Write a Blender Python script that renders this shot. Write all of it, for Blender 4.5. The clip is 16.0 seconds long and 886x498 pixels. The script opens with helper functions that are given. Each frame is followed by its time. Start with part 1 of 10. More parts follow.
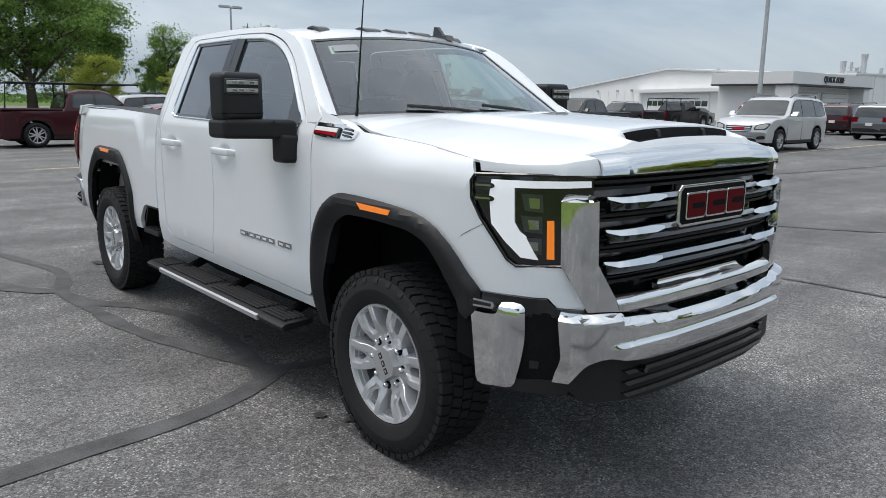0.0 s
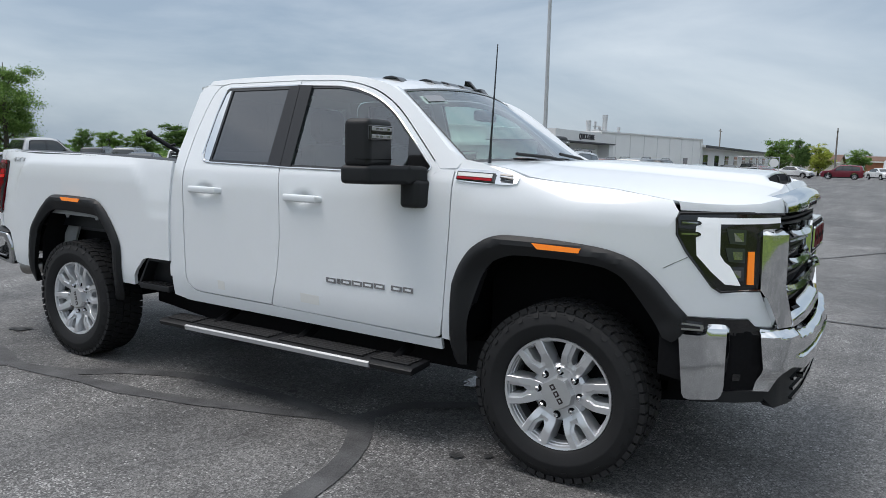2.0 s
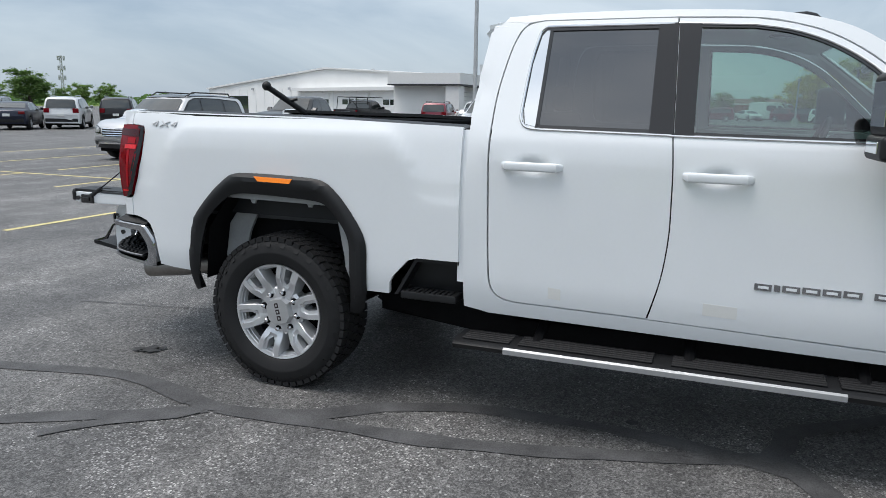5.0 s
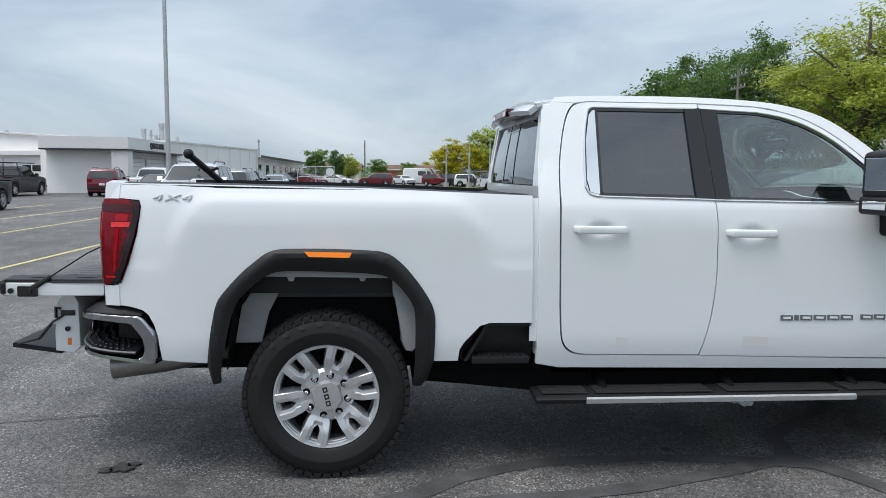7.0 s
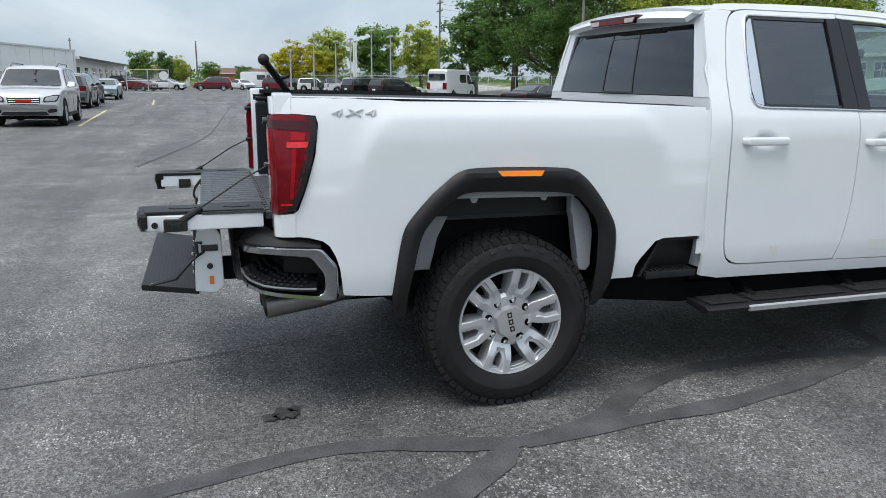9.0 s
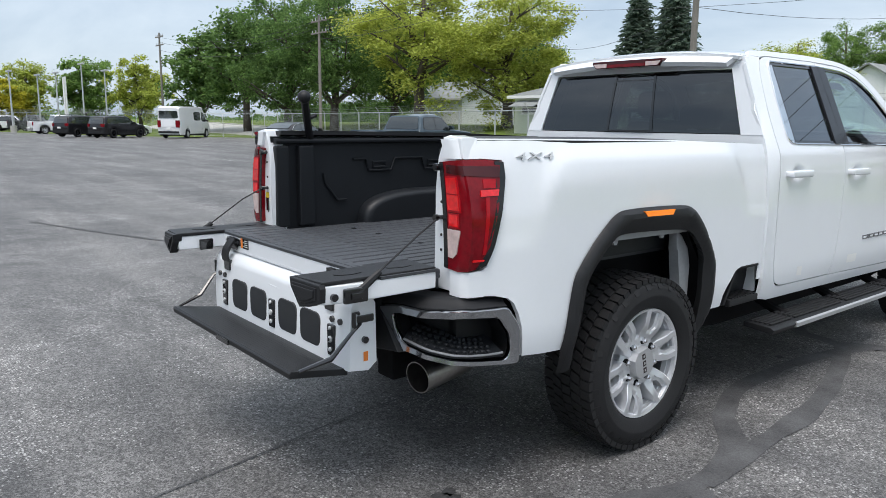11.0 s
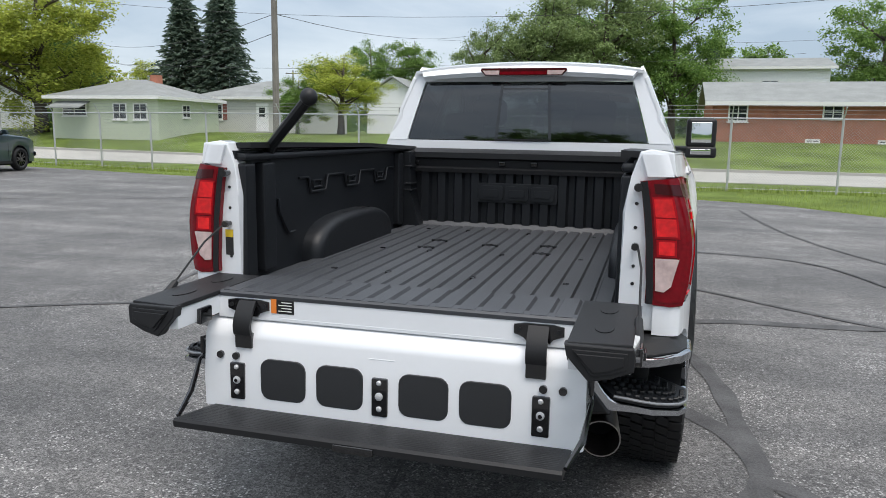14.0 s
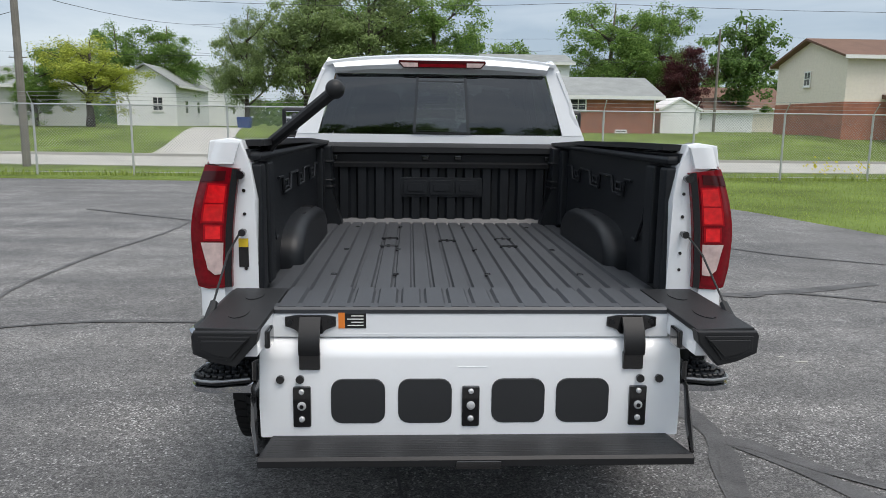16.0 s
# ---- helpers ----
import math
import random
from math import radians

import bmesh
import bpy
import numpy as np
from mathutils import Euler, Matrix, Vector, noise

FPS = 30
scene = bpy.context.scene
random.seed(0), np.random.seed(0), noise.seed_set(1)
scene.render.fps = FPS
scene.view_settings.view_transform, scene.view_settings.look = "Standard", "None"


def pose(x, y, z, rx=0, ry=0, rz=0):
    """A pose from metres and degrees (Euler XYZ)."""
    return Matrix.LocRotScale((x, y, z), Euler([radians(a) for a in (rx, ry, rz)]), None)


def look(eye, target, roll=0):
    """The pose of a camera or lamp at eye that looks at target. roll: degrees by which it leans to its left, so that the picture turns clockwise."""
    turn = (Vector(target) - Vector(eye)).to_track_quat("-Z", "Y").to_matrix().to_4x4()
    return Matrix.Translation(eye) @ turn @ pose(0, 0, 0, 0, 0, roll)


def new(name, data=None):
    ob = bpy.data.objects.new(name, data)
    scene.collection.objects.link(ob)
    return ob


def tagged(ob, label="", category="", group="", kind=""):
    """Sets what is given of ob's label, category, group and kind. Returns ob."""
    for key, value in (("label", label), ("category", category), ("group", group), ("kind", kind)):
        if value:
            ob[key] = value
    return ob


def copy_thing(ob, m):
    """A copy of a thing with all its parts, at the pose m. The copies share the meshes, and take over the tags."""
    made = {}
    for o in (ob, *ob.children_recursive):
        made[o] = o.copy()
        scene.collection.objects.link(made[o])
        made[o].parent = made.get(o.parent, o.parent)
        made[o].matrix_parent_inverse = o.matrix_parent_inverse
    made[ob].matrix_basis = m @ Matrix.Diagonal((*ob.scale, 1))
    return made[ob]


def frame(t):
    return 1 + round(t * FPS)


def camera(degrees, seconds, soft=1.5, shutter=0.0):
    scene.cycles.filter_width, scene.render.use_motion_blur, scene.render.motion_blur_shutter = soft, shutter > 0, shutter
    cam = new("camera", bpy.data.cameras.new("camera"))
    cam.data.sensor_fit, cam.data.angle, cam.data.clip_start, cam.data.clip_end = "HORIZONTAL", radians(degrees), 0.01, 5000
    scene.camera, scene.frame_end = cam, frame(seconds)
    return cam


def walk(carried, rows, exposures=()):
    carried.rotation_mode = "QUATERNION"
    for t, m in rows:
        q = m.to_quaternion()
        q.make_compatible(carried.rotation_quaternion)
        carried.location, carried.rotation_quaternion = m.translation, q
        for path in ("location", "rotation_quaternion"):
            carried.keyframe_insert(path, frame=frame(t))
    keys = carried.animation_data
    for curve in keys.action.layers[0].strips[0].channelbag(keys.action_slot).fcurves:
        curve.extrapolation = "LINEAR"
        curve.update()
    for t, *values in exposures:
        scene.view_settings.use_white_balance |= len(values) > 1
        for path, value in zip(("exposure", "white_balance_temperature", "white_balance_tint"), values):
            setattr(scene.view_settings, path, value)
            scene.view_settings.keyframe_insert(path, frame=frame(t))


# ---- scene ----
cam = camera(62.2, 16.0, 0.8)
PATH = [
    (0, (-2.798, -2.51, 1.56), (-1.521, -1.021, 1.169), 0.7),
    (0.5, (-3.221, -2.271, 1.554), (-1.815, -0.89, 1.212), 1.0),
    (1, (-3.575, -1.984, 1.528), (-2.057, -0.714, 1.236), 1.1),
    (1.5, (-3.879, -1.636, 1.524), (-2.254, -0.498, 1.265), 1.2),
    (2, (-4.114, -1.268, 1.511), (-2.419, -0.235, 1.265), 1.3),
    (2.5, (-4.2, -0.866, 1.525), (-2.489, 0.129, 1.238), 1.1),
    (3, (-4.25, -0.401, 1.506), (-2.543, 0.585, 1.171), 1.3),
    (3.5, (-4.238, 0.065, 1.503), (-2.538, 1.044, 1.114), 1.2),
    (4, (-4.166, 0.544, 1.534), (-2.479, 1.529, 1.105), 0.7),
    (4.5, (-4.198, 1.012, 1.546), (-2.481, 1.945, 1.119), 0.7),
    (5, (-4.272, 1.539, 1.553), (-2.445, 2.254, 1.169), 0.8),
    (5.2, (-4.325, 1.802, 1.566), (-2.445, 2.387, 1.214), 0.6),
    (7.3, (-4.656, 3.822, 1.551), (-2.685, 3.55, 1.348), 0.8),
    (7.5, (-4.652, 4.032, 1.556), (-2.693, 3.694, 1.34), 0.8),
    (8, (-4.569, 4.472, 1.541), (-2.642, 4.032, 1.241), 0.8),
    (8.5, (-4.367, 4.792, 1.542), (-2.477, 4.278, 1.135), 0.7),
    (9, (-4.118, 5.159, 1.565), (-2.261, 4.564, 1.119), 0.7),
    (9.5, (-3.882, 5.557, 1.601), (-2.086, 4.795, 1.16), 0.7),
    (10, (-3.582, 5.915, 1.608), (-1.866, 4.978, 1.188), 0.8),
    (10.2, (-3.485, 6.071, 1.597), (-1.791, 5.087, 1.195), 0.6),
    (12.3, (-1.994, 7.331, 1.548), (-0.883, 5.697, 1.242), 1.0),
    (12.5, (-1.852, 7.37, 1.567), (-0.792, 5.702, 1.259), 0.9),
    (13, (-1.478, 7.469, 1.567), (-0.561, 5.718, 1.257), 1.0),
    (13.5, (-1.146, 7.477, 1.542), (-0.402, 5.647, 1.23), 0.9),
    (14, (-0.808, 7.39, 1.555), (-0.27, 5.49, 1.239), 0.9),
    (14.5, (-0.469, 7.378, 1.55), (-0.18, 5.424, 1.236), 0.9),
    (15, (-0.207, 7.334, 1.529), (-0.129, 5.36, 1.219), 0.8),
    (15.5, (0.012, 7.325, 1.54), (-0.008, 5.35, 1.229), 0.7),
    (16, (0.198, 7.414, 1.556), (0.106, 5.444, 1.225), 0.7),
]
walk(cam, [(t, look(eye, target, roll)) for t, eye, target, roll in PATH], exposures=[(0, 0.53, 6650, 11.5), (2.5, 0.43, 6500, 11.5), (4.5, 0.60, 6520, 11), (8, 0.58, 6450, 10), (10, 0.76, 6480, 11), (12.4, 0.89, 6600, 12.5), (16, 0.70, 6750, 12)])

from mathutils import geometry

# world, sun
SUN_EL, SUN_AZ = radians(67), radians(-36)
world = bpy.data.worlds.new("overcast")
scene.world = world
world.use_nodes = True
wn, wl = world.node_tree.nodes, world.node_tree.links
wn.clear()
w_out, w_bg = wn.new("ShaderNodeOutputWorld"), wn.new("ShaderNodeBackground")
sky = wn.new("ShaderNodeTexSky")
sky.sky_type, sky.sun_disc = "NISHITA", False
sky.sun_elevation, sky.sun_rotation = SUN_EL, SUN_AZ
sky.dust_density, sky.air_density = 2.0, 1.0
w_co, w_map = wn.new("ShaderNodeTexCoord"), wn.new("ShaderNodeMapping")
w_map.inputs["Scale"].default_value = (1.0, 1.0, 3.2)
w_noise, w_ramp = wn.new("ShaderNodeTexNoise"), wn.new("ShaderNodeValToRGB")
w_noise.inputs["Scale"].default_value, w_noise.inputs["Detail"].default_value = 2.1, 7.0
w_noise.inputs["Roughness"].default_value, w_noise.inputs["Distortion"].default_value = 0.55, 0.5
w_ramp.color_ramp.elements[0].position, w_ramp.color_ramp.elements[0].color = 0.36, (3.08, 3.75, 4.44, 1)
w_ramp.color_ramp.elements[1].position, w_ramp.color_ramp.elements[1].color = 0.72, (6.02, 6.45, 6.72, 1)
w_mix = wn.new("ShaderNodeMix")
w_mix.data_type = "RGBA"
w_mix.inputs["Factor"].default_value = 0.80
wl.new(w_co.outputs["Generated"], w_map.inputs["Vector"])
wl.new(w_map.outputs["Vector"], w_noise.inputs["Vector"])
wl.new(w_noise.outputs["Fac"], w_ramp.inputs["Fac"])
wl.new(sky.outputs["Color"], w_mix.inputs["A"])
wl.new(w_ramp.outputs["Color"], w_mix.inputs["B"])
w_sep, w_rng, w_mul = wn.new("ShaderNodeSeparateXYZ"), wn.new("ShaderNodeMapRange"), wn.new("ShaderNodeMix")
w_rng.inputs["From Min"].default_value, w_rng.inputs["From Max"].default_value = 0.20, 1.0
w_mul.data_type, w_mul.blend_type = "RGBA", "MULTIPLY"
w_mul.inputs["Factor"].default_value = 1.0
wl.new(w_co.outputs["Generated"], w_sep.inputs["Vector"])
wl.new(w_sep.outputs["Z"], w_rng.inputs["Value"])
wl.new(w_mix.outputs["Result"], w_mul.inputs["A"])
w_tint = wn.new("ShaderNodeValToRGB")
w_tint.color_ramp.elements[0].position, w_tint.color_ramp.elements[0].color = 0.0, (0.90, 0.945, 0.985, 1)
w_tint.color_ramp.elements[1].position, w_tint.color_ramp.elements[1].color = 1.0, (2.05, 1.95, 1.84, 1)
wl.new(w_rng.outputs["Result"], w_tint.inputs["Fac"])
wl.new(w_tint.outputs["Color"], w_mul.inputs["B"])
wl.new(w_mul.outputs["Result"], w_bg.inputs["Color"])
w_bg.inputs["Strength"].default_value = 0.095
wl.new(w_bg.outputs["Background"], w_out.inputs["Surface"])

sun = new("sun", bpy.data.lights.new("sun", "SUN"))
sun.data.energy, sun.data.angle, sun.data.color = 1.25, radians(30), (1.0, 0.97, 0.93)
sun.matrix_world = look((math.sin(SUN_AZ) * 50 * math.cos(SUN_EL), math.cos(SUN_AZ) * 50 * math.cos(SUN_EL), 50 * math.sin(SUN_EL)), (0, 0, 0))


# materials
def material(name, colour, rough=0.5, metal=0.0, vary=0.08, scale=6.0, fine=60.0, bump=0.0, coat=0.0, spec=0.5, random_tint=0.0, emit=None):
    m = bpy.data.materials.new(name)
    m.use_nodes = True
    n, l = m.node_tree.nodes, m.node_tree.links
    b = n["Principled BSDF"]
    b.inputs["Roughness"].default_value, b.inputs["Metallic"].default_value = rough, metal
    b.inputs["Coat Weight"].default_value, b.inputs["Coat Roughness"].default_value = coat, 0.03
    b.inputs["Specular IOR Level"].default_value = spec
    co = n.new("ShaderNodeTexCoord")
    big, small = n.new("ShaderNodeTexNoise"), n.new("ShaderNodeTexNoise")
    big.inputs["Scale"].default_value, big.inputs["Detail"].default_value = scale, 4
    small.inputs["Scale"].default_value, small.inputs["Detail"].default_value = fine, 3
    l.new(co.outputs["Object"], big.inputs["Vector"])
    l.new(co.outputs["Object"], small.inputs["Vector"])
    mx = n.new("ShaderNodeMix")
    mx.inputs["Factor"].default_value = 0.4
    l.new(big.outputs["Fac"], mx.inputs["A"])
    l.new(small.outputs["Fac"], mx.inputs["B"])
    ramp = n.new("ShaderNodeValToRGB")
    e = ramp.color_ramp.elements
    e[0].position, e[1].position = 0.3, 0.7
    e[0].color = (*[c * (1 - vary) for c in colour], 1)
    e[1].color = (*[min(1.0, c * (1 + vary)) for c in colour], 1)
    l.new(mx.outputs["Result"], ramp.inputs["Fac"])
    last = ramp.outputs["Color"]
    if random_tint:
        info, hsv, mr = n.new("ShaderNodeObjectInfo"), n.new("ShaderNodeHueSaturation"), n.new("ShaderNodeMapRange")
        mr.inputs["To Min"].default_value, mr.inputs["To Max"].default_value = 1 - random_tint, 1 + random_tint
        l.new(info.outputs["Random"], mr.inputs["Value"])
        l.new(mr.outputs["Result"], hsv.inputs["Value"])
        l.new(last, hsv.inputs["Color"])
        last = hsv.outputs["Color"]
    l.new(last, b.inputs["Base Color"])
    if bump:
        bp = n.new("ShaderNodeBump")
        bp.inputs["Strength"].default_value, bp.inputs["Distance"].default_value = bump, 0.01
        l.new(small.outputs["Fac"], bp.inputs["Height"])
        l.new(bp.outputs["Normal"], b.inputs["Normal"])
    if emit:
        b.inputs["Emission Color"].default_value = (*emit[:3], 1)
        b.inputs["Emission Strength"].default_value = emit[3]
    return m


def glass(name, tint, gloss_rough=0.02, base=0.085):
    m = bpy.data.materials.new(name)
    m.use_nodes = True
    n, l = m.node_tree.nodes, m.node_tree.links
    n.remove(n["Principled BSDF"])
    t, g, f, mx = n.new("ShaderNodeBsdfTransparent"), n.new("ShaderNodeBsdfGlossy"), n.new("ShaderNodeLayerWeight"), n.new("ShaderNodeMixShader")
    f.inputs["Blend"].default_value = 0.5
    pw, ma = n.new("ShaderNodeMath"), n.new("ShaderNodeMath")
    pw.operation, ma.operation = "POWER", "MULTIPLY_ADD"
    pw.inputs[1].default_value = 3.6
    ma.inputs[1].default_value, ma.inputs[2].default_value = 0.9, base
    t.inputs["Color"].default_value = (*tint, 1)
    g.inputs["Roughness"].default_value = gloss_rough
    g.inputs["Color"].default_value = (0.95, 0.97, 1.0, 1)
    l.new(f.outputs["Facing"], pw.inputs[0])
    l.new(pw.outputs["Value"], ma.inputs[0])
    l.new(ma.outputs["Value"], mx.inputs["Fac"])
    l.new(t.outputs["BSDF"], mx.inputs[1])
    l.new(g.outputs["BSDF"], mx.inputs[2])
    l.new(mx.outputs["Shader"], n["Material Output"].inputs["Surface"])
    return m


def asphalt_material():
    m = bpy.data.materials.new("asphalt")
    m.use_nodes = True
    n, l = m.node_tree.nodes, m.node_tree.links
    b = n["Principled BSDF"]
    b.inputs["Roughness"].default_value = 0.66
    b.inputs["Specular IOR Level"].default_value = 0.5
    co = n.new("ShaderNodeTexCoord")

    def tex(scale, detail=4, rough=0.55):
        t = n.new("ShaderNodeTexNoise")
        t.inputs["Scale"].default_value, t.inputs["Detail"].default_value, t.inputs["Roughness"].default_value = scale, detail, rough
        l.new(co.outputs["Object"], t.inputs["Vector"])
        return t

    def ramp(src, a, ca, z, cz):
        r = n.new("ShaderNodeValToRGB")
        r.color_ramp.elements[0].position, r.color_ramp.elements[0].color = a, (*ca, 1)
        r.color_ramp.elements[1].position, r.color_ramp.elements[1].color = z, (*cz, 1)
        l.new(src, r.inputs["Fac"])
        return r

    def mix(kind, fac, a, c):
        x = n.new("ShaderNodeMix")
        x.data_type, x.blend_type = "RGBA", kind
        if isinstance(fac, float):
            x.inputs["Factor"].default_value = fac
        else:
            l.new(fac, x.inputs["Factor"])
        l.new(a, x.inputs["A"])
        if isinstance(c, tuple):
            x.inputs["B"].default_value = (*c, 1)
        else:
            l.new(c, x.inputs["B"])
        return x.outputs["Result"]

    patches = tex(0.35, 5, 0.6)
    base = ramp(patches.outputs["Fac"], 0.3, (0.096, 0.095, 0.094), 0.72, (0.176, 0.173, 0.170))
    grain = tex(95, 3, 0.75)
    grey = ramp(grain.outputs["Fac"], 0.37, (0.28, 0.28, 0.29), 0.65, (1.72, 1.72, 1.72))
    col = mix("MULTIPLY", 1.0, base.outputs["Color"], grey.outputs["Color"])

    def stones(scale):
        c = n.new("ShaderNodeTexVoronoi")
        c.inputs["Scale"].default_value = scale
        l.new(co.outputs["Object"], c.inputs["Vector"])
        s = n.new("ShaderNodeSeparateColor")
        l.new(c.outputs["Color"], s.inputs["Color"])
        return c, s
    # aggregate: every stone a little lighter or darker
    c1, s1 = stones(62)
    tone = ramp(s1.outputs["Red"], 0.0, (0.52, 0.52, 0.52), 1.0, (1.46, 1.46, 1.45))
    col = mix("MULTIPLY", 1.0, col, tone.outputs["Color"])
    # pale worn stones in drifts
    c2, s2 = stones(74)
    stone = ramp(c2.outputs["Distance"], 0.30, (1, 1, 1), 0.50, (0, 0, 0))
    worn = tex(0.9, 7, 0.72)
    where = ramp(worn.outputs["Fac"], 0.50, (0.012, 0.012, 0.012), 0.66, (0.62, 0.62, 0.62))
    cmp = n.new("ShaderNodeMath")
    cmp.operation = "LESS_THAN"
    l.new(s2.outputs["Green"], cmp.inputs[0])
    l.new(where.outputs["Color"], cmp.inputs[1])
    f2 = mix("MULTIPLY", 1.0, stone.outputs["Color"], cmp.outputs[0])
    col = mix("MIX", f2, col, (0.47, 0.465, 0.455))
    streak_map = n.new("ShaderNodeMapping")
    streak_map.inputs["Scale"].default_value = (0.12, 1.3, 1)
    l.new(co.outputs["Object"], streak_map.inputs["Vector"])
    st = n.new("ShaderNodeTexNoise")
    st.inputs["Scale"].default_value, st.inputs["Detail"].default_value = 1.0, 5
    l.new(streak_map.outputs["Vector"], st.inputs["Vector"])
    sr = ramp(st.outputs["Fac"], 0.40, (0.80, 0.80, 0.81), 0.64, (1.22, 1.21, 1.20))
    col = mix("MULTIPLY", 1.0, col, sr.outputs["Color"])
    blot = tex(2.6, 5, 0.65)
    br = ramp(blot.outputs["Fac"], 0.36, (0.80, 0.80, 0.80), 0.60, (1.06, 1.06, 1.06))
    col = mix("MULTIPLY", 1.0, col, br.outputs["Color"])
    l.new(col, b.inputs["Base Color"])
    bp = n.new("ShaderNodeBump")
    bp.inputs["Strength"].default_value, bp.inputs["Distance"].default_value = 0.55, 0.006
    l.new(grain.outputs["Fac"], bp.inputs["Height"])
    l.new(bp.outputs["Normal"], b.inputs["Normal"])
    return m


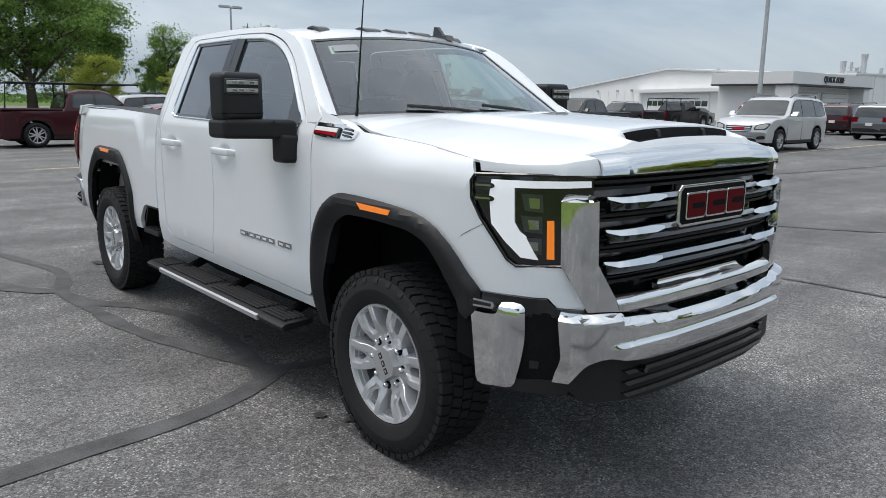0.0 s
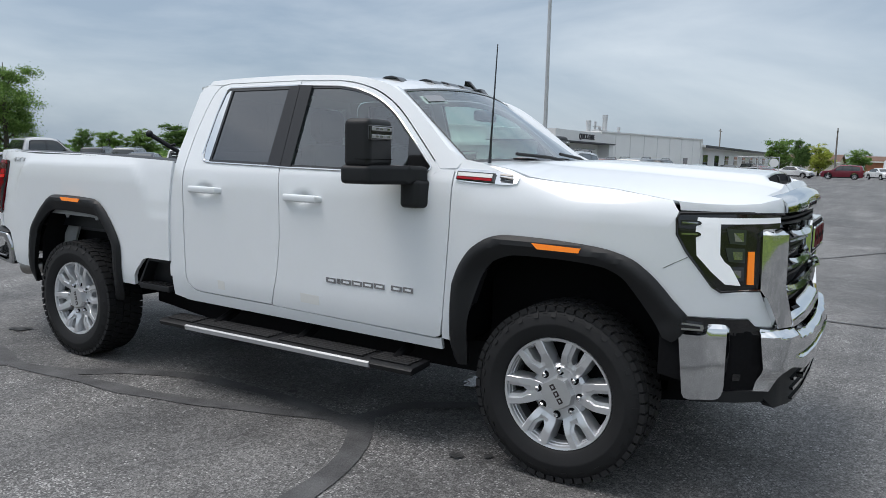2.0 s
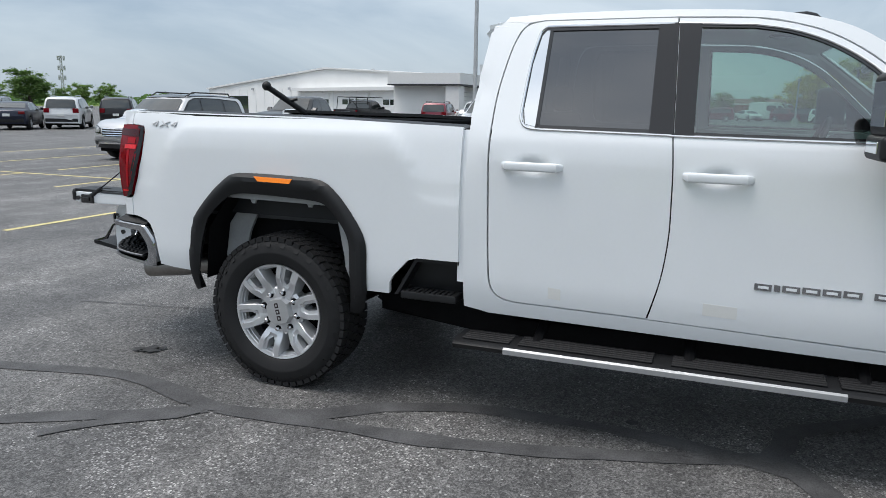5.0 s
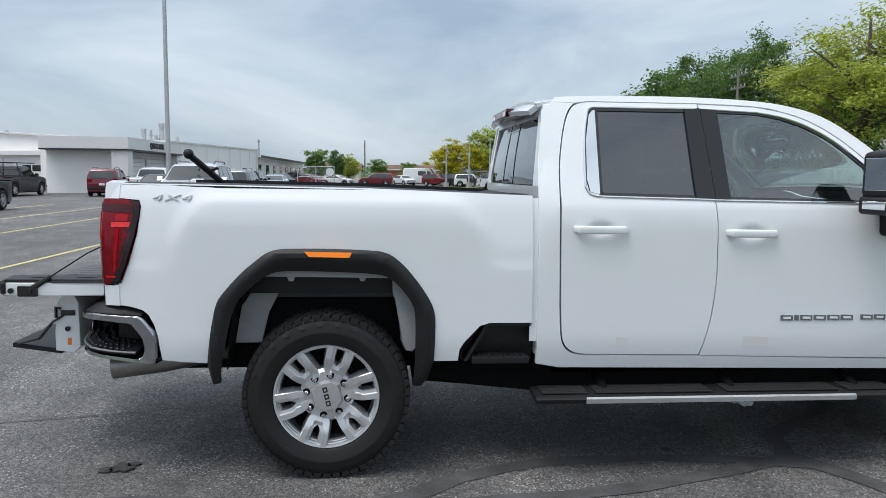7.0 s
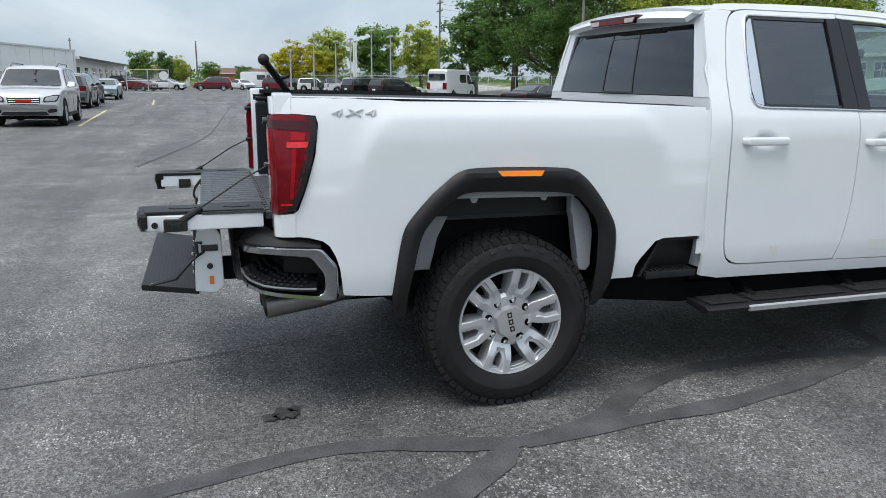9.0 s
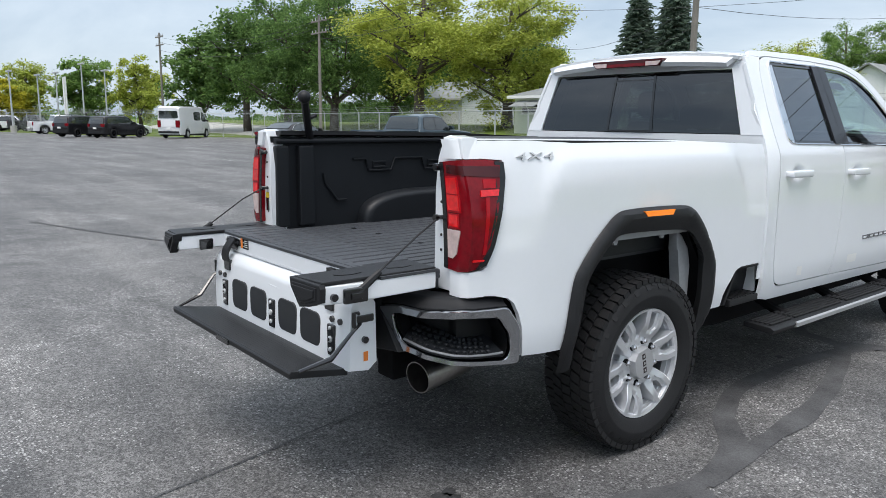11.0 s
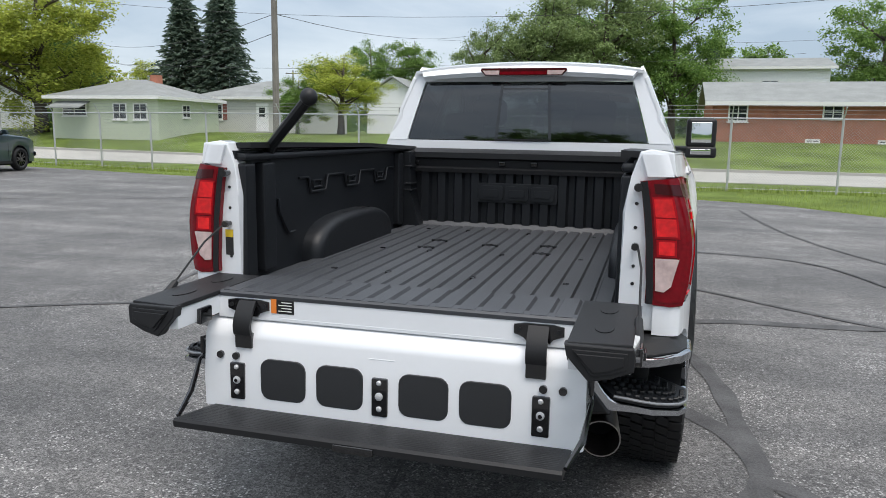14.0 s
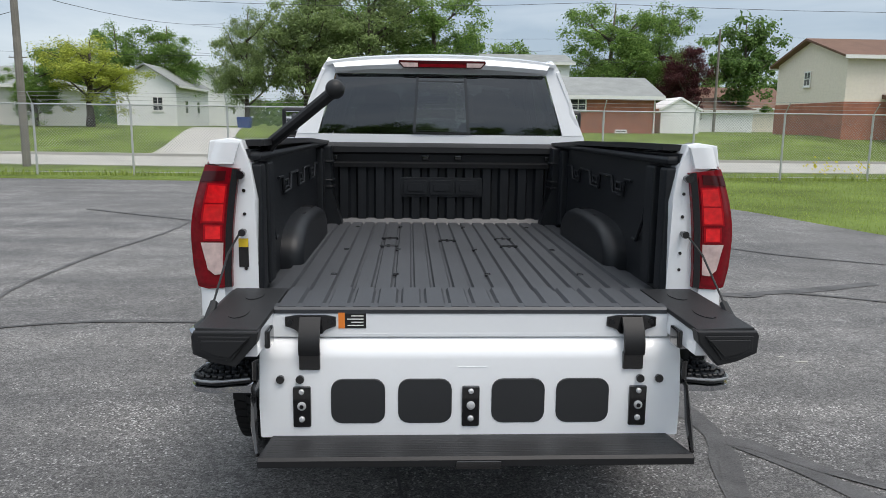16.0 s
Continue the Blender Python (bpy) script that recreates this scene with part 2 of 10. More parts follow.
M = {
    "paint": material("white_paint", (0.805, 0.83, 0.855), 0.35, vary=0.012, coat=1.0),
    "plastic": material("black_plastic", (0.013, 0.0135, 0.015), 0.50, spec=0.35, vary=0.15, bump=0.06, fine=300),
    "gloss": material("gloss_black", (0.008, 0.008, 0.009), 0.12, vary=0.1, coat=0.6),
    # same liner twice: walls darkened for shade, floor and gate top lightened for skylight
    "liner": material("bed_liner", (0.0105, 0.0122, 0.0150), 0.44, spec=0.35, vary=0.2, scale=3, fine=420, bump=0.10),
    "liner_lit": material("lit_bed_liner", (0.050, 0.054, 0.061), 0.48, spec=0.5, vary=0.22, scale=2.2, fine=420, bump=0.10),
    "under": material("underbody_black", (0.007, 0.007, 0.008), 0.8, vary=0.3, spec=0.12),
    "chrome": material("chrome", (0.78, 0.79, 0.80), 0.055, 1.0, vary=0.02),
    "dark_chrome": material("dark_chrome", (0.42, 0.43, 0.45), 0.09, 1.0, vary=0.04),
    "satin": material("satin_metal", (0.60, 0.60, 0.61), 0.20, 1.0, vary=0.06),
    "alloy": material("silver_alloy", (0.66, 0.67, 0.69), 0.30, 0.62, vary=0.04, coat=0.4),
    "silver_mark": material("silver_marking", (0.56, 0.57, 0.58), 0.4, 0.2, vary=0.03),
    "alloy_cap": material("cap_alloy", (0.52, 0.525, 0.535), 0.42, 0.6, vary=0.05),
    # barrel grey is darkened to paint in the shade behind the spokes
    "barrel": material("shaded_rim_barrel", (0.16, 0.163, 0.17), 0.45, 0.5, vary=0.1),
    "alloy_dark": material("painted_alloy", (0.34, 0.345, 0.355), 0.38, 0.75, vary=0.06),
    "rubber": material("tyre_rubber", (0.0105, 0.0105, 0.0115), 0.70, spec=0.4, vary=0.25, scale=9, bump=0.1, fine=150),
    "steel": material("exhaust_steel", (0.30, 0.29, 0.28), 0.36, 1.0, vary=0.18),
    "amber": material("amber_lens", (0.85, 0.22, 0.015), 0.25, vary=0.05, coat=0.8, emit=(1.0, 0.25, 0.02, 0.25)),
    "red_lens": material("red_lens", (0.17, 0.003, 0.008), 0.12, vary=0.3, scale=25, spec=0.3),
    "red_mid": material("mid_red_lens", (0.36, 0.004, 0.010), 0.14, vary=0.2, scale=25, spec=0.3),
    "reverse": material("reverse_lens", (0.58, 0.44, 0.42), 0.2, vary=0.25, scale=20, coat=1.0),
    "red_bright": material("bright_red_lens", (0.80, 0.008, 0.012), 0.15, vary=0.35, scale=18, coat=0.6),
    "red_dark": material("smoked_red_lens", (0.050, 0.003, 0.005), 0.16, vary=0.2, coat=0.15, spec=0.35),
    "clear": material("clear_lens", (0.34, 0.34, 0.34), 0.10, vary=0.2, scale=30, coat=1.0),
    "drl": material("daytime_lamp", (0.85, 0.87, 0.9), 0.2, vary=0.01, emit=(0.93, 0.97, 1.0, 0.15)),
    "pillar": material("gloss_pillar", (0.012, 0.012, 0.014), 0.22, vary=0.1),
    "glass": glass("cabin_glass", (0.68, 0.80, 0.75), base=0.13),
    "door_glass": glass("door_glass", (0.48, 0.66, 0.60), base=0.15),
    "tint": glass("privacy_glass", (0.035, 0.038, 0.04), base=0.14),
    "tint_mid": glass("slider_glass", (0.08, 0.085, 0.085), base=0.095),
    "tint_rear": glass("rear_privacy_glass", (0.03, 0.033, 0.035), base=0.085),
    "car_glass": material("car_glass", (0.022, 0.027, 0.027), 0.05, spec=0.8, coat=0.5, vary=0.1),
    "sticker": material("paper_label", (0.75, 0.75, 0.73), 0.6, vary=0.03),
    "orange": material("orange_label", (0.80, 0.22, 0.03), 0.5),
    "mirror": material("mirror", (0.8, 0.82, 0.84), 0.02, 1.0, vary=0.01),
    "enamel": material("red_enamel", (0.10, 0.003, 0.006), 0.6, spec=0.1, vary=0.05),
    "cap_enamel": material("cap_emblem", (0.030, 0.022, 0.023), 0.5),
    "pad": material("grey_rubber_pad", (0.022, 0.0235, 0.026), 0.62, vary=0.1, bump=0.05, fine=300),
    "bolt": material("zinc_bolt", (0.62, 0.63, 0.64), 0.35, 0.4, vary=0.05),
    "primer": material("primer_grey", (0.34, 0.35, 0.36), 0.55, vary=0.12),
    "seat": material("grey_cloth", (0.05, 0.05, 0.053), 0.8, vary=0.2),
    "asphalt": asphalt_material(),
    "sealant_dark": material("oil_stain", (0.045, 0.045, 0.046), 0.7, vary=0.6, scale=20, fine=70, bump=0.4),
    "sealant": material("crack_sealant", (0.074, 0.074, 0.076), 0.72, vary=0.6, scale=5, fine=110, bump=0.5),
    "yellow": material("yellow_line_paint", (0.62, 0.53, 0.24), 0.7, vary=0.25, scale=5, fine=40),
    "grass": material("lawn", (0.115, 0.160, 0.040), 0.95, vary=0.6, scale=0.5, fine=9, spec=0.1),
    "concrete": material("concrete", (0.40, 0.39, 0.36), 0.85, vary=0.15, scale=0.6, fine=20, bump=0.1),
    "galv": material("galvanised_steel", (0.50, 0.51, 0.52), 0.5, 0.45, vary=0.12),
    "mesh_wire": material("fence_wire", (0.36, 0.37, 0.37), 0.55, 0.5, vary=0.1),
    "wood_pole": material("weathered_pole", (0.20, 0.185, 0.165), 0.9, vary=0.25, scale=2, fine=30),
    "bark": material("bark", (0.09, 0.075, 0.06), 0.95, vary=0.35, scale=3, fine=25, bump=0.4),
    "white_wall": material("white_metal_wall", (0.87, 0.87, 0.855), 0.6, vary=0.05, scale=0.4),
    "white_trim": material("white_trim", (0.75, 0.75, 0.74), 0.5, vary=0.04),
    "siding_green": material("pale_green_siding", (0.50, 0.55, 0.43), 0.7, vary=0.06),
    "siding_grey": material("grey_siding", (0.54, 0.54, 0.52), 0.7, vary=0.06),
    "siding_white": material("white_siding", (0.80, 0.81, 0.82), 0.65, vary=0.05),
    "siding_beige": material("beige_siding", (0.72, 0.66, 0.57), 0.7, vary=0.06),
    "brick": material("red_brick", (0.37, 0.145, 0.095), 0.85, vary=0.3, scale=1.5, fine=14, random_tint=0.25),
    "mortar": material("mortar", (0.36, 0.30, 0.26), 0.9, vary=0.15),
    "shingle": material("grey_shingle", (0.24, 0.255, 0.25), 0.9, vary=0.2, scale=1.2, fine=12),
    "shingle_brown": material("brown_shingle", (0.15, 0.085, 0.06), 0.9, vary=0.2, scale=1.2, fine=12),
    "window_dark": material("window_pane", (0.03, 0.035, 0.04), 0.06, vary=0.2, coat=1.0),
    "sign_dark": material("dark_sign_letters", (0.03, 0.03, 0.035), 0.5),
    "blue": material("blue_plastic", (0.02, 0.06, 0.22), 0.5),
    "door_wood": material("red_shutter", (0.25, 0.09, 0.07), 0.7),
}


def leaf_material(name, a, b):
    m = bpy.data.materials.new(name)
    m.use_nodes = True
    n, l = m.node_tree.nodes, m.node_tree.links
    p = n["Principled BSDF"]
    p.inputs["Roughness"].default_value = 0.65
    p.inputs["Specular IOR Level"].default_value = 0.25
    geo, ramp = n.new("ShaderNodeNewGeometry"), n.new("ShaderNodeValToRGB")
    ramp.color_ramp.elements[0].color, ramp.color_ramp.elements[1].color = (*a, 1), (*b, 1)
    l.new(geo.outputs["Random Per Island"], ramp.inputs["Fac"])
    l.new(ramp.outputs["Color"], p.inputs["Base Color"])
    tr, mx = n.new("ShaderNodeBsdfTranslucent"), n.new("ShaderNodeMixShader")
    l.new(ramp.outputs["Color"], tr.inputs["Color"])
    mx.inputs["Fac"].default_value = 0.5
    l.new(p.outputs["BSDF"], mx.inputs[1])
    l.new(tr.outputs["BSDF"], mx.inputs[2])
    l.new(mx.outputs["Shader"], n["Material Output"].inputs["Surface"])
    return m


LEAF = {
    "green": leaf_material("green_leaves", (0.097, 0.179, 0.047), (0.277, 0.424, 0.114)),
    "dark": leaf_material("dark_leaves", (0.070, 0.140, 0.043), (0.210, 0.333, 0.098)),
    "yellow": leaf_material("yellow_green_leaves", (0.245, 0.300, 0.055), (0.56, 0.61, 0.13)),
    "bright": leaf_material("yellow_leaves", (0.350, 0.333, 0.035), (0.630, 0.560, 0.052)),
    "pale": leaf_material("pale_green_leaves", (0.145, 0.205, 0.084), (0.338, 0.434, 0.181)),
    "maroon": leaf_material("maroon_leaves", (0.049, 0.018, 0.023), (0.137, 0.049, 0.049)),
    "spruce": leaf_material("spruce_needles", (0.060, 0.098, 0.072), (0.190, 0.250, 0.190)),
}



def lap_boards(m, step):
    """Overlapping horizontal boards: a saw-tooth relief up the wall."""
    n, l = m.node_tree.nodes, m.node_tree.links
    co, wv, bp = n.new("ShaderNodeTexCoord"), n.new("ShaderNodeTexWave"), n.new("ShaderNodeBump")
    wv.bands_direction, wv.wave_profile = "Z", "SAW"
    wv.inputs["Scale"].default_value = 1.0 / step / 3.1831 * 1.0
    bp.inputs["Strength"].default_value, bp.inputs["Distance"].default_value, bp.invert = 0.8, 0.02, True
    l.new(co.outputs["Object"], wv.inputs["Vector"])
    l.new(wv.outputs["Fac"], bp.inputs["Height"])
    l.new(bp.outputs["Normal"], n["Principled BSDF"].inputs["Normal"])


for key in ("siding_green", "siding_grey", "siding_white", "siding_beige"):
    lap_boards(M[key], 0.20)
M["blades"] = leaf_material("grass_blades", (0.22, 0.29, 0.06), (0.42, 0.50, 0.14))


# mesh helpers
def part(name, bm, mat, parent=None, label="", sharp=32):
    me = bpy.data.meshes.new(name)
    bmesh.ops.recalc_face_normals(bm, faces=bm.faces)
    bm.to_mesh(me)
    bm.free()
    me.materials.append(mat)
    me.shade_smooth()
    me.set_sharp_from_angle(angle=radians(sharp))
    ob = new(name, me)
    if 12 < len(me.polygons) < 6000:
        wn_mod = ob.modifiers.new("weighted_normals", "WEIGHTED_NORMAL")
        wn_mod.keep_sharp = True
    if parent:
        ob.parent = parent
    if label:
        ob["label"] = label
    return ob


def thing(name, label, category, m=None, group="", kind=""):
    ob = new(name)
    ob.matrix_world = m or Matrix()
    return tagged(ob, label, category, group, kind)


def box(bm, x0, x1, y0, y1, z0, z1, bev=0.0, seg=2):
    r = bmesh.ops.create_cube(bm, size=1)
    for v in r["verts"]:
        v.co = Vector((x0 if v.co.x < 0 else x1, y0 if v.co.y < 0 else y1, z0 if v.co.z < 0 else z1))
    if bev:
        es = list({e for v in r["verts"] for e in v.link_edges})
        bmesh.ops.bevel(bm, geom=es, offset=bev, segments=seg, affect="EDGES", profile=0.5)
    return bm


AX = {"x": (1, 2, 0), "y": (0, 2, 1), "z": (0, 1, 2)}


def prism(bm, pts, axis, a, b, bev=0.0):
    """Extrudes a 2D outline (the two other axes in order) along axis from a to b."""
    i, j, k = AX[axis]

    def at(p, d):
        c = [0, 0, 0]
        c[i], c[j], c[k] = p[0], p[1], d
        return bm.verts.new(c)
    va, vb = [at(p, a) for p in pts], [at(p, b) for p in pts]
    n = len(pts)
    fs = [bm.faces.new(va), bm.faces.new(vb)]
    for q in range(n):
        fs.append(bm.faces.new((va[q], va[(q + 1) % n], vb[(q + 1) % n], vb[q])))
    if bev:
        es = [e for f in fs[:2] for e in f.edges]
        bmesh.ops.bevel(bm, geom=es, offset=bev, segments=2, affect="EDGES", profile=0.5)
    return bm


def tube(bm, pts, r, n=8, cap=True):
    pts = [Vector(p) for p in pts]
    rs = r if isinstance(r, (list, tuple)) else [r] * len(pts)
    rings = []
    for q, p in enumerate(pts):
        d = (pts[min(q + 1, len(pts) - 1)] - pts[max(q - 1, 0)]).normalized()
        u = d.orthogonal().normalized() if q == 0 else (u - d * u.dot(d)).normalized()
        w = d.cross(u)
        rings.append([bm.verts.new(p + rs[q] * (math.cos(a) * u + math.sin(a) * w)) for a in [2 * math.pi * k / n for k in range(n)]])
    for A, B in zip(rings, rings[1:]):
        for k in range(n):
            bm.faces.new((A[k], A[(k + 1) % n], B[(k + 1) % n], B[k]))
    if cap:
        bm.faces.new(rings[0][::-1])
        bm.faces.new(rings[-1])
    return bm


def lathe(bm, profile, n=40, centre=(0, 0, 0), close=False):
    """Turns a profile of (radius, x) about the x axis."""
    cx, cy, cz = centre
    rings = [[bm.verts.new((cx + h, cy + r * math.cos(2 * math.pi * k / n), cz + r * math.sin(2 * math.pi * k / n))) for k in range(n)] for r, h in profile]
    if close:
        rings.append(rings[0])
    for A, B in zip(rings, rings[1:]):
        for k in range(n):
            bm.faces.new((A[k], A[(k + 1) % n], B[(k + 1) % n], B[k]))
    return bm


def thicken(bm, t):
    """Gives an open surface a thickness towards the middle of the thing at the origin."""
    bmesh.ops.recalc_face_normals(bm, faces=bm.faces)
    bm.normal_update()
    mid = Vector((0, 2.0, 0.9))
    if sum((f.normal.dot(f.calc_center_median() - mid) * f.calc_area() for f in bm.faces)) < 0:
        bmesh.ops.reverse_faces(bm, faces=bm.faces)
    bm.normal_update()
    old, faces = bm.verts[:], bm.faces[:]
    rim = [e for e in bm.edges if e.is_boundary]
    twin = {v: bm.verts.new(v.co - v.normal * abs(t)) for v in old}
    for f in faces:
        bm.faces.new([twin[v] for v in reversed(f.verts)])
    for e in rim:
        a, b = e.verts
        bm.faces.new((a, b, twin[b], twin[a]))


def sheet(bm, outline, place, du=0.08, dv=0.06, thick=0.0):
    """A panel: the outline (u, v) cut into a grid and laid on the surface place(u, v), then thickened inwards."""
    f = bm.faces.new([bm.verts.new((u, v, 0)) for u, v in outline])
    lo = [min(p[i] for p in outline) for i in (0, 1)]
    hi = [max(p[i] for p in outline) for i in (0, 1)]
    for i, d in ((0, du), (1, dv)):
        k = max(1, round((hi[i] - lo[i]) / d))
        for q in range(1, k):
            co, no = [0, 0, 0], [0, 0, 0]
            co[i], no[i] = lo[i] + (hi[i] - lo[i]) * q / k, 1
            bmesh.ops.bisect_plane(bm, geom=bm.verts[:] + bm.edges[:] + bm.faces[:], plane_co=co, plane_no=no, dist=1e-5)
    for v in bm.verts:
        v.co = Vector(place(v.co.x, v.co.y))
    bm.normal_update()
    if thick:
        thicken(bm, thick)
    return bm


def smooth_line(pts, n=4):
    """A Catmull-Rom line through pts."""
    out = []
    for k in range(len(pts) - 1):
        p = [Vector(pts[max(0, min(len(pts) - 1, k + q))]) for q in (-1, 0, 1, 2)]
        for q in range(n):
            t = q / n
            v = 0.5 * (2 * p[1] + (p[2] - p[0]) * t + (2 * p[0] - 5 * p[1] + 4 * p[2] - p[3]) * t * t + (3 * p[1] - p[0] - 3 * p[2] + p[3]) * t ** 3)
            out.append((v.x, v.y))
    return out + [tuple(pts[-1])]


def cut_corners(pts, n=2, r=0.25, closed=True):
    """Chaikin's corner cutting."""
    for _ in range(n):
        out = [] if closed else [pts[0]]
        for k in range(len(pts) - (0 if closed else 1)):
            a, b = pts[k], pts[(k + 1) % len(pts)]
            out += [(a[0] + (b[0] - a[0]) * r, a[1] + (b[1] - a[1]) * r), (b[0] + (a[0] - b[0]) * r, b[1] + (a[1] - b[1]) * r)]
        pts = out if closed else out + [pts[-1]]
    return pts


def rounded(x0, x1, y0, y1, r, n=4):
    pts = []
    for cx, cy, a0 in ((x1 - r, y1 - r, 0), (x0 + r, y1 - r, 90), (x0 + r, y0 + r, 180), (x1 - r, y0 + r, 270)):
        pts += [(cx + r * math.cos(radians(a0 + 90 * k / n)), cy + r * math.sin(radians(a0 + 90 * k / n))) for k in range(n + 1)]
    return pts


def lerp(t, pts):
    """Piecewise linear interpolation through (t, value) pairs."""
    if t <= pts[0][0]:
        return pts[0][1]
    for (a, va), (b, vb) in zip(pts, pts[1:]):
        if t <= b:
            return va + (vb - va) * (t - a) / (b - a)
    return pts[-1][1]


def sm(t):
    t = max(0.0, min(1.0, t))
    return t * t * (3 - 2 * t)


# ---------------------------------------------------------------- ground
def rise(x, y):
    """Height of the land: flat lot, then lawns that climb to the houses."""
    return 1.25 * sm((-27.5 - y) / 13.0)


bm = bmesh.new()
ys = [1500, 300, 120, 60, 30, 0, -8, -12, -16, -20, -24, -27, -29, -31, -33, -35, -37, -39, -41, -45, -60, -120, -300, -1500]
xs = [-1500, -300, -120, -60, -40, -20, 0, 20, 40, 60, 80, 120, 300, 1500]
gv = [[bm.verts.new((x, y, rise(x, y) - 0.012)) for x in xs] for y in ys]
for j in range(len(ys) - 1):
    for i in range(len(xs) - 1):
        bm.faces.new((gv[j][i], gv[j][i + 1], gv[j + 1][i + 1], gv[j + 1][i]))
tagged(part("ground", bm, M["grass"]), kind="structure")

LOT = [(-60, 160), (-60, 6), (-12, 4), (-8.2, 0), (-7.0, -3.2), (-6.4, -6.0), (-5.6, -8.6), (-3.6, -10.9), (-0.5, -12.1), (3, -12.7), (8, -13.0), (14, -13.4), (22, -15.2), (32, -17.0), (45, -19.6), (58, -20.6), (66, -12), (90, -6), (160, -2), (160, 160)]
bm = bmesh.new()
lot_v = [bm.verts.new((x, y, 0)) for x, y in LOT]
for tri in geometry.tessellate_polygon([[Vector((x, y, 0)) for x, y in LOT]]):
    bm.faces.new([lot_v[k] for k in tri])
bmesh.ops.recalc_face_normals(bm, faces=bm.faces)
ex = bmesh.ops.extrude_face_region(bm, geom=bm.faces[:])
for v in ex["geom"]:
    if isinstance(v, bmesh.types.BMVert):
        v.co.z -= 0.08
tagged(part("parking_lot", bm, M["asphalt"]), "grey weathered asphalt parking lot", "asphalt", kind="structure")


def ribbon(name, pts, width, mat, z=0.004, jitter=0.0, label="", kind="structure"):
    seed = pts[0][0] * 3.1 + pts[-1][1]
    pv = [Vector((p[0], p[1], 0)) for p in pts]
    fine = []
    for k in range(len(pv) - 1):
        p0, p1, p2, p3 = pv[max(k - 1, 0)], pv[k], pv[k + 1], pv[min(k + 2, len(pv) - 1)]
        n = max(2, int((p2 - p1).length / 0.12)) if jitter else 2
        n = min(n, 60)
        for q in range(n):
            t = q / n
            fine.append(0.5 * ((2 * p1) + (p2 - p0) * t + (2 * p0 - 5 * p1 + 4 * p2 - p3) * t * t + (3 * p1 - p0 - 3 * p2 + p3) * t ** 3))
    fine.append(pv[-1])
    bm = bmesh.new()
    prev = None
    for k, p in enumerate(fine):
        d = (fine[min(k + 1, len(fine) - 1)] - fine[max(k - 1, 0)]).normalized()
        s = Vector((-d.y, d.x, 0))
        wave = [noise.noise(Vector((k * 0.31 + 7.7 * q, seed, q))) * jitter * 2.4 for q in range(3)]
        a, b = width * (0.5 + wave[0]), width * (0.5 + wave[1])
        off = s * wave[2] * width * 0.7
        row = [bm.verts.new(p + off + s * a + Vector((0, 0, z))), bm.verts.new(p + off - s * b + Vector((0, 0, z)))]
        if prev:
            bm.faces.new((prev[0], prev[1], row[1], row[0]))
        prev = row
    return tagged(part(name, bm, mat), label, "", "", kind)


TAR_SIDE = [
    ([(-1.75, 7.4), (-1.55, 6.3), (-1.40, 5.6), (-1.30, 5.2), (-1.20, 4.68), (-1.31, 4.2), (-1.38, 3.93), (-1.25, 3.40), (-1.02, 3.14), (-0.85, 2.62), (-0.83, 2.0), (-0.92, 1.40), (-1.02, 1.10)], 0.075),
    ([(-2.6, 5.4), (-2.1, 5.0), (-1.82, 4.65), (-1.57, 4.2), (-1.40, 3.95)], 0.07),
    ([(-1.38, 3.9), (-1.34, 3.5), (-1.31, 2.9), (-1.16, 2.12), (-0.85, 1.28), (-0.55, 1.18), (-0.05, 0.60), (0.6, 0.2)], 0.075),
    ([(-0.84, 1.25), (-1.06, 1.08), (-1.32, 0.96), (-1.77, 0.87), (-2.36, 0.80), (-3.4, 0.62), (-4.6, 0.2)], 0.09),
    ([(-1.22, 4.55), (-1.36, 4.1)], 0.06),
    ([(-1.40, 4.0), (-1.52, 4.05), (-1.72, 4.3), (-1.95, 4.5)], 0.06),
]
TAR_FRONT = [
    ([(1.5, 1.66), (1.87, 1.70), (3.3, 1.86), (6.4, 3.5), (9.5, 4.6)], 0.06),
    ([(3.3, 1.9), (3.85, 0.84), (3.9, -1.2), (3.66, -3.53), (3.9, -7.0)], 0.05),
    ([(-1.2, -0.47), (-2.82, 0.776), (-3.49, 0.65), (-5.2, 1.6)], 0.06),
    ([(-2.6, -9.2), (-3.0, -5.1), (-4.04, -2.01), (-5.41, -0.84)], 0.05),
    ([(-0.105, 6.24), (0.05, 5.4), (0.217, 4.59), (0.3, 3.4)], 0.012),
    ([(6.41, 3.55), (7.12, 1.37), (8.56, 0.10), (13.5, -2.4)], 0.05),
]
TAR_FAR = [
    ([(10, 6.4), (17, 5.2), (26, 4.6), (40, 3.8)], 0.06),
    ([(12, -6.0), (18, 0.5), (24, 5.5), (30, 7.5)], 0.05),
    ([(8.6, -7.9), (10.5, -5.9), (16, -4.4), (27, -5.2)], 0.06),
    ([(-3.3, -1.0), (-2.6, -2.6), (-0.4, -3.1), (2.6, -3.9), (6, -6)], 0.05),
]
for k, (pts, wd) in enumerate(TAR_SIDE + TAR_FRONT + TAR_FAR):
    ribbon("crack_sealant", pts, wd * (1.5 if k < len(TAR_SIDE) else 1.0), M["sealant"], 0.004 + 0.0004 * k, 0.11, "dark tar band sealing an asphalt crack")
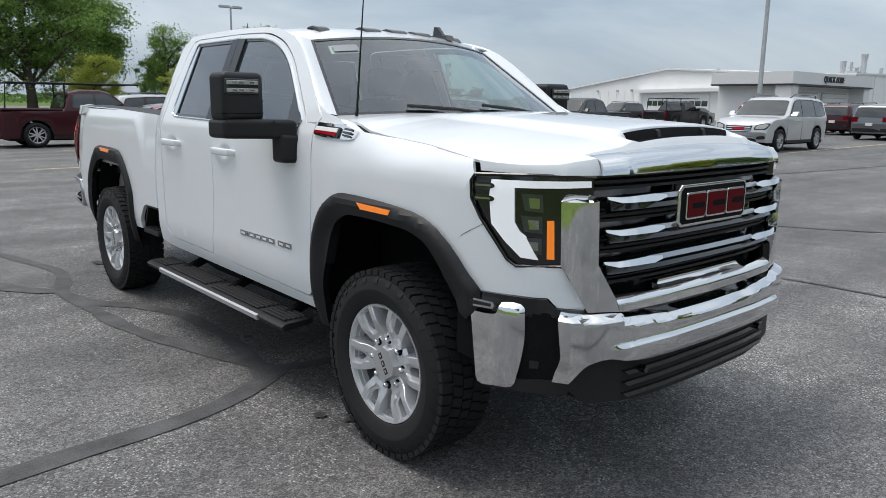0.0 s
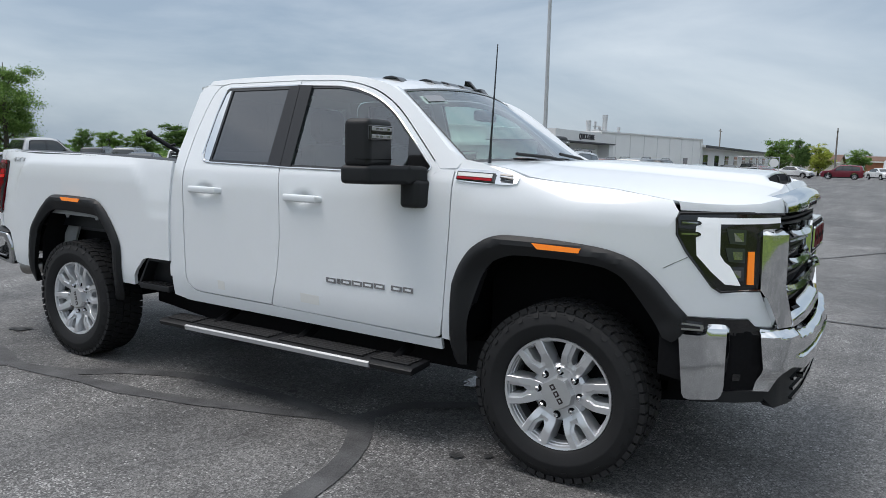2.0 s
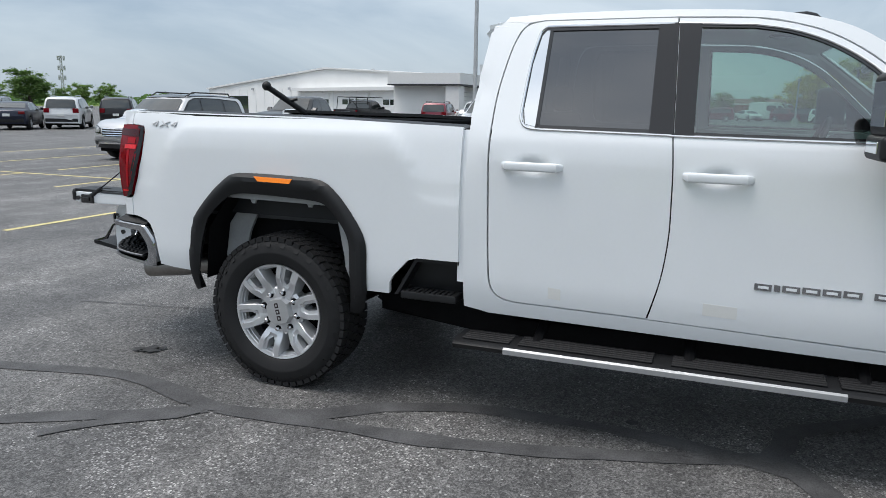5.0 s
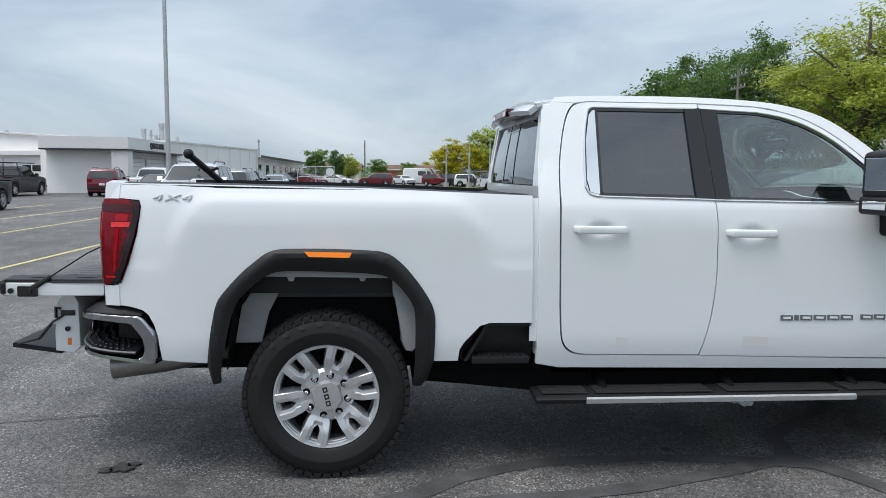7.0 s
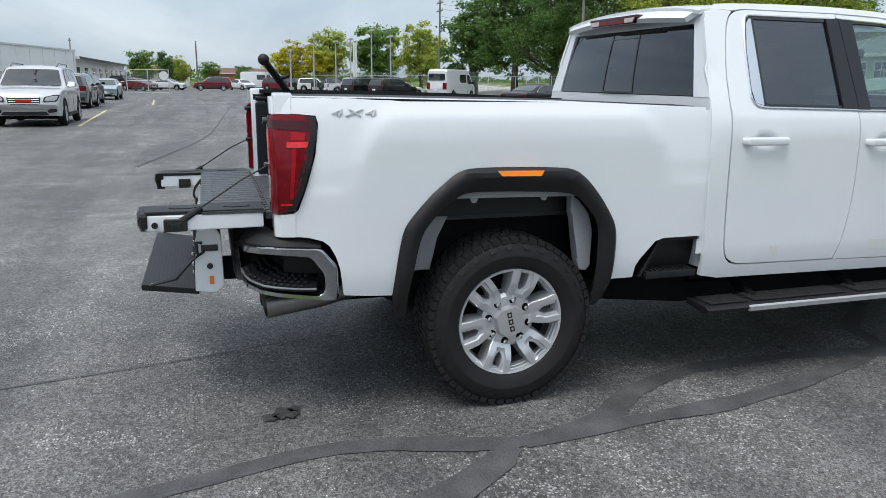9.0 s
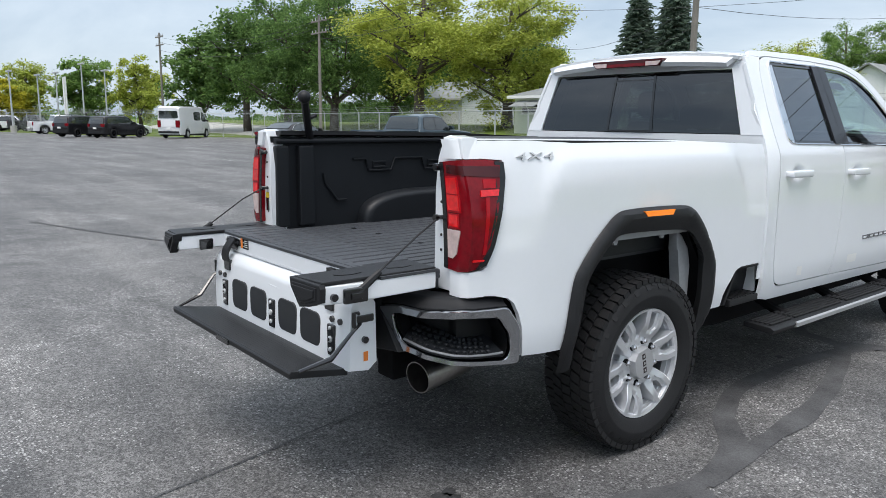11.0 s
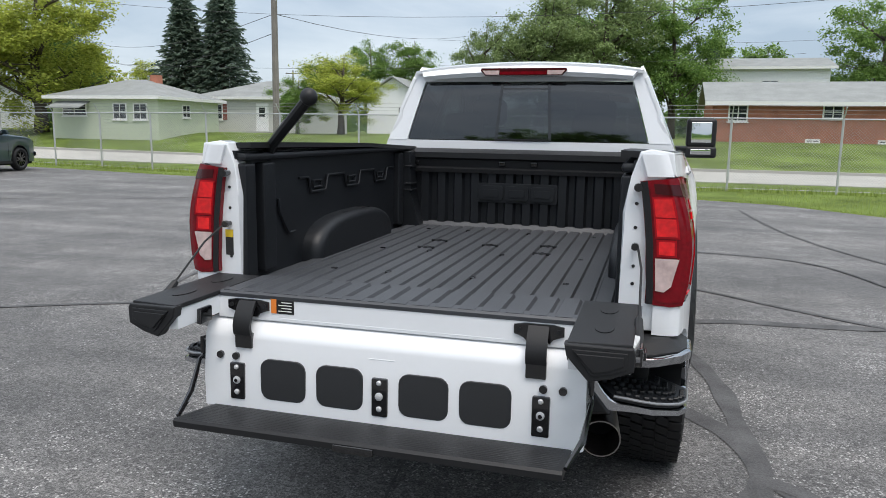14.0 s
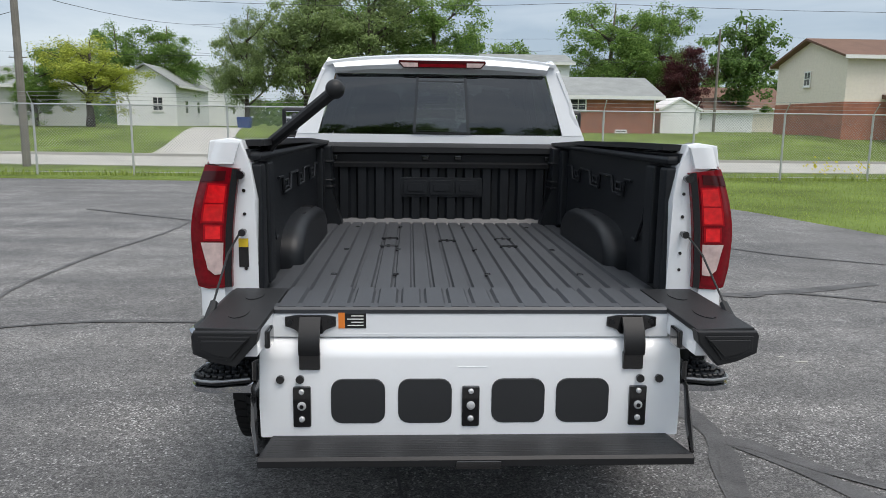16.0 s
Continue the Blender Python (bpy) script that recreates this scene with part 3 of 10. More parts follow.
for pts in ([(1.9, 9.62), (13.2, 9.45)], [(5.5, 12.93), (28.0, 12.85)], [(8, 15.69), (31.0, 15.55)], [(22.5, 9.1), (35, 9.7)], [(43, 8.1), (53, 8.6)], [(3.0, 18.8), (31, 18.7)], [(3.0, 21.9), (31, 21.8)], [(7.1, 9.4), (7.2, 24.5)], [(0.9, 15.7), (7.1, 15.7)]):
    ribbon("parking_line", pts, 0.10, M["yellow"], 0.005, 0.0, "worn yellow parking line")
# loose bits on the asphalt
for x, y, s, mt in ((-2.47, 2.73, 0.05, "concrete"), (-2.38, 2.62, 0.025, "concrete")):
    bm = bmesh.new()
    prism(bm, [(x - s, y - 0.012), (x + s, y - 0.004), (x + s * 0.7, y + 0.012), (x - s * 0.8, y + 0.008)], "z", 0.002, 0.006)
    tagged(part("paper_scrap", bm, M[mt]), "small pale paper scrap on the asphalt", "litter")
rnd = random.Random(5)
for x, y, r in ((-0.80, 4.88, 0.07), (-0.83, 4.95, 0.045), (-0.76, 4.83, 0.035), (-1.0, 0.52, 0.04), (-0.92, 0.38, 0.03), (-0.72, 1.9, 0.035)):
    bm = bmesh.new()
    sheet(bm, [(x + r * (0.6 + 0.5 * rnd.random()) * math.cos(a), y + r * (0.6 + 0.5 * rnd.random()) * math.sin(a)) for a in [2 * math.pi * k / 26 for k in range(26)]], lambda u, v: (u, v, 0.0105), 1, 1, 0)
    tagged(part("oil_stain", bm, M["sealant_dark"]), "dark oil stain on the asphalt", "stain", kind="structure")
bm = bmesh.new()
sheet(bm, [(0.18 + 0.17 * (0.35 + 0.75 * rnd.random()) * math.cos(a), 1.02 + 0.13 * (0.4 + 0.7 * rnd.random()) * math.sin(a)) for a in [2 * math.pi * k / 36 for k in range(36)]], lambda u, v: (u, v, 0.0112), 1, 1, 0)
tagged(part("puddle", bm, material("water", (0.05, 0.05, 0.053), 0.16, vary=0.3, scale=20, fine=60, bump=0.25)), "small shallow puddle under the truck", "puddle", kind="structure")


def strip(name, ya, yb, mat, x0, x1, lift, label):
    bm = bmesh.new()
    n = 12
    rows = []
    for k in range(n + 1):
        x = x0 + (x1 - x0) * k / n
        dy = -0.10 * max(0, x - 5) if x > 5 else 0
        rows.append([bm.verts.new((x, y + dy, rise(x, y + dy) + lift)) for y in (ya, yb)] + [bm.verts.new((x, y + dy, rise(x, y + dy) - 0.1)) for y in (yb, ya)])
    for A, B in zip(rows, rows[1:]):
        for q in range(4):
            bm.faces.new((A[q], A[(q + 1) % 4], B[(q + 1) % 4], B[q]))
    return tagged(part(name, bm, mat), label, "road", kind="structure")


strip("street", -19.0, -26.5, M["concrete"], -120, 120, 0.01, "pale concrete residential street")
strip("kerb", -26.5, -26.7, M["concrete"], -120, 120, 0.13, "pale concrete kerb")
bm = bmesh.new()
sheet(bm, [(9, -27), (12.5, -27), (14, -42), (11, -42)], lambda x, y: (x, y, rise(x, y) + 0.02), 1, 1, 0)
tagged(part("driveway", bm, M["concrete"]), "pale concrete driveway across the lawn", "driveway", kind="structure")

# grass blades on the verges
rnd = random.Random(11)
vs, fs = [], []
def blades(n, pick, hmin, hmax):
    for _ in range(n):
        x, y = pick()
        h = rnd.uniform(hmin, hmax)
        a = rnd.uniform(0, math.pi)
        w = h * 0.10
        z = rise(x, y) - 0.012
        dx, dy = math.cos(a) * w, math.sin(a) * w
        lx, ly = rnd.uniform(-0.4, 0.4) * h, rnd.uniform(-0.4, 0.4) * h
        k = len(vs)
        vs.extend(((x - dx, y - dy, z), (x + dx, y + dy, z), (x + lx, y + ly, z + h)))
        fs.append((k, k + 1, k + 2))


def lot_edge(x):
    return lerp(x, sorted((p[0], p[1]) for p in LOT if -8.5 < p[0] < 60 and p[1] < 1))


def verge():
    x = rnd.uniform(-7, 45)
    return x, lot_edge(x) - 0.02 - abs(rnd.gauss(0, 0.35))


def patch():
    while True:
        x, y = rnd.uniform(-17, -3), rnd.uniform(-18, 1)
        if y < lot_edge(x) - 0.05 or x < -8.3:
            return x, y


def under_fence():
    x = rnd.uniform(-24, 44)
    return x, fence_y(x) + rnd.gauss(0, 0.18)


FENCE = [(-60, -15.6), (-20, -15.4), (0, -15.0), (14, -14.9), (22, -16.6), (32, -18.6), (45, -21.0), (60, -22.2), (68, -14.5), (92, -8.5), (150, -4.5)]


def fence_y(x):
    return lerp(x, FENCE)


blades(14000, verge, 0.02, 0.065)
blades(26000, patch, 0.03, 0.07)
blades(6000, under_fence, 0.06, 0.24)
me = bpy.data.meshes.new("grass_blades")
me.from_pydata(vs, [], fs)
me.materials.append(M["blades"])
tagged(new("grass_blades", me), "green grass blades along the lot edge", "grass", kind="stuff")
# yellow flowers by the fence
vs, fs = [], []
for cx in (-12.4, -13.8, -12.9):
    for _ in range(18):
        x, y, z = cx + rnd.gauss(0, 0.16), fence_y(cx) + 0.35 + rnd.gauss(0, 0.12), 0.45 + rnd.gauss(0, 0.12)
        k = len(vs)
        vs.extend(((x - 0.035, y, z), (x, y - 0.03, z + 0.035), (x + 0.035, y, z), (x, y + 0.03, z - 0.03)))
        fs.append((k, k + 1, k + 2, k + 3))
me = bpy.data.meshes.new("wild_flowers")
me.from_pydata(vs, [], fs)
me.materials.append(LEAF["bright"])
tagged(new("wild_flowers", me), "yellow wild flowers at the fence", "flowers", kind="stuff")

# ---------------------------------------------------------------- chain-link fence
fence = thing("chain_link_fence", "galvanised chain-link fence with barbed wire arms", "fence")
pts = []
for (xa, ya), (xb, yb) in zip(FENCE, FENCE[1:]):
    L = math.hypot(xb - xa, yb - ya)
    n = max(1, round(L / 3.05))
    pts += [(xa + (xb - xa) * k / n, ya + (yb - ya) * k / n) for k in range(n)]
pts.append(FENCE[-1])
bm = bmesh.new()
tube(bm, [(0, 0, 0), (0, 0, 2.12)], 0.033, 8)
tube(bm, [(0, 0, 2.10), (0, 0.26, 2.42)], 0.016, 6)
post0 = part("post", bm, M["galv"], fence)
post0.location = (*pts[0], -0.05)
for x, y in pts[1:]:
    p = new("post", post0.data)
    p.parent, p.location = fence, (x, y, -0.05)
for zz in (2.05, 0.08):
    bm = bmesh.new()
    tube(bm, [(x, y, zz) for x, y in pts], 0.022 if zz > 1 else 0.008, 6)
    part("top_rail" if zz > 1 else "tension_wire", bm, M["galv"], fence)
for k in range(3):
    bm = bmesh.new()
    tube(bm, [(x, y + 0.09 * (k + 0.8), 2.09 + 0.105 * (k + 0.8)) for x, y in pts], 0.006, 4)
    part("barbed_wire", bm, M["mesh_wire"], fence)
vs, fs = [], []
for (xa, ya), (xb, yb) in zip(FENCE[1:-1], FENCE[2:]):
    L = math.hypot(xb - xa, yb - ya)
    ux, uy = (xb - xa) / L, (yb - ya) / L
    n = int(L / 0.085)
    H, t = 1.97, 0.0042
    for k in range(-int(H / 0.085), n):
        for sgn in (1, -1):
            s0 = k * 0.085 if sgn > 0 else k * 0.085 + H
            s1 = s0 + sgn * H
            a0, a1, z0, z1 = s0, s1, 0.06, 0.06 + H
            if a0 < 0 or a1 < 0 or a0 > L or a1 > L:
                continue
            q = len(vs)
            for s, z, d in ((a0, z0, -t), (a0, z0, t), (a1, z1, t), (a1, z1, -t)):
                vs.append((xa + ux * (s + d), ya + uy * (s + d), z))
            fs.append((q, q + 1, q + 2, q + 3))
me = bpy.data.meshes.new("wire_mesh")
me.from_pydata(vs, [], fs)
me.materials.append(M["mesh_wire"])
wires = new("wire_mesh", me)
wires.parent = fence
wires["kind"] = "stuff"

# rolling gate by the service building, with a round sign
gate_b = thing("rolling_gate", "chain-link rolling gate with a round white sign", "gate", pose(73.8, 8.4, 0))
for y in (0.0, 1.9, 3.8):
    bm = bmesh.new()
    tube(bm, [(0, y, 0), (0, y, 2.35)], 0.05, 8)
    part("post", bm, M["galv"], gate_b)
for z in (0.15, 1.25, 2.3):
    bm = bmesh.new()
    tube(bm, [(0, 0, z), (0, 3.8, z)], 0.03, 6)
    part("rail", bm, M["galv"], gate_b)
vs, fs = [], []
for k in range(-22, 38):
    for sgn in (1, -1):
        a0 = k * 0.1
        a1 = a0 + 2.15
        a0, a1, z0, z1 = a0, a1, (0.15 if sgn > 0 else 2.3), (2.3 if sgn > 0 else 0.15)
        if a0 < 0 or a1 > 3.8:
            continue
        q = len(vs)
        vs += [(0, a0 - 0.006, z0), (0, a0 + 0.006, z0), (0, a1 + 0.006, z1), (0, a1 - 0.006, z1)]
        fs.append((q, q + 1, q + 2, q + 3))
me = bpy.data.meshes.new("wire_mesh")
me.from_pydata(vs, [], fs)
me.materials.append(M["mesh_wire"])
wires = new("wire_mesh", me)
wires.parent = gate_b
wires["kind"] = "stuff"
bm = bmesh.new()
tube(bm, [(-0.06, 0.45, 1.75), (-0.04, 0.45, 1.75)], 0.42, 20)
part("round_sign", bm, M["white_trim"], gate_b)

# ---------------------------------------------------------------- poles and wires
def utility_pole(x, y, h, arms=1, lamp=None, transformer=False):
    z = rise(x, y)
    p = thing("utility_pole", "weathered wooden utility pole with crossarm", "utility pole", pose(x, y, z))
    bm = bmesh.new()
    tube(bm, [(0, 0, -0.2), (0, 0, h)], [0.145, 0.095], 10)
    part("pole", bm, M["wood_pole"], p)
    for k in range(arms):
        bm = bmesh.new()
        box(bm, -1.2, 1.2, -0.06, 0.06, h - 0.5 - 0.9 * k, h - 0.38 - 0.9 * k, 0.01)
        arm = part("crossarm", bm, M["wood_pole"], p)
        for xx in (-1.05, -0.5, 0.5, 1.05):
            bm = bmesh.new()
            tube(bm, [(xx, 0, h - 0.38 - 0.9 * k), (xx, 0, h - 0.2 - 0.9 * k)], 0.04, 6)
            part("insulator", bm, M["galv"], arm)
    if transformer:
        bm = bmesh.new()
        tube(bm, [(-0.32, 0.1, h - 2.6), (-0.32, 0.1, h - 1.7)], 0.22, 14)
        part("transformer", bm, M["galv"], p)
    if lamp:
        bm = bmesh.new()
        tube(bm, [(0, 0, lamp - 0.5), (-0.5, 0.25, lamp - 0.05), (-1.5, 0.7, lamp)], 0.03, 8)
        a = part("lamp_arm", bm, M["galv"], p)
        bm = bmesh.new()
        tube(bm, [(-1.45, 0.68, lamp + 0.02), (-1.75, 0.82, lamp), (-1.8, 0.84, lamp - 0.12)], [0.10, 0.13, 0.10], 10)
        part("lamp_head", bm, M["galv"], a)
    return p


utility_pole(13.5, -18.9, 12.2, 0, 6.8, True)
utility_pole(50, -23.5, 9.7, 2)
utility_pole(83, -22, 11, 2)
utility_pole(-29, -63, 9.6, 0)
utility_pole(52, -95, 9, 1)
utility_pole(112, 6, 6.8, 1)
utility_pole(135, 26, 7.8, 1)
bm = bmesh.new()
for dz in (0, 0.55, 1.4):
    for A, B in (((50, -23.5, 9.3 - dz), (13.5, -18.9, 10.6 - dz)), ((13.5, -18.9, 10.6 - dz), (-29, -18, 10.4 - dz)), ((-29, -18, 10.4 - dz), (-70, -19, 10 - dz)), ((50, -23.5, 9.3 - dz), (83, -22, 10.5 - dz))):
        n = 10
        tube(bm, [(A[0] + (B[0] - A[0]) * k / n, A[1] + (B[1] - A[1]) * k / n, A[2] + (B[2] - A[2]) * k / n - 1.0 * 4 * (k / n) * (1 - k / n)) for k in range(n + 1)], 0.014, 4)
for A, B in (((13.5, -18.9, 5.9), (39, -38, 7.6)), ((13.5, -18.9, 5.9), (12.2, -52, 9.6)), ((13.5, -18.9, 5.2), (44, -46, 7.0)), ((48, -46, 7.0), (-10, -47, 7.0)), ((30, -28, 8.4), (-8, -28, 7.3)), ((-8, -28, 7.3), (-60, -28, 9.0)), ((-29, -63, 10.4), (20, -63, 10.3)), ((-29, -63, 10.4), (-80, -63, 11.5)), ((-29, -63, 8.2), (20, -63, 7.9)), ((-29, -63, 8.2), (-80, -63, 9))):
    n = 10
    tube(bm, [(A[0] + (B[0] - A[0]) * k / n, A[1] + (B[1] - A[1]) * k / n, A[2] + (B[2] - A[2]) * k / n - 0.8 * 4 * (k / n) * (1 - k / n)) for k in range(n + 1)], 0.012, 4)
tagged(part("overhead_wires", bm, M["sealant"]), "black overhead power wires between poles", "wires", kind="stuff")


def light_pole(x, y, h):
    p = thing("light_pole", "tall grey steel parking lot light pole", "light pole", pose(x, y, rise(x, y)))
    bm = bmesh.new()
    tube(bm, [(0, 0, 0), (0, 0, 0.7)], 0.30, 16)
    part("footing", bm, M["concrete"], p)
    bm = bmesh.new()
    tube(bm, [(0, 0, 0.7), (0, 0, h)], [0.095, 0.065], 12)
    part("pole", bm, M["galv"], p)
    for sgn in (-1, 1):
        bm = bmesh.new()
        box(bm, min(sgn * 0.1, sgn * 0.85), max(sgn * 0.1, sgn * 0.85), -0.16, 0.16, h - 0.1, h + 0.08, 0.03)
        part("lamp_head", bm, M["galv"], p)
    return p


for x, y, h in ((26.45, 12.18, 13.4), (21.6, 50, 8.2), (84.7, -7.2, 6.2), (80, -4, 4.6), (84.0, -11.4, 6.2), (84.3, -9.7, 5.9), (83.5, -13.8, 7.2), (83.1, -16.0, 6.6)):
    light_pole(x, y, h)

tower = thing("cell_tower", "tall grey lattice cell tower far off", "cell tower", pose(166.9, 194, 0))
bm = bmesh.new()
H = 14.8
for k in range(3):
    a = 2 * math.pi * k / 3
    tube(bm, [(0.50 * math.cos(a), 0.50 * math.sin(a), 0), (0.30 * math.cos(a), 0.30 * math.sin(a), H)], 0.10, 5)
for q in range(12):
    z = H * q / 12
    r = 0.50 - 0.20 * q / 12
    for k in range(3):
        a, b = 2 * math.pi * k / 3, 2 * math.pi * (k + 1) / 3
        tube(bm, [(r * math.cos(a), r * math.sin(a), z), (r * math.cos(b), r * math.sin(b), z + H / 12)], 0.05, 4)
part("mast", bm, M["galv"], tower)
for z in (H - 0.8, H - 3.7, H - 6.6):
    for k in range(9):
        a = 2 * math.pi * k / 9
        bm = bmesh.new()
        box(bm, 0.95 * math.cos(a) - 0.13, 0.95 * math.cos(a) + 0.13, 0.95 * math.sin(a) - 0.13, 0.95 * math.sin(a) + 0.13, z - 0.65, z + 0.65)
        part("antenna_panel", bm, M["galv"], tower)
# service sign poles seen over the lot
for x, y, h in ((72, -9.5, 5.2), (75, -10.3, 5.4)):
    p = thing("sign_frame", "empty white steel sign frame", "sign", pose(x, y, 0))
    bm = bmesh.new()
    tube(bm, [(0, 0, 0), (0, 0, h)], 0.09, 8)
    part("post", bm, M["white_trim"], p)

# ---------------------------------------------------------------- trees
def broadleaf_meshes(seed, spread=1.0, sparse=1.0, leaves=170, leaf=0.50, bare=False):
    """Trunk and crown of a tree 10 m tall."""
    r = random.Random(seed)
    bm = bmesh.new()
    tips = []
    top = 4.2 if not bare else 5.0
    trunk = [(0, 0, -0.2), (0.05, 0.03, 1.2), (0.12 * r.uniform(-1, 1), 0.1 * r.uniform(-1, 1), 2.6), (0.25 * r.uniform(-1, 1), 0.2 * r.uniform(-1, 1), top), (0.3 * r.uniform(-1, 1), 0.3 * r.uniform(-1, 1), 8.6)]
    tube(bm, trunk, [0.30, 0.22, 0.19, 0.14, 0.03], 9)
    for k in range(13):
        a = 2.4 * k + r.uniform(-0.4, 0.4)
        z0 = r.uniform(1.2, 6.6)
        L = r.uniform(2.0, 3.6) * spread * (1.1 - 0.06 * z0)
        up = r.uniform(0.35, 1.0)
        p0 = Vector((0, 0, z0))
        d = Vector((math.cos(a), math.sin(a), up)).normalized()
        p1 = p0 + d * L * 0.5 + Vector((r.uniform(-0.2, 0.2), r.uniform(-0.2, 0.2), 0.1))
        p2 = p0 + d * L + Vector((r.uniform(-0.3, 0.3), r.uniform(-0.3, 0.3), 0.25))
        tube(bm, [p0, p1, p2], [0.10, 0.06, 0.02], 6)
        tips += [p1, p2, p2]
        for _ in range(2):
            q = p1 + Vector((r.uniform(-1, 1), r.uniform(-1, 1), r.uniform(0, 1))) * 1.0
            tube(bm, [p1, q], [0.04, 0.012], 5)
            tips.append(q)
    tm = bpy.data.meshes.new("trunk")
    bm.to_mesh(tm)
    bm.free()
    tm.materials.append(M["bark"])
    tm.shade_smooth()
    vs, fs = [], []
    centres = []
    for k in range(int(185 * sparse)):
        if k < len(tips) and r.random() < 0.8:
            c = tips[k] + Vector((r.gauss(0, 0.35), r.gauss(0, 0.35), r.gauss(0, 0.3)))
        else:
            while True:
                c = Vector((r.uniform(-1, 1), r.uniform(-1, 1), r.uniform(-1, 1)))
                if c.length < 1 and c.length > 0.35:
                    break
            lump = 0.72 + 0.42 * noise.noise(c * 2.1 + Vector((seed, 0, 0)))
            c = Vector((c.x * 3.7 * spread * lump, c.y * 3.7 * spread * lump, 4.9 + c.z * 4.7 * lump))
        centres.append((c, r.uniform(0.32, 0.80)))
    for c, s in centres:
        for _ in range(leaves):
            d = Vector((r.gauss(0, 0.52), r.gauss(0, 0.52), r.gauss(0, 0.38)))
            p = c + d * s
            n = (d.normalized() * 0.7 + Vector((r.gauss(0, 0.5), r.gauss(0, 0.5), r.gauss(0.6, 0.5)))).normalized()
            u = n.orthogonal().normalized()
            u.rotate(Matrix.Rotation(r.uniform(0, 6.28), 3, n))
            w = n.cross(u)
            L, W = leaf * r.uniform(0.11, 0.22), leaf * r.uniform(0.06, 0.12)
            k = len(vs)
            vs.extend((p - u * L, p - w * W + n * 0.03, p + u * L, p + w * W + n * 0.03))
            fs.append((k, k + 1, k + 2, k + 3))
    cm = bpy.data.meshes.new("crown")
    cm.from_pydata(vs, [], fs)
    cm.materials.append(LEAF["green"])
    return tm, cm


def conifer_meshes(seed):
    r = random.Random(seed)
    bm = bmesh.new()
    tube(bm, [(0, 0, -0.2), (0, 0, 10)], [0.20, 0.02], 8)
    vs, fs = [], []
    for k in range(300):
        z = 0.5 + 9.4 * (k / 300) ** 1.12
        a = 2.399 * k
        L = (2.55 * (1 - z / 10.2) ** 0.85 + 0.12) * r.uniform(0.72, 1.10)
        d = Vector((math.cos(a), math.sin(a), -0.12))
        p0 = Vector((0, 0, z))
        p1 = p0 + d * L + Vector((0, 0, 0.14 * L))
        tube(bm, [p0, p1], [0.025, 0.006], 4)
        for _ in range(34):
            t = r.uniform(0.1, 1.0) ** 0.7
            p = p0.lerp(p1, t) + Vector((r.gauss(0, 0.12), r.gauss(0, 0.12), r.gauss(-0.05, 0.06)))
            u = (d + Vector((r.gauss(0, 0.6), r.gauss(0, 0.6), r.gauss(-0.25, 0.25)))).normalized()
            w = u.orthogonal().normalized()
            w.rotate(Matrix.Rotation(r.uniform(0, 6.28), 3, u))
            ll, ww = r.uniform(0.14, 0.28), r.uniform(0.04, 0.085)
            q = len(vs)
            vs.extend((p - u * ll, p - w * ww, p + u * ll, p + w * ww))
            fs.append((q, q + 1, q + 2, q + 3))
    tm = bpy.data.meshes.new("trunk")
    bm.to_mesh(tm)
    bm.free()
    tm.materials.append(M["bark"])
    cm = bpy.data.meshes.new("crown")
    cm.from_pydata(vs, [], fs)
    cm.materials.append(LEAF["spruce"])
    return tm, cm


BROAD = [broadleaf_meshes(3, 1.0, 0.82), broadleaf_meshes(8, 1.15, 0.78), broadleaf_meshes(21, 0.9, 0.72), broadleaf_meshes(34, 1.0, 0.5)]
FAR = [broadleaf_meshes(3, 1.0, 0.9, 70, 0.95), broadleaf_meshes(8, 1.15, 0.9, 70, 0.95), broadleaf_meshes(21, 0.9, 0.8, 70, 0.95), broadleaf_meshes(34, 1.0, 0.7, 70, 0.95)]
SPRUCE = [conifer_meshes(2), conifer_meshes(7)]


def tree(x, y, h, leaf, variant=0, wide=1.0, turn=0, label="", spruce=False):
    tm, cm = (SPRUCE if spruce else FAR if math.hypot(x, y) > 78 else BROAD)[variant % (2 if spruce else 4)]
    t = thing("tree", label or GREEN, "tree", pose(x, y, rise(x, y), 0, 0, turn), "trees round the lot")
    t.scale = (h / 10 * wide, h / 10 * wide, h / 10)
    for nm, me, mt in (("trunk", tm, M["bark"]), ("crown", cm, LEAF[leaf])):
        o = new(nm, me)
        o.parent = t
        o.material_slots[0].link = "OBJECT"
        o.material_slots[0].material = mt
    return t


GREEN = "green leafy tree with an uneven crown"
LOT_TREES = [
    (5, 62, 15.5, "green", 1.0, GREEN),
    (10, 59, 15, "green", 1.0, GREEN),
    (15, 62, 13.5, "green", 1.0, GREEN),
    (20.5, 60, 8.5, "green", 1.0, GREEN),
    (25, 63, 7.0, "yellow", 1.1, "yellow-green leafy tree beside the lot"),
    (-1, 61, 15, "green", 1.0, GREEN),
    (-8, 64, 16, "green", 1.0, GREEN),
    (29, 72, 6.5, "green", 1.0, GREEN),
    (13, 54, 5.6, "yellow", 1.2, "low yellow-green tree at the lot edge"),
    (19.5, 54, 5.0, "yellow", 1.2, "low yellow-green tree at the lot edge"),
    (20.2, 44.5, 7.6, "green", 1.0, "small green tree at the lot edge"),
]
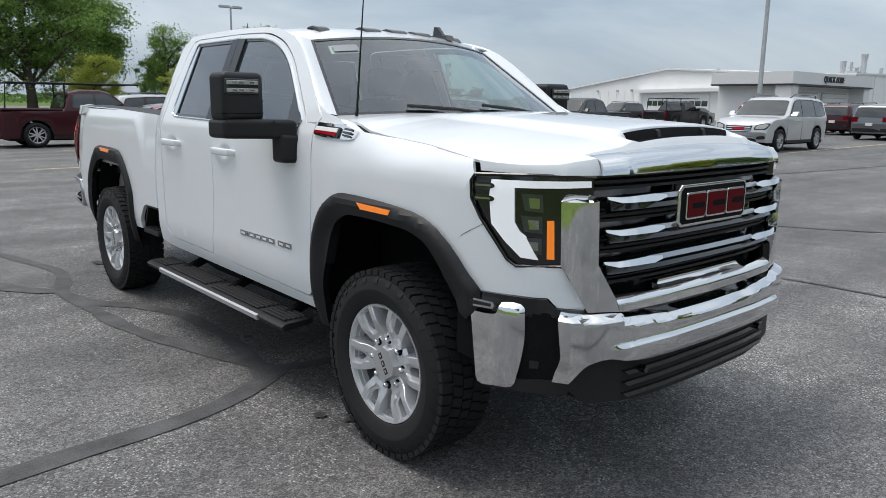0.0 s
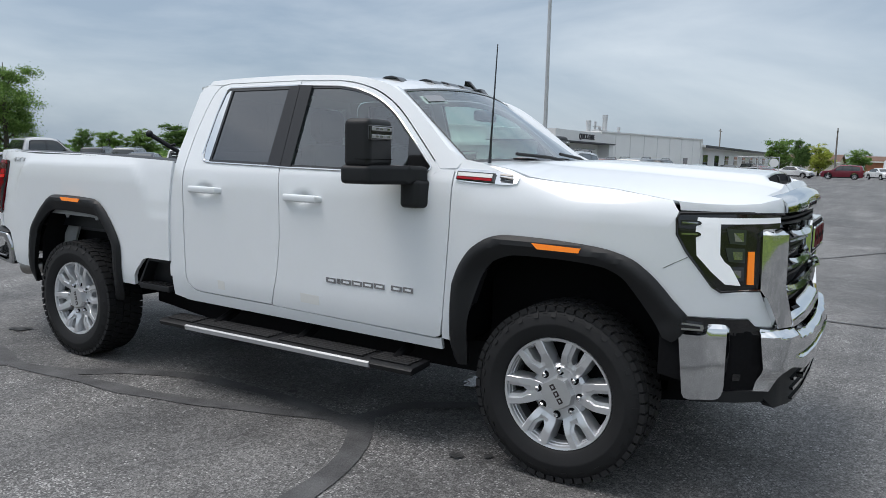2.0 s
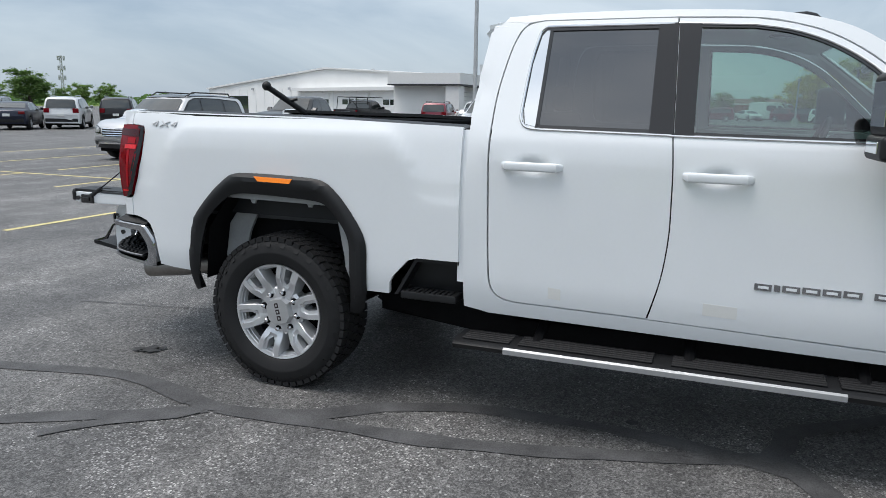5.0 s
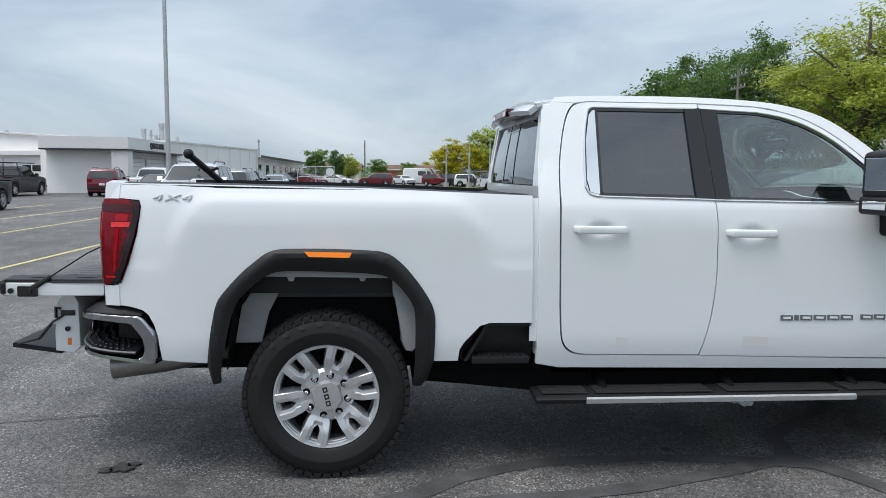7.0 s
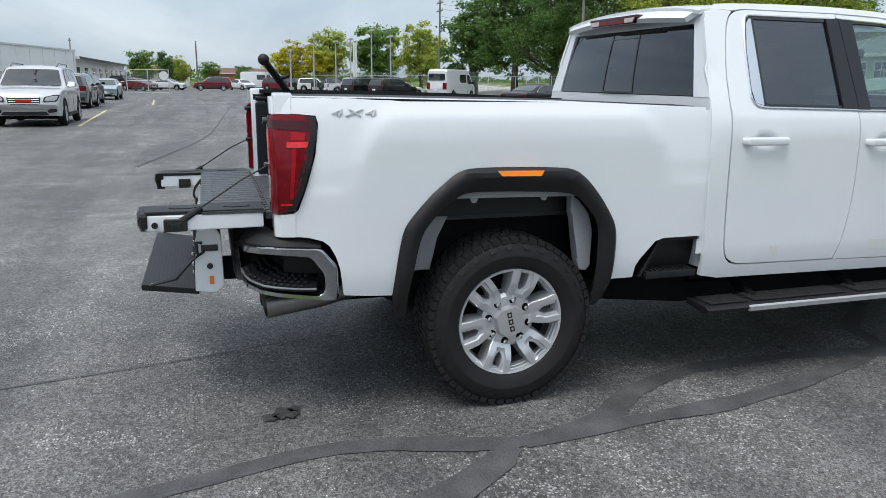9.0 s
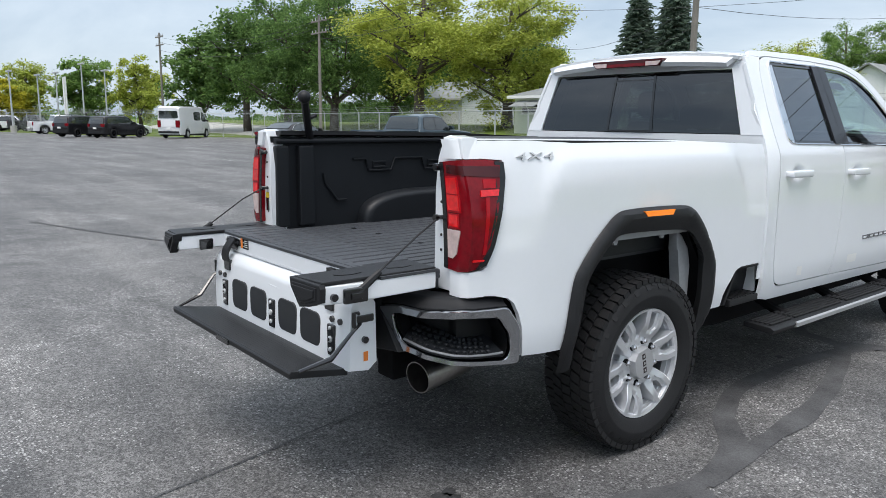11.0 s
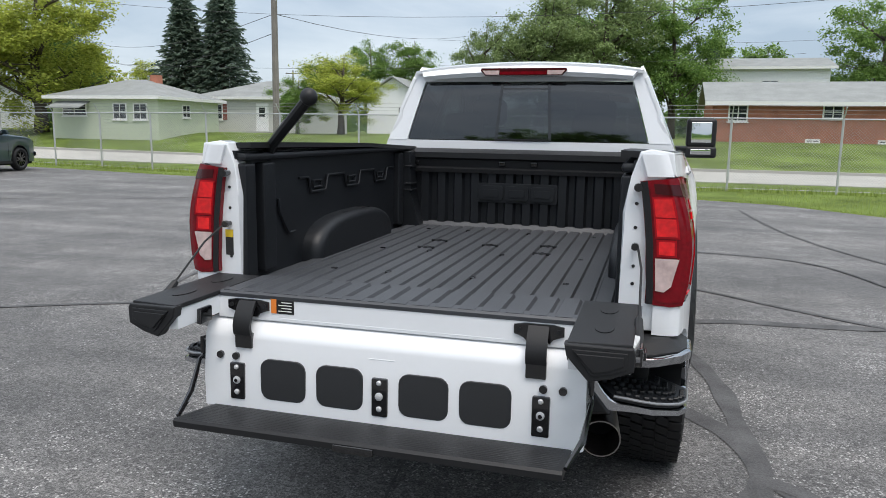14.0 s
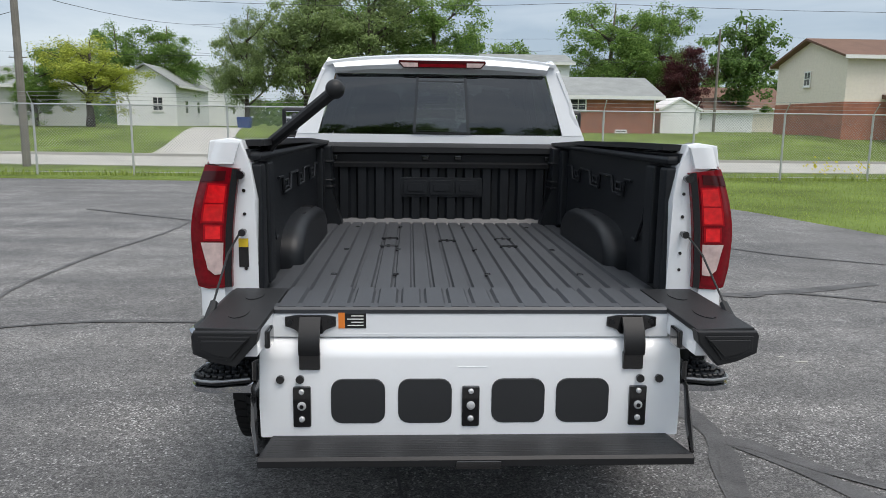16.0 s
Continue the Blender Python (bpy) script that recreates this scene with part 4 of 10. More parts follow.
FAR_TREES = [
    (77.6, 126.7, 6.0, "dark", 1.2, GREEN),
    (86.0, 131.0, 6.2, "green", 1.5, GREEN),
    (92.5, 129.5, 6.6, "green", 1.6, GREEN),
    (91.2, 116.8, 8.0, "dark", 1.75, "broad dark green tree beyond the lot"),
    (105.0, 125.0, 4.4, "dark", 1.4, GREEN),
    (103.5, 118.5, 5.6, "green", 1.3, GREEN),
    (108.0, 116.5, 5.4, "green", 1.4, GREEN),
    (52, 122, 6, "green", 1.2, GREEN),
    (40, 118, 7.5, "dark", 1.2, GREEN),
    (118, 14, 6.5, "green", 1.1, GREEN),
    (124, 9, 5.5, "yellow", 1.2, GREEN),
    (112, 10.5, 6.2, "dark", 0.8, GREEN),
    (136, 4, 5.0, "green", 1.3, GREEN),
    (140, -2, 4.6, "green", 1.3, GREEN),
    (106, -7.6, 7.6, "bright", 1.6, "bright yellow honey locust tree"),
    (108, -12.0, 6.6, "bright", 1.1, "bright yellow honey locust tree"),
]
STREET_TREES = [
    (110, -13, 10.0, "yellow", 1.2, "yellow-green leafy tree beside the lot"),
    (104, -19, 11, "green", 1.2, GREEN),
    (98, -24, 10.5, "yellow", 1.1, GREEN),
    (84, -27, 13.5, "dark", 1.2, GREEN),
    (76, -29, 15.0, "dark", 1.2, GREEN),
    (68, -30, 16, "dark", 1.15, GREEN),
    (60.5, -31, 16.5, "dark", 1.1, GREEN),
    (66, -42, 15, "dark", 1.2, GREEN),
    (49.5, -33, 15.5, "yellow", 1.5, "broad yellow-green tree behind the fence"),
    (43.0, -37.5, 13.0, "yellow", 1.45, "broad yellow-green tree behind the fence"),
    (60, -38, 13, "green", 1.2, GREEN),
    (54, -52, 12.5, "dark", 1.1, GREEN),
    (48, -56, 7.6, "yellow", 1.1, GREEN),
]
YARD_TREES = [
    (36, -72, 9.5, "dark", 1.0, GREEN),
    (29.5, -70, 11.2, "green", 1.1, GREEN),
    (24.5, -70, 11.5, "green", 1.1, GREEN),
    (20.5, -41, 6.2, "yellow", 1.7, "low yellow-green tree in a front yard"),
    (23.6, -40.5, 4.6, "green", 1.3, "low green tree in a front yard"),
    (14.0, -57, 11.0, "pale", 0.85, "pale green tree with loose foliage"),
    (9.0, -58, 14.5, "pale", 1.1, "pale green tree with loose foliage"),
    (3.5, -58, 15.5, "pale", 1.15, "pale green tree with loose foliage"),
    (-2.0, -60, 14.0, "green", 1.1, GREEN),
    (6.2, -64, 14, "green", 1.2, GREEN),
    (-8.0, -84, 12.5, "green", 1.1, GREEN),
    (-12.5, -86, 12.0, "green", 1.0, GREEN),
    (-20.5, -70, 15.0, "green", 1.15, GREEN),
]
BACK_TREES = [
    (-26, -72, 15.0, "green", 1.0, GREEN),
    (-26.5, -64.5, 9.8, "maroon", 1.0, "dark maroon-leaved tree behind the brick house"),
    (-36.5, -74, 14.0, "dark", 0.95, GREEN),
    (-41, -95, 9, "green", 1.1, GREEN),
    (-52, -96, 9, "green", 1.1, GREEN),
    (62, -62, 12, "green", 1.2, GREEN),
    (72, -55, 13, "dark", 1.2, GREEN),
    (-22, 40, 12, "green", 1.1, GREEN),
    (-16, 61, 16.5, "dark", 1.1, GREEN),
    (-24, 59, 15.5, "green", 1.1, GREEN),
    (-32, 62, 16.5, "dark", 1.1, GREEN),
    (4, 63, 16.5, "dark", 1.1, GREEN),
    (-30, 20, 13, "dark", 1.1, GREEN),
    (-34, 2, 13, "green", 1.2, GREEN),
    (-33, -10, 12, "dark", 1.1, GREEN),
]
for k, (x, y, h, leaf, wide, lab) in enumerate(LOT_TREES + FAR_TREES + STREET_TREES + YARD_TREES + BACK_TREES):
    tree(x, y, h, leaf, k, wide, 47 * k, lab)
for k, (x, y, h) in enumerate(((39.6, -50.5, 11.8), (36.3, -51.3, 12.4), (-6.0, -80, 10.5))):
    tree(x, y, h, "spruce", k, 1.3, 60 * k, "dark green spruce tree behind the houses", True)
# far wood that closes the horizon
vs, fs = [], []
rnd = random.Random(4)
for k in range(90000):
    a = rnd.uniform(0, 2 * math.pi)
    d = rnd.uniform(240, 330)
    tall = 1.5 + 1.3 * noise.noise(Vector((a * 14, 0, 0))) + 0.6 * noise.noise(Vector((a * 60, 3, 0)))
    z = rnd.random() ** 0.8 * max(0.5, tall) * 1.9
    x, y = d * math.sin(a), d * math.cos(a)
    s = rnd.uniform(0.22, 0.5)
    if k % 3 == 0:
        # shrubs and low trees behind the houses
        x, y = rnd.uniform(-70, 95), rnd.uniform(-96, -90)
        z = 1.2 + rnd.random() ** 0.8 * (3.4 + 1.8 * noise.noise(Vector((x * 0.13, 7, 0))))
        if k % 2:
            # brush under the street trees
            x, y = rnd.uniform(42, 135), rnd.uniform(-68, -61)
            z = 1.2 + rnd.random() ** 0.9 * (3.2 + 1.6 * noise.noise(Vector((x * 0.17, 2, 0))))
        s *= 0.7
        a = math.pi
    q = len(vs)
    u = Vector((math.cos(a), -math.sin(a), rnd.uniform(-0.4, 0.4))) * s
    w = Vector((rnd.uniform(-0.3, 0.3), rnd.uniform(-0.3, 0.3), 1)) * s * 0.8
    p = Vector((x, y, z))
    vs.extend((p - u, p - w, p + u, p + w))
    fs.append((q, q + 1, q + 2, q + 3))
me = bpy.data.meshes.new("far_wood")
me.from_pydata(vs, [], fs)
me.materials.append(LEAF["dark"])
tagged(new("far_wood", me), "low dark green tree line on the horizon", "trees", kind="stuff")


# ---------------------------------------------------------------- houses
def window_on(parent, axis, at, u0, u1, z0, z1, out, shutters=None, muntin=True):
    """A framed window; axis 'y' faces +/-y, 'x' faces +/-x; out: +1 or -1."""
    def put(name, a, b, za, zb, d0, d1, mat, par):
        bm = bmesh.new()
        lo, hi = min(at + out * d0, at + out * d1), max(at + out * d0, at + out * d1)
        if axis == "y":
            box(bm, a, b, lo, hi, za, zb)
        else:
            box(bm, lo, hi, a, b, za, zb)
        return part(name, bm, mat, par)
    w = put("window", u0, u1, z0, z1, 0.0, 0.03, M["white_trim"], parent)
    t = 0.09
    mid = (u0 + u1) / 2
    put("pane", u0 + t, mid - t / 3, z0 + t, z1 - t, 0.02, 0.036, M["window_dark"], w)
    put("pane", mid + t / 3, u1 - t, z0 + t, z1 - t, 0.02, 0.036, M["window_dark"], w)
    if muntin:
        put("glazing_bar", u0 + t, u1 - t, (z0 + z1) / 2 - 0.025, (z0 + z1) / 2 + 0.025, 0.03, 0.045, M["white_trim"], w)
    put("sill", u0 - 0.06, u1 + 0.06, z0 - 0.07, z0, 0.0, 0.09, M["white_trim"], w)
    if shutters:
        put("shutter", u0 - 0.38, u0 - 0.03, z0, z1, 0.0, 0.04, shutters, parent)
        put("shutter", u1 + 0.03, u1 + 0.38, z0, z1, 0.0, 0.04, shutters, parent)


def house(label, x0, x1, y0, y1, zb, eave, ridge, wall, roof, form="gable_x", over=0.45, brick_to=None):
    h = thing("house", label, "house")
    bm = bmesh.new()
    box(bm, x0, x1, y0, y1, zb - 0.8, eave)
    part("wall", bm, wall, h)
    xm, ym = (x0 + x1) / 2, (y0 + y1) / 2
    bm = bmesh.new()
    a, b, c, d = x0 - over, x1 + over, y0 - over, y1 + over
    t = 0.14
    if form == "gable_x":
        pts = [(c, eave - 0.06), (ym, ridge), (d, eave - 0.06), (d, eave - 0.06 - t), (ym, ridge - t), (c, eave - 0.06 - t)]
        prism(bm, pts, "x", a, b)
        g = bmesh.new()
        prism(g, [(y0, eave), (y1, eave), (ym, ridge - t - 0.05)], "x", x0, x1)
        part("gable", g, wall if not brick_to else M["siding_beige"], h)
    elif form == "gable_y":
        pts = [(a, eave - 0.06), (xm, ridge), (b, eave - 0.06), (b, eave - 0.06 - t), (xm, ridge - t), (a, eave - 0.06 - t)]
        prism(bm, pts, "y", c, d)
        g = bmesh.new()
        prism(g, [(x0, eave), (x1, eave), (xm, ridge - t - 0.05)], "y", y0, y1)
        part("gable", g, wall, h)
    else:
        r = (y1 - y0) / 2 if (x1 - x0) > (y1 - y0) else 0
        A = [bm.verts.new(v) for v in ((a, c, eave), (b, c, eave), (b, d, eave), (a, d, eave))]
        if (x1 - x0) > (y1 - y0):
            B = [bm.verts.new((a + r + over, ym, ridge)), bm.verts.new((b - r - over, ym, ridge))]
            for q in ((A[0], A[1], B[1], B[0]), (A[1], A[2], B[1]), (A[2], A[3], B[0], B[1]), (A[3], A[0], B[0])):
                bm.faces.new(q)
        else:
            B = bm.verts.new((xm, ym, ridge))
            for q in range(4):
                bm.faces.new((A[q], A[(q + 1) % 4], B))
        bm.faces.new(A[::-1])
        g = bmesh.new()
        box(g, a, b, c, d, eave - 0.2, eave)
        part("fascia", g, M["white_trim"], h)
    part("roof", bm, roof, h)
    if form != "hip":
        if form == "gable_x":
            for yy in (c - 0.05, d - 0.02):
                g = bmesh.new()
                box(g, a, b, yy, yy + 0.07, eave - 0.28, eave - 0.06)
                part("fascia", g, M["white_trim"], h)
        else:
            for xx in (a - 0.05, b - 0.02):
                g = bmesh.new()
                box(g, xx, xx + 0.07, c, d, eave - 0.28, eave - 0.06)
                part("fascia", g, M["white_trim"], h)
    return h


def door_on(h, y, u0, u1, z0, z1):
    bm = bmesh.new()
    box(bm, u0 - 0.09, u1 + 0.09, y, y + 0.03, z0, z1 + 0.09)
    d = part("door", bm, M["white_trim"], h)
    bm = bmesh.new()
    box(bm, u0, u1, y + 0.025, y + 0.045, z0, z1)
    part("door_leaf", bm, M["siding_white"], d)
    bm = bmesh.new()
    box(bm, u0 + 0.2, u1 - 0.2, y + 0.04, y + 0.052, z0 + 1.1, z1 - 0.25)
    part("pane", bm, M["window_dark"], d)
    bm = bmesh.new()
    box(bm, u0 - 0.4, u1 + 0.4, y, y + 1.0, z0 - 0.35, z0 - 0.02)
    part("door_step", bm, M["concrete"], h)


h1 = house("pale green bungalow with a hipped grey roof", 30.6, 39.0, -41.5, -34.5, 1.25, 3.55, 4.85, M["siding_green"], M["shingle"], "hip")
window_on(h1, "y", -34.5, 31.4, 32.5, 2.0, 3.1, 1)
window_on(h1, "y", -34.5, 33.0, 34.1, 2.0, 3.1, 1)
window_on(h1, "y", -34.5, 36.2, 38.2, 2.2, 3.1, 1)
window_on(h1, "x", 30.6, -38.0, -37.1, 2.2, 3.1, -1)
g = bmesh.new()
prism(g, [(-34.5, 3.2), (-33.4, 2.75), (-33.4, 2.7), (-34.5, 3.15)], "x", 35.9, 38.6)
part("awning", g, M["shingle"], h1)
g = bmesh.new()
box(g, 33.4, 34.0, -38.9, -38.3, 4.4, 5.2)
part("chimney", g, M["brick"], h1)
h2 = house("grey bungalow with a low grey shingle roof", 24.8, 34.2, -52.0, -44.0, 1.3, 3.95, 5.4, M["siding_grey"], M["shingle"], "hip")
window_on(h2, "y", -44.0, 31.8, 33.0, 2.2, 3.4, 1, M["door_wood"])
door_on(h2, -44.0, 27.9, 28.8, 1.35, 3.4)
window_on(h2, "y", -44.0, 25.6, 26.7, 2.2, 3.4, 1)
h3 = house("small white gabled house with a grey roof", 21.8, 27.3, -74, -63, 1.3, 5.0, 6.9, M["siding_white"], M["shingle"], "gable_y")
window_on(h3, "y", -63.0, 23.0, 24.0, 2.6, 3.9, 1)
window_on(h3, "x", 21.8, -66.5, -65.6, 2.4, 3.7, -1)
window_on(h3, "x", 21.8, -70.5, -69.6, 2.4, 3.7, -1)
h3b = house("small white gabled house with a grey roof", 21.5, 26.5, -92, -80, 1.3, 5.6, 7.9, M["siding_white"], M["shingle"], "gable_y")
window_on(h3b, "x", 21.5, -84.5, -83.6, 2.6, 3.9, -1)
h4 = house("long red brick ranch house with a grey roof", -15.6, -4.0, -48.0, -40.0, 1.15, 3.62, 4.98, M["brick"], M["shingle"], "gable_x")
window_on(h4, "y", -40.0, -11.1, -10.0, 2.6, 3.4, 1)
window_on(h4, "y", -40.0, -6.0, -4.9, 2.4, 3.4, 1)
for u in (-13.4, -9.6):
    window_on(h4, "y", -40.0, u - 0.4, u + 0.4, 1.22, 1.45, 1, None, False)
g = bmesh.new()
tube(g, [(-15.5, -39.93, 1.2), (-15.5, -39.93, 3.5)], 0.05, 6)
part("downpipe", g, M["white_trim"], h4)
shed = house("small white garden shed beside the brick house", -18.9, -16.3, -44, -41, 1.15, 2.9, 3.6, M["siding_white"], M["siding_white"], "gable_y", 0.1)
h5 = house("two-storey pale house with a grey roof behind", -14.5, -4.5, -70, -61.5, 1.3, 7.45, 8.5, M["siding_white"], M["shingle"], "gable_x")
window_on(h5, "y", -61.5, -10.6, -9.2, 5.3, 6.3, 1)
h6 = house("two-storey beige and brick house with a brown roof", -35.0, -26.2, -45.5, -37.0, 1.25, 6.1, 7.5, M["siding_beige"], M["shingle_brown"], "gable_x")
g = bmesh.new()
box(g, -35.04, -26.16, -45.54, -36.96, 0.6, 3.3)
part("brick_storey", g, M["brick"], h6)
window_on(h6, "x", -26.16, -41.8, -41.0, 4.4, 5.4, 1)
window_on(h6, "y", -37.0, -31.8, -30.5, 4.3, 5.7, 1, M["shingle_brown"])
window_on(h6, "y", -36.96, -31.1, -29.3, 1.9, 3.0, 1)
g = bmesh.new()
prism(g, [(-36.96, 3.75), (-35.0, 3.25), (-35.0, 3.1), (-36.96, 3.5)], "x", -34.5, -28.5)
part("porch_roof", g, M["shingle_brown"], h6)
for u in (-34.3, -31.7, -28.8):
    g = bmesh.new()
    box(g, u - 0.12, u + 0.12, -35.4, -35.15, 1.2, 3.2)
    part("porch_post", g, M["brick"], h6)
house("low house with a brown roof far behind", -46, -34, -92, -82, 1.3, 4.2, 6.8, M["siding_beige"], M["shingle_brown"], "gable_x")
house("low house with an orange-brown roof", -37, -28, -78, -72, 1.3, 3.6, 5.0, M["siding_white"], M["shingle_brown"], "hip")
house("pale house half hidden by trees", 60, 70, -55, -47, 1.3, 4.2, 6.2, M["siding_white"], M["shingle"], "gable_x")
house("low brown-roofed buildings beyond the lot", 150, 170, 8, 18, 0, 2.5, 3.9, M["siding_beige"], M["shingle_brown"], "gable_y")
house("low red brick building beyond the lot", 165, 175, -10, 4, 0, 2.8, 3.8, M["brick"], M["shingle_brown"], "gable_y")
# blue bin on the lawn
g = bmesh.new()
prism(g, [(11.55, 1.1), (12.35, 1.1), (12.45, 2.0), (11.45, 2.0)], "y", -46.6, -45.9, 0.04)
tagged(part("recycling_bin", g, M["blue"]), "blue plastic recycling bin on the lawn", "bin")

# ---------------------------------------------------------------- service building
hall = thing("service_building", "long white metal service building with a shallow gable", "building")
P0, P1 = Vector((92, 79, 0)), Vector((66.5, 26.5, 0))
U = (P1 - P0).normalized()
N = Vector((-U.y, U.x, 0))
if N.x < 0:
    N = -N
WIDE = (P1 - P0).length


def hall_pt(s, d, z):
    p = P0 + U * s + N * d
    return (p.x, p.y, z)


bm = bmesh.new()
prof = [(0, 0), (0, 3.55), (WIDE * 0.56, 5.75), (WIDE, 4.35), (WIDE, 0)]
va = [bm.verts.new(hall_pt(s, 0, z)) for s, z in prof]
vb = [bm.verts.new(hall_pt(s, 9, z)) for s, z in prof]
bm.faces.new(va)
bm.faces.new(vb[::-1])
for k in range(5):
    j = (k + 1) % 5
    bm.faces.new((va[k], va[j], vb[j], vb[k]))
part("wall", bm, M["white_wall"], hall)
bm = bmesh.new()
prof = [(-0.4, 3.5), (WIDE * 0.56, 5.78), (WIDE + 0.4, 4.30), (WIDE + 0.4, 4.45), (WIDE * 0.56, 5.98), (-0.4, 3.72)]
va = [bm.verts.new(hall_pt(s, -0.3, z)) for s, z in prof]
vb = [bm.verts.new(hall_pt(s, 9, z)) for s, z in prof]
bm.faces.new(va)
bm.faces.new(vb[::-1])
for k in range(6):
    j = (k + 1) % 6
    bm.faces.new((va[k], va[j], vb[j], vb[k]))
part("roof", bm, M["white_trim"], hall)


def hall_box(name, s0, s1, d0, d1, z0, z1, mat, parent):
    bm = bmesh.new()
    box(bm, 0, 1, 0, 1, z0, z1)
    for v in bm.verts:
        v.co = Vector(hall_pt(s0 if v.co.x < 0.5 else s1, d0 if v.co.y < 0.5 else d1, v.co.z))
    return part(name, bm, mat, parent)


hall_box("roller_door", 7, 12.5, -0.06, 0.02, 0, 2.5, M["window_dark"], hall)
lower = hall_box("canopy_band", 26, WIDE - 2, -0.9, 0.0, 3.1, 3.5, M["white_trim"], hall)
for k, s in enumerate((28, 36, 44)):
    d = hall_box("bay_door", s, s + 5.5, -0.08, 0.02, 0, 2.9, M["white_wall"], hall)
    for q in range(4):
        hall_box("pane", s + 0.3 + 1.3 * q, s + 1.4 + 1.3 * q, -0.1, -0.06, 1.5, 2.1, M["window_dark"], d)
for s in (14, 20, 24):
    hall_box("wall_lamp", s, s + 0.3, -0.3, 0.0, 3.3, 3.6, M["galv"], hall)
for k in range(24):
    hall_box("panel_rib", k * WIDE / 24 + 0.2, k * WIDE / 24 + 0.28, -0.04, 0.0, 0, 3.4, M["white_trim"], hall)
for s, z, h in ((8, 3.9, 0.9), (24, 4.9, 0.7), (38, 5.2, 0.6)):
    hall_box("roof_vent", s, s + 0.3, 3, 3.3, z, z + h, M["galv"], hall)

quick = thing("quick_service_bay", "white entrance block with a dark letter sign", "building")
bm = bmesh.new()
box(bm, 48.5, 62.4, 21.0, 27.0, 3.1, 3.95)
part("fascia", bm, M["white_trim"], quick)
bm = bmesh.new()
box(bm, 49.6, 62.2, 22.2, 27.0, 0, 3.1)
part("wall", bm, M["white_wall"], quick)
for xx in (48.6, 61.2):
    bm = bmesh.new()
    box(bm, xx, xx + 1.1, 21.1, 22.2, 0, 3.1)
    part("pillar", bm, M["white_trim"], quick)
bm = bmesh.new()
box(bm, 48.44, 62.46, 20.94, 27.0, 3.02, 3.13)
part("dark_band", bm, M["sign_dark"], quick)
for x0, x1 in ((50.6, 55.2), (56.0, 60.4)):
    bm = bmesh.new()
    box(bm, x0, x1, 22.12, 22.22, 0, 2.6)
    door = part("roller_door", bm, M["galv"], quick)
    for k in range(8):
        bm = bmesh.new()
        box(bm, x0 + 0.02, x1 - 0.02, 22.09, 22.12, 0.03 + 0.32 * k, 0.31 + 0.32 * k)
        part("slat", bm, M["white_wall"], door)
tx = bpy.data.curves.new("sign_letters", "FONT")
tx.body, tx.size, tx.extrude, tx.align_x, tx.align_y = "QUICK LUBE", 0.62, 0.04, "CENTER", "CENTER"
to = new("sign_letters", tx)
to.data.materials.append(M["sign_dark"])
to.parent = quick
to.matrix_basis = pose(55.1, 20.96, 3.52, 90, 0, 0)

wing = thing("showroom_wing", "long low white building wing with a parapet and a pitched annex", "building")
WA, WB = Vector((63.0, 22.5, 0)), Vector((85.0, 18.2, 0))
WU = (WB - WA).normalized()
WN = Vector((-WU.y, WU.x, 0))


def wing_box(name, s0, s1, d0, d1, z0, z1, mat, parent):
    bm = bmesh.new()
    box(bm, 0, 1, 0, 1, z0, z1)
    for v in bm.verts:
        p = WA + WU * (s0 if v.co.x < 0.5 else s1) + WN * (d0 if v.co.y < 0.5 else d1)
        v.co = Vector((p.x, p.y, v.co.z))
    return part(name, bm, mat, parent)


WL = (WB - WA).length
wing_box("wall", 0, WL, 0, 12, 0, 4.22, M["white_wall"], wing)
wing_box("parapet_cap", -0.15, WL + 0.15, -0.12, 12.1, 4.22, 4.36, M["white_trim"], wing)
wing_box("pilaster", WL - 0.35, WL + 0.1, -0.10, 0.4, 0, 4.22, M["white_trim"], wing)
for k in range(7):
    wing_box("wall_rib", 2.6 + 2.9 * k, 2.68 + 2.9 * k, -0.03, 0.0, 0.1, 4.2, M["white_trim"], wing)
wing_box("side_door", 17.8, 18.8, -0.05, 0.0, 0, 2.1, M["window_dark"], wing)
bm = bmesh.new()
box(bm, 85.3, 142, 18.6, 34, 0, 3.5)
part("annex_wall", bm, M["white_wall"], wing)
bm = bmesh.new()
prism(bm, [(17.7, 3.42), (17.7, 3.66), (26.0, 4.5), (34.2, 3.66), (34.2, 3.42)], "x", 85.0, 142.4)
part("annex_roof", bm, M["white_trim"], wing)
bm = bmesh.new()
box(bm, 85.0, 142.4, 17.62, 17.70, 3.38, 3.68)
part("dark_eave", bm, M["sign_dark"], wing)
for k in range(8):
    bm = bmesh.new()
    box(bm, 88 + 6.6 * k, 90.4 + 6.6 * k, 18.54, 18.62, 0.2, 2.6)
    part("opening", bm, M["window_dark"], wing)
for x, y, r, h, mt in ((72.6, 25.6, 0.31, 6.45, "galv"), (72.0, 27.2, 0.29, 5.85, "galv"), (72.4, 26.6, 0.13, 5.75, "steel_grey"), (72.6, 26.15, 0.17, 5.3, "galv"), (73.0, 24.2, 0.17, 5.15, "galv")):
    bm = bmesh.new()
    tube(bm, [(x, y, 4.2), (x, y, h - 0.5)], r * 0.82, 14)
    for q in range(4):
        tube(bm, [(x, y, h - 0.5 + 0.13 * q), (x, y, h - 0.42 + 0.13 * q)], r, 14)
    tube(bm, [(x, y, h - 0.5), (x, y, h)], r * 0.9, 14)
    part("flue", bm, M[mt] if mt in M else M["galv"], wing)
bm = bmesh.new()
box(bm, 72.0, 73.2, 26.0, 26.8, 4.3, 4.9, 0.03)
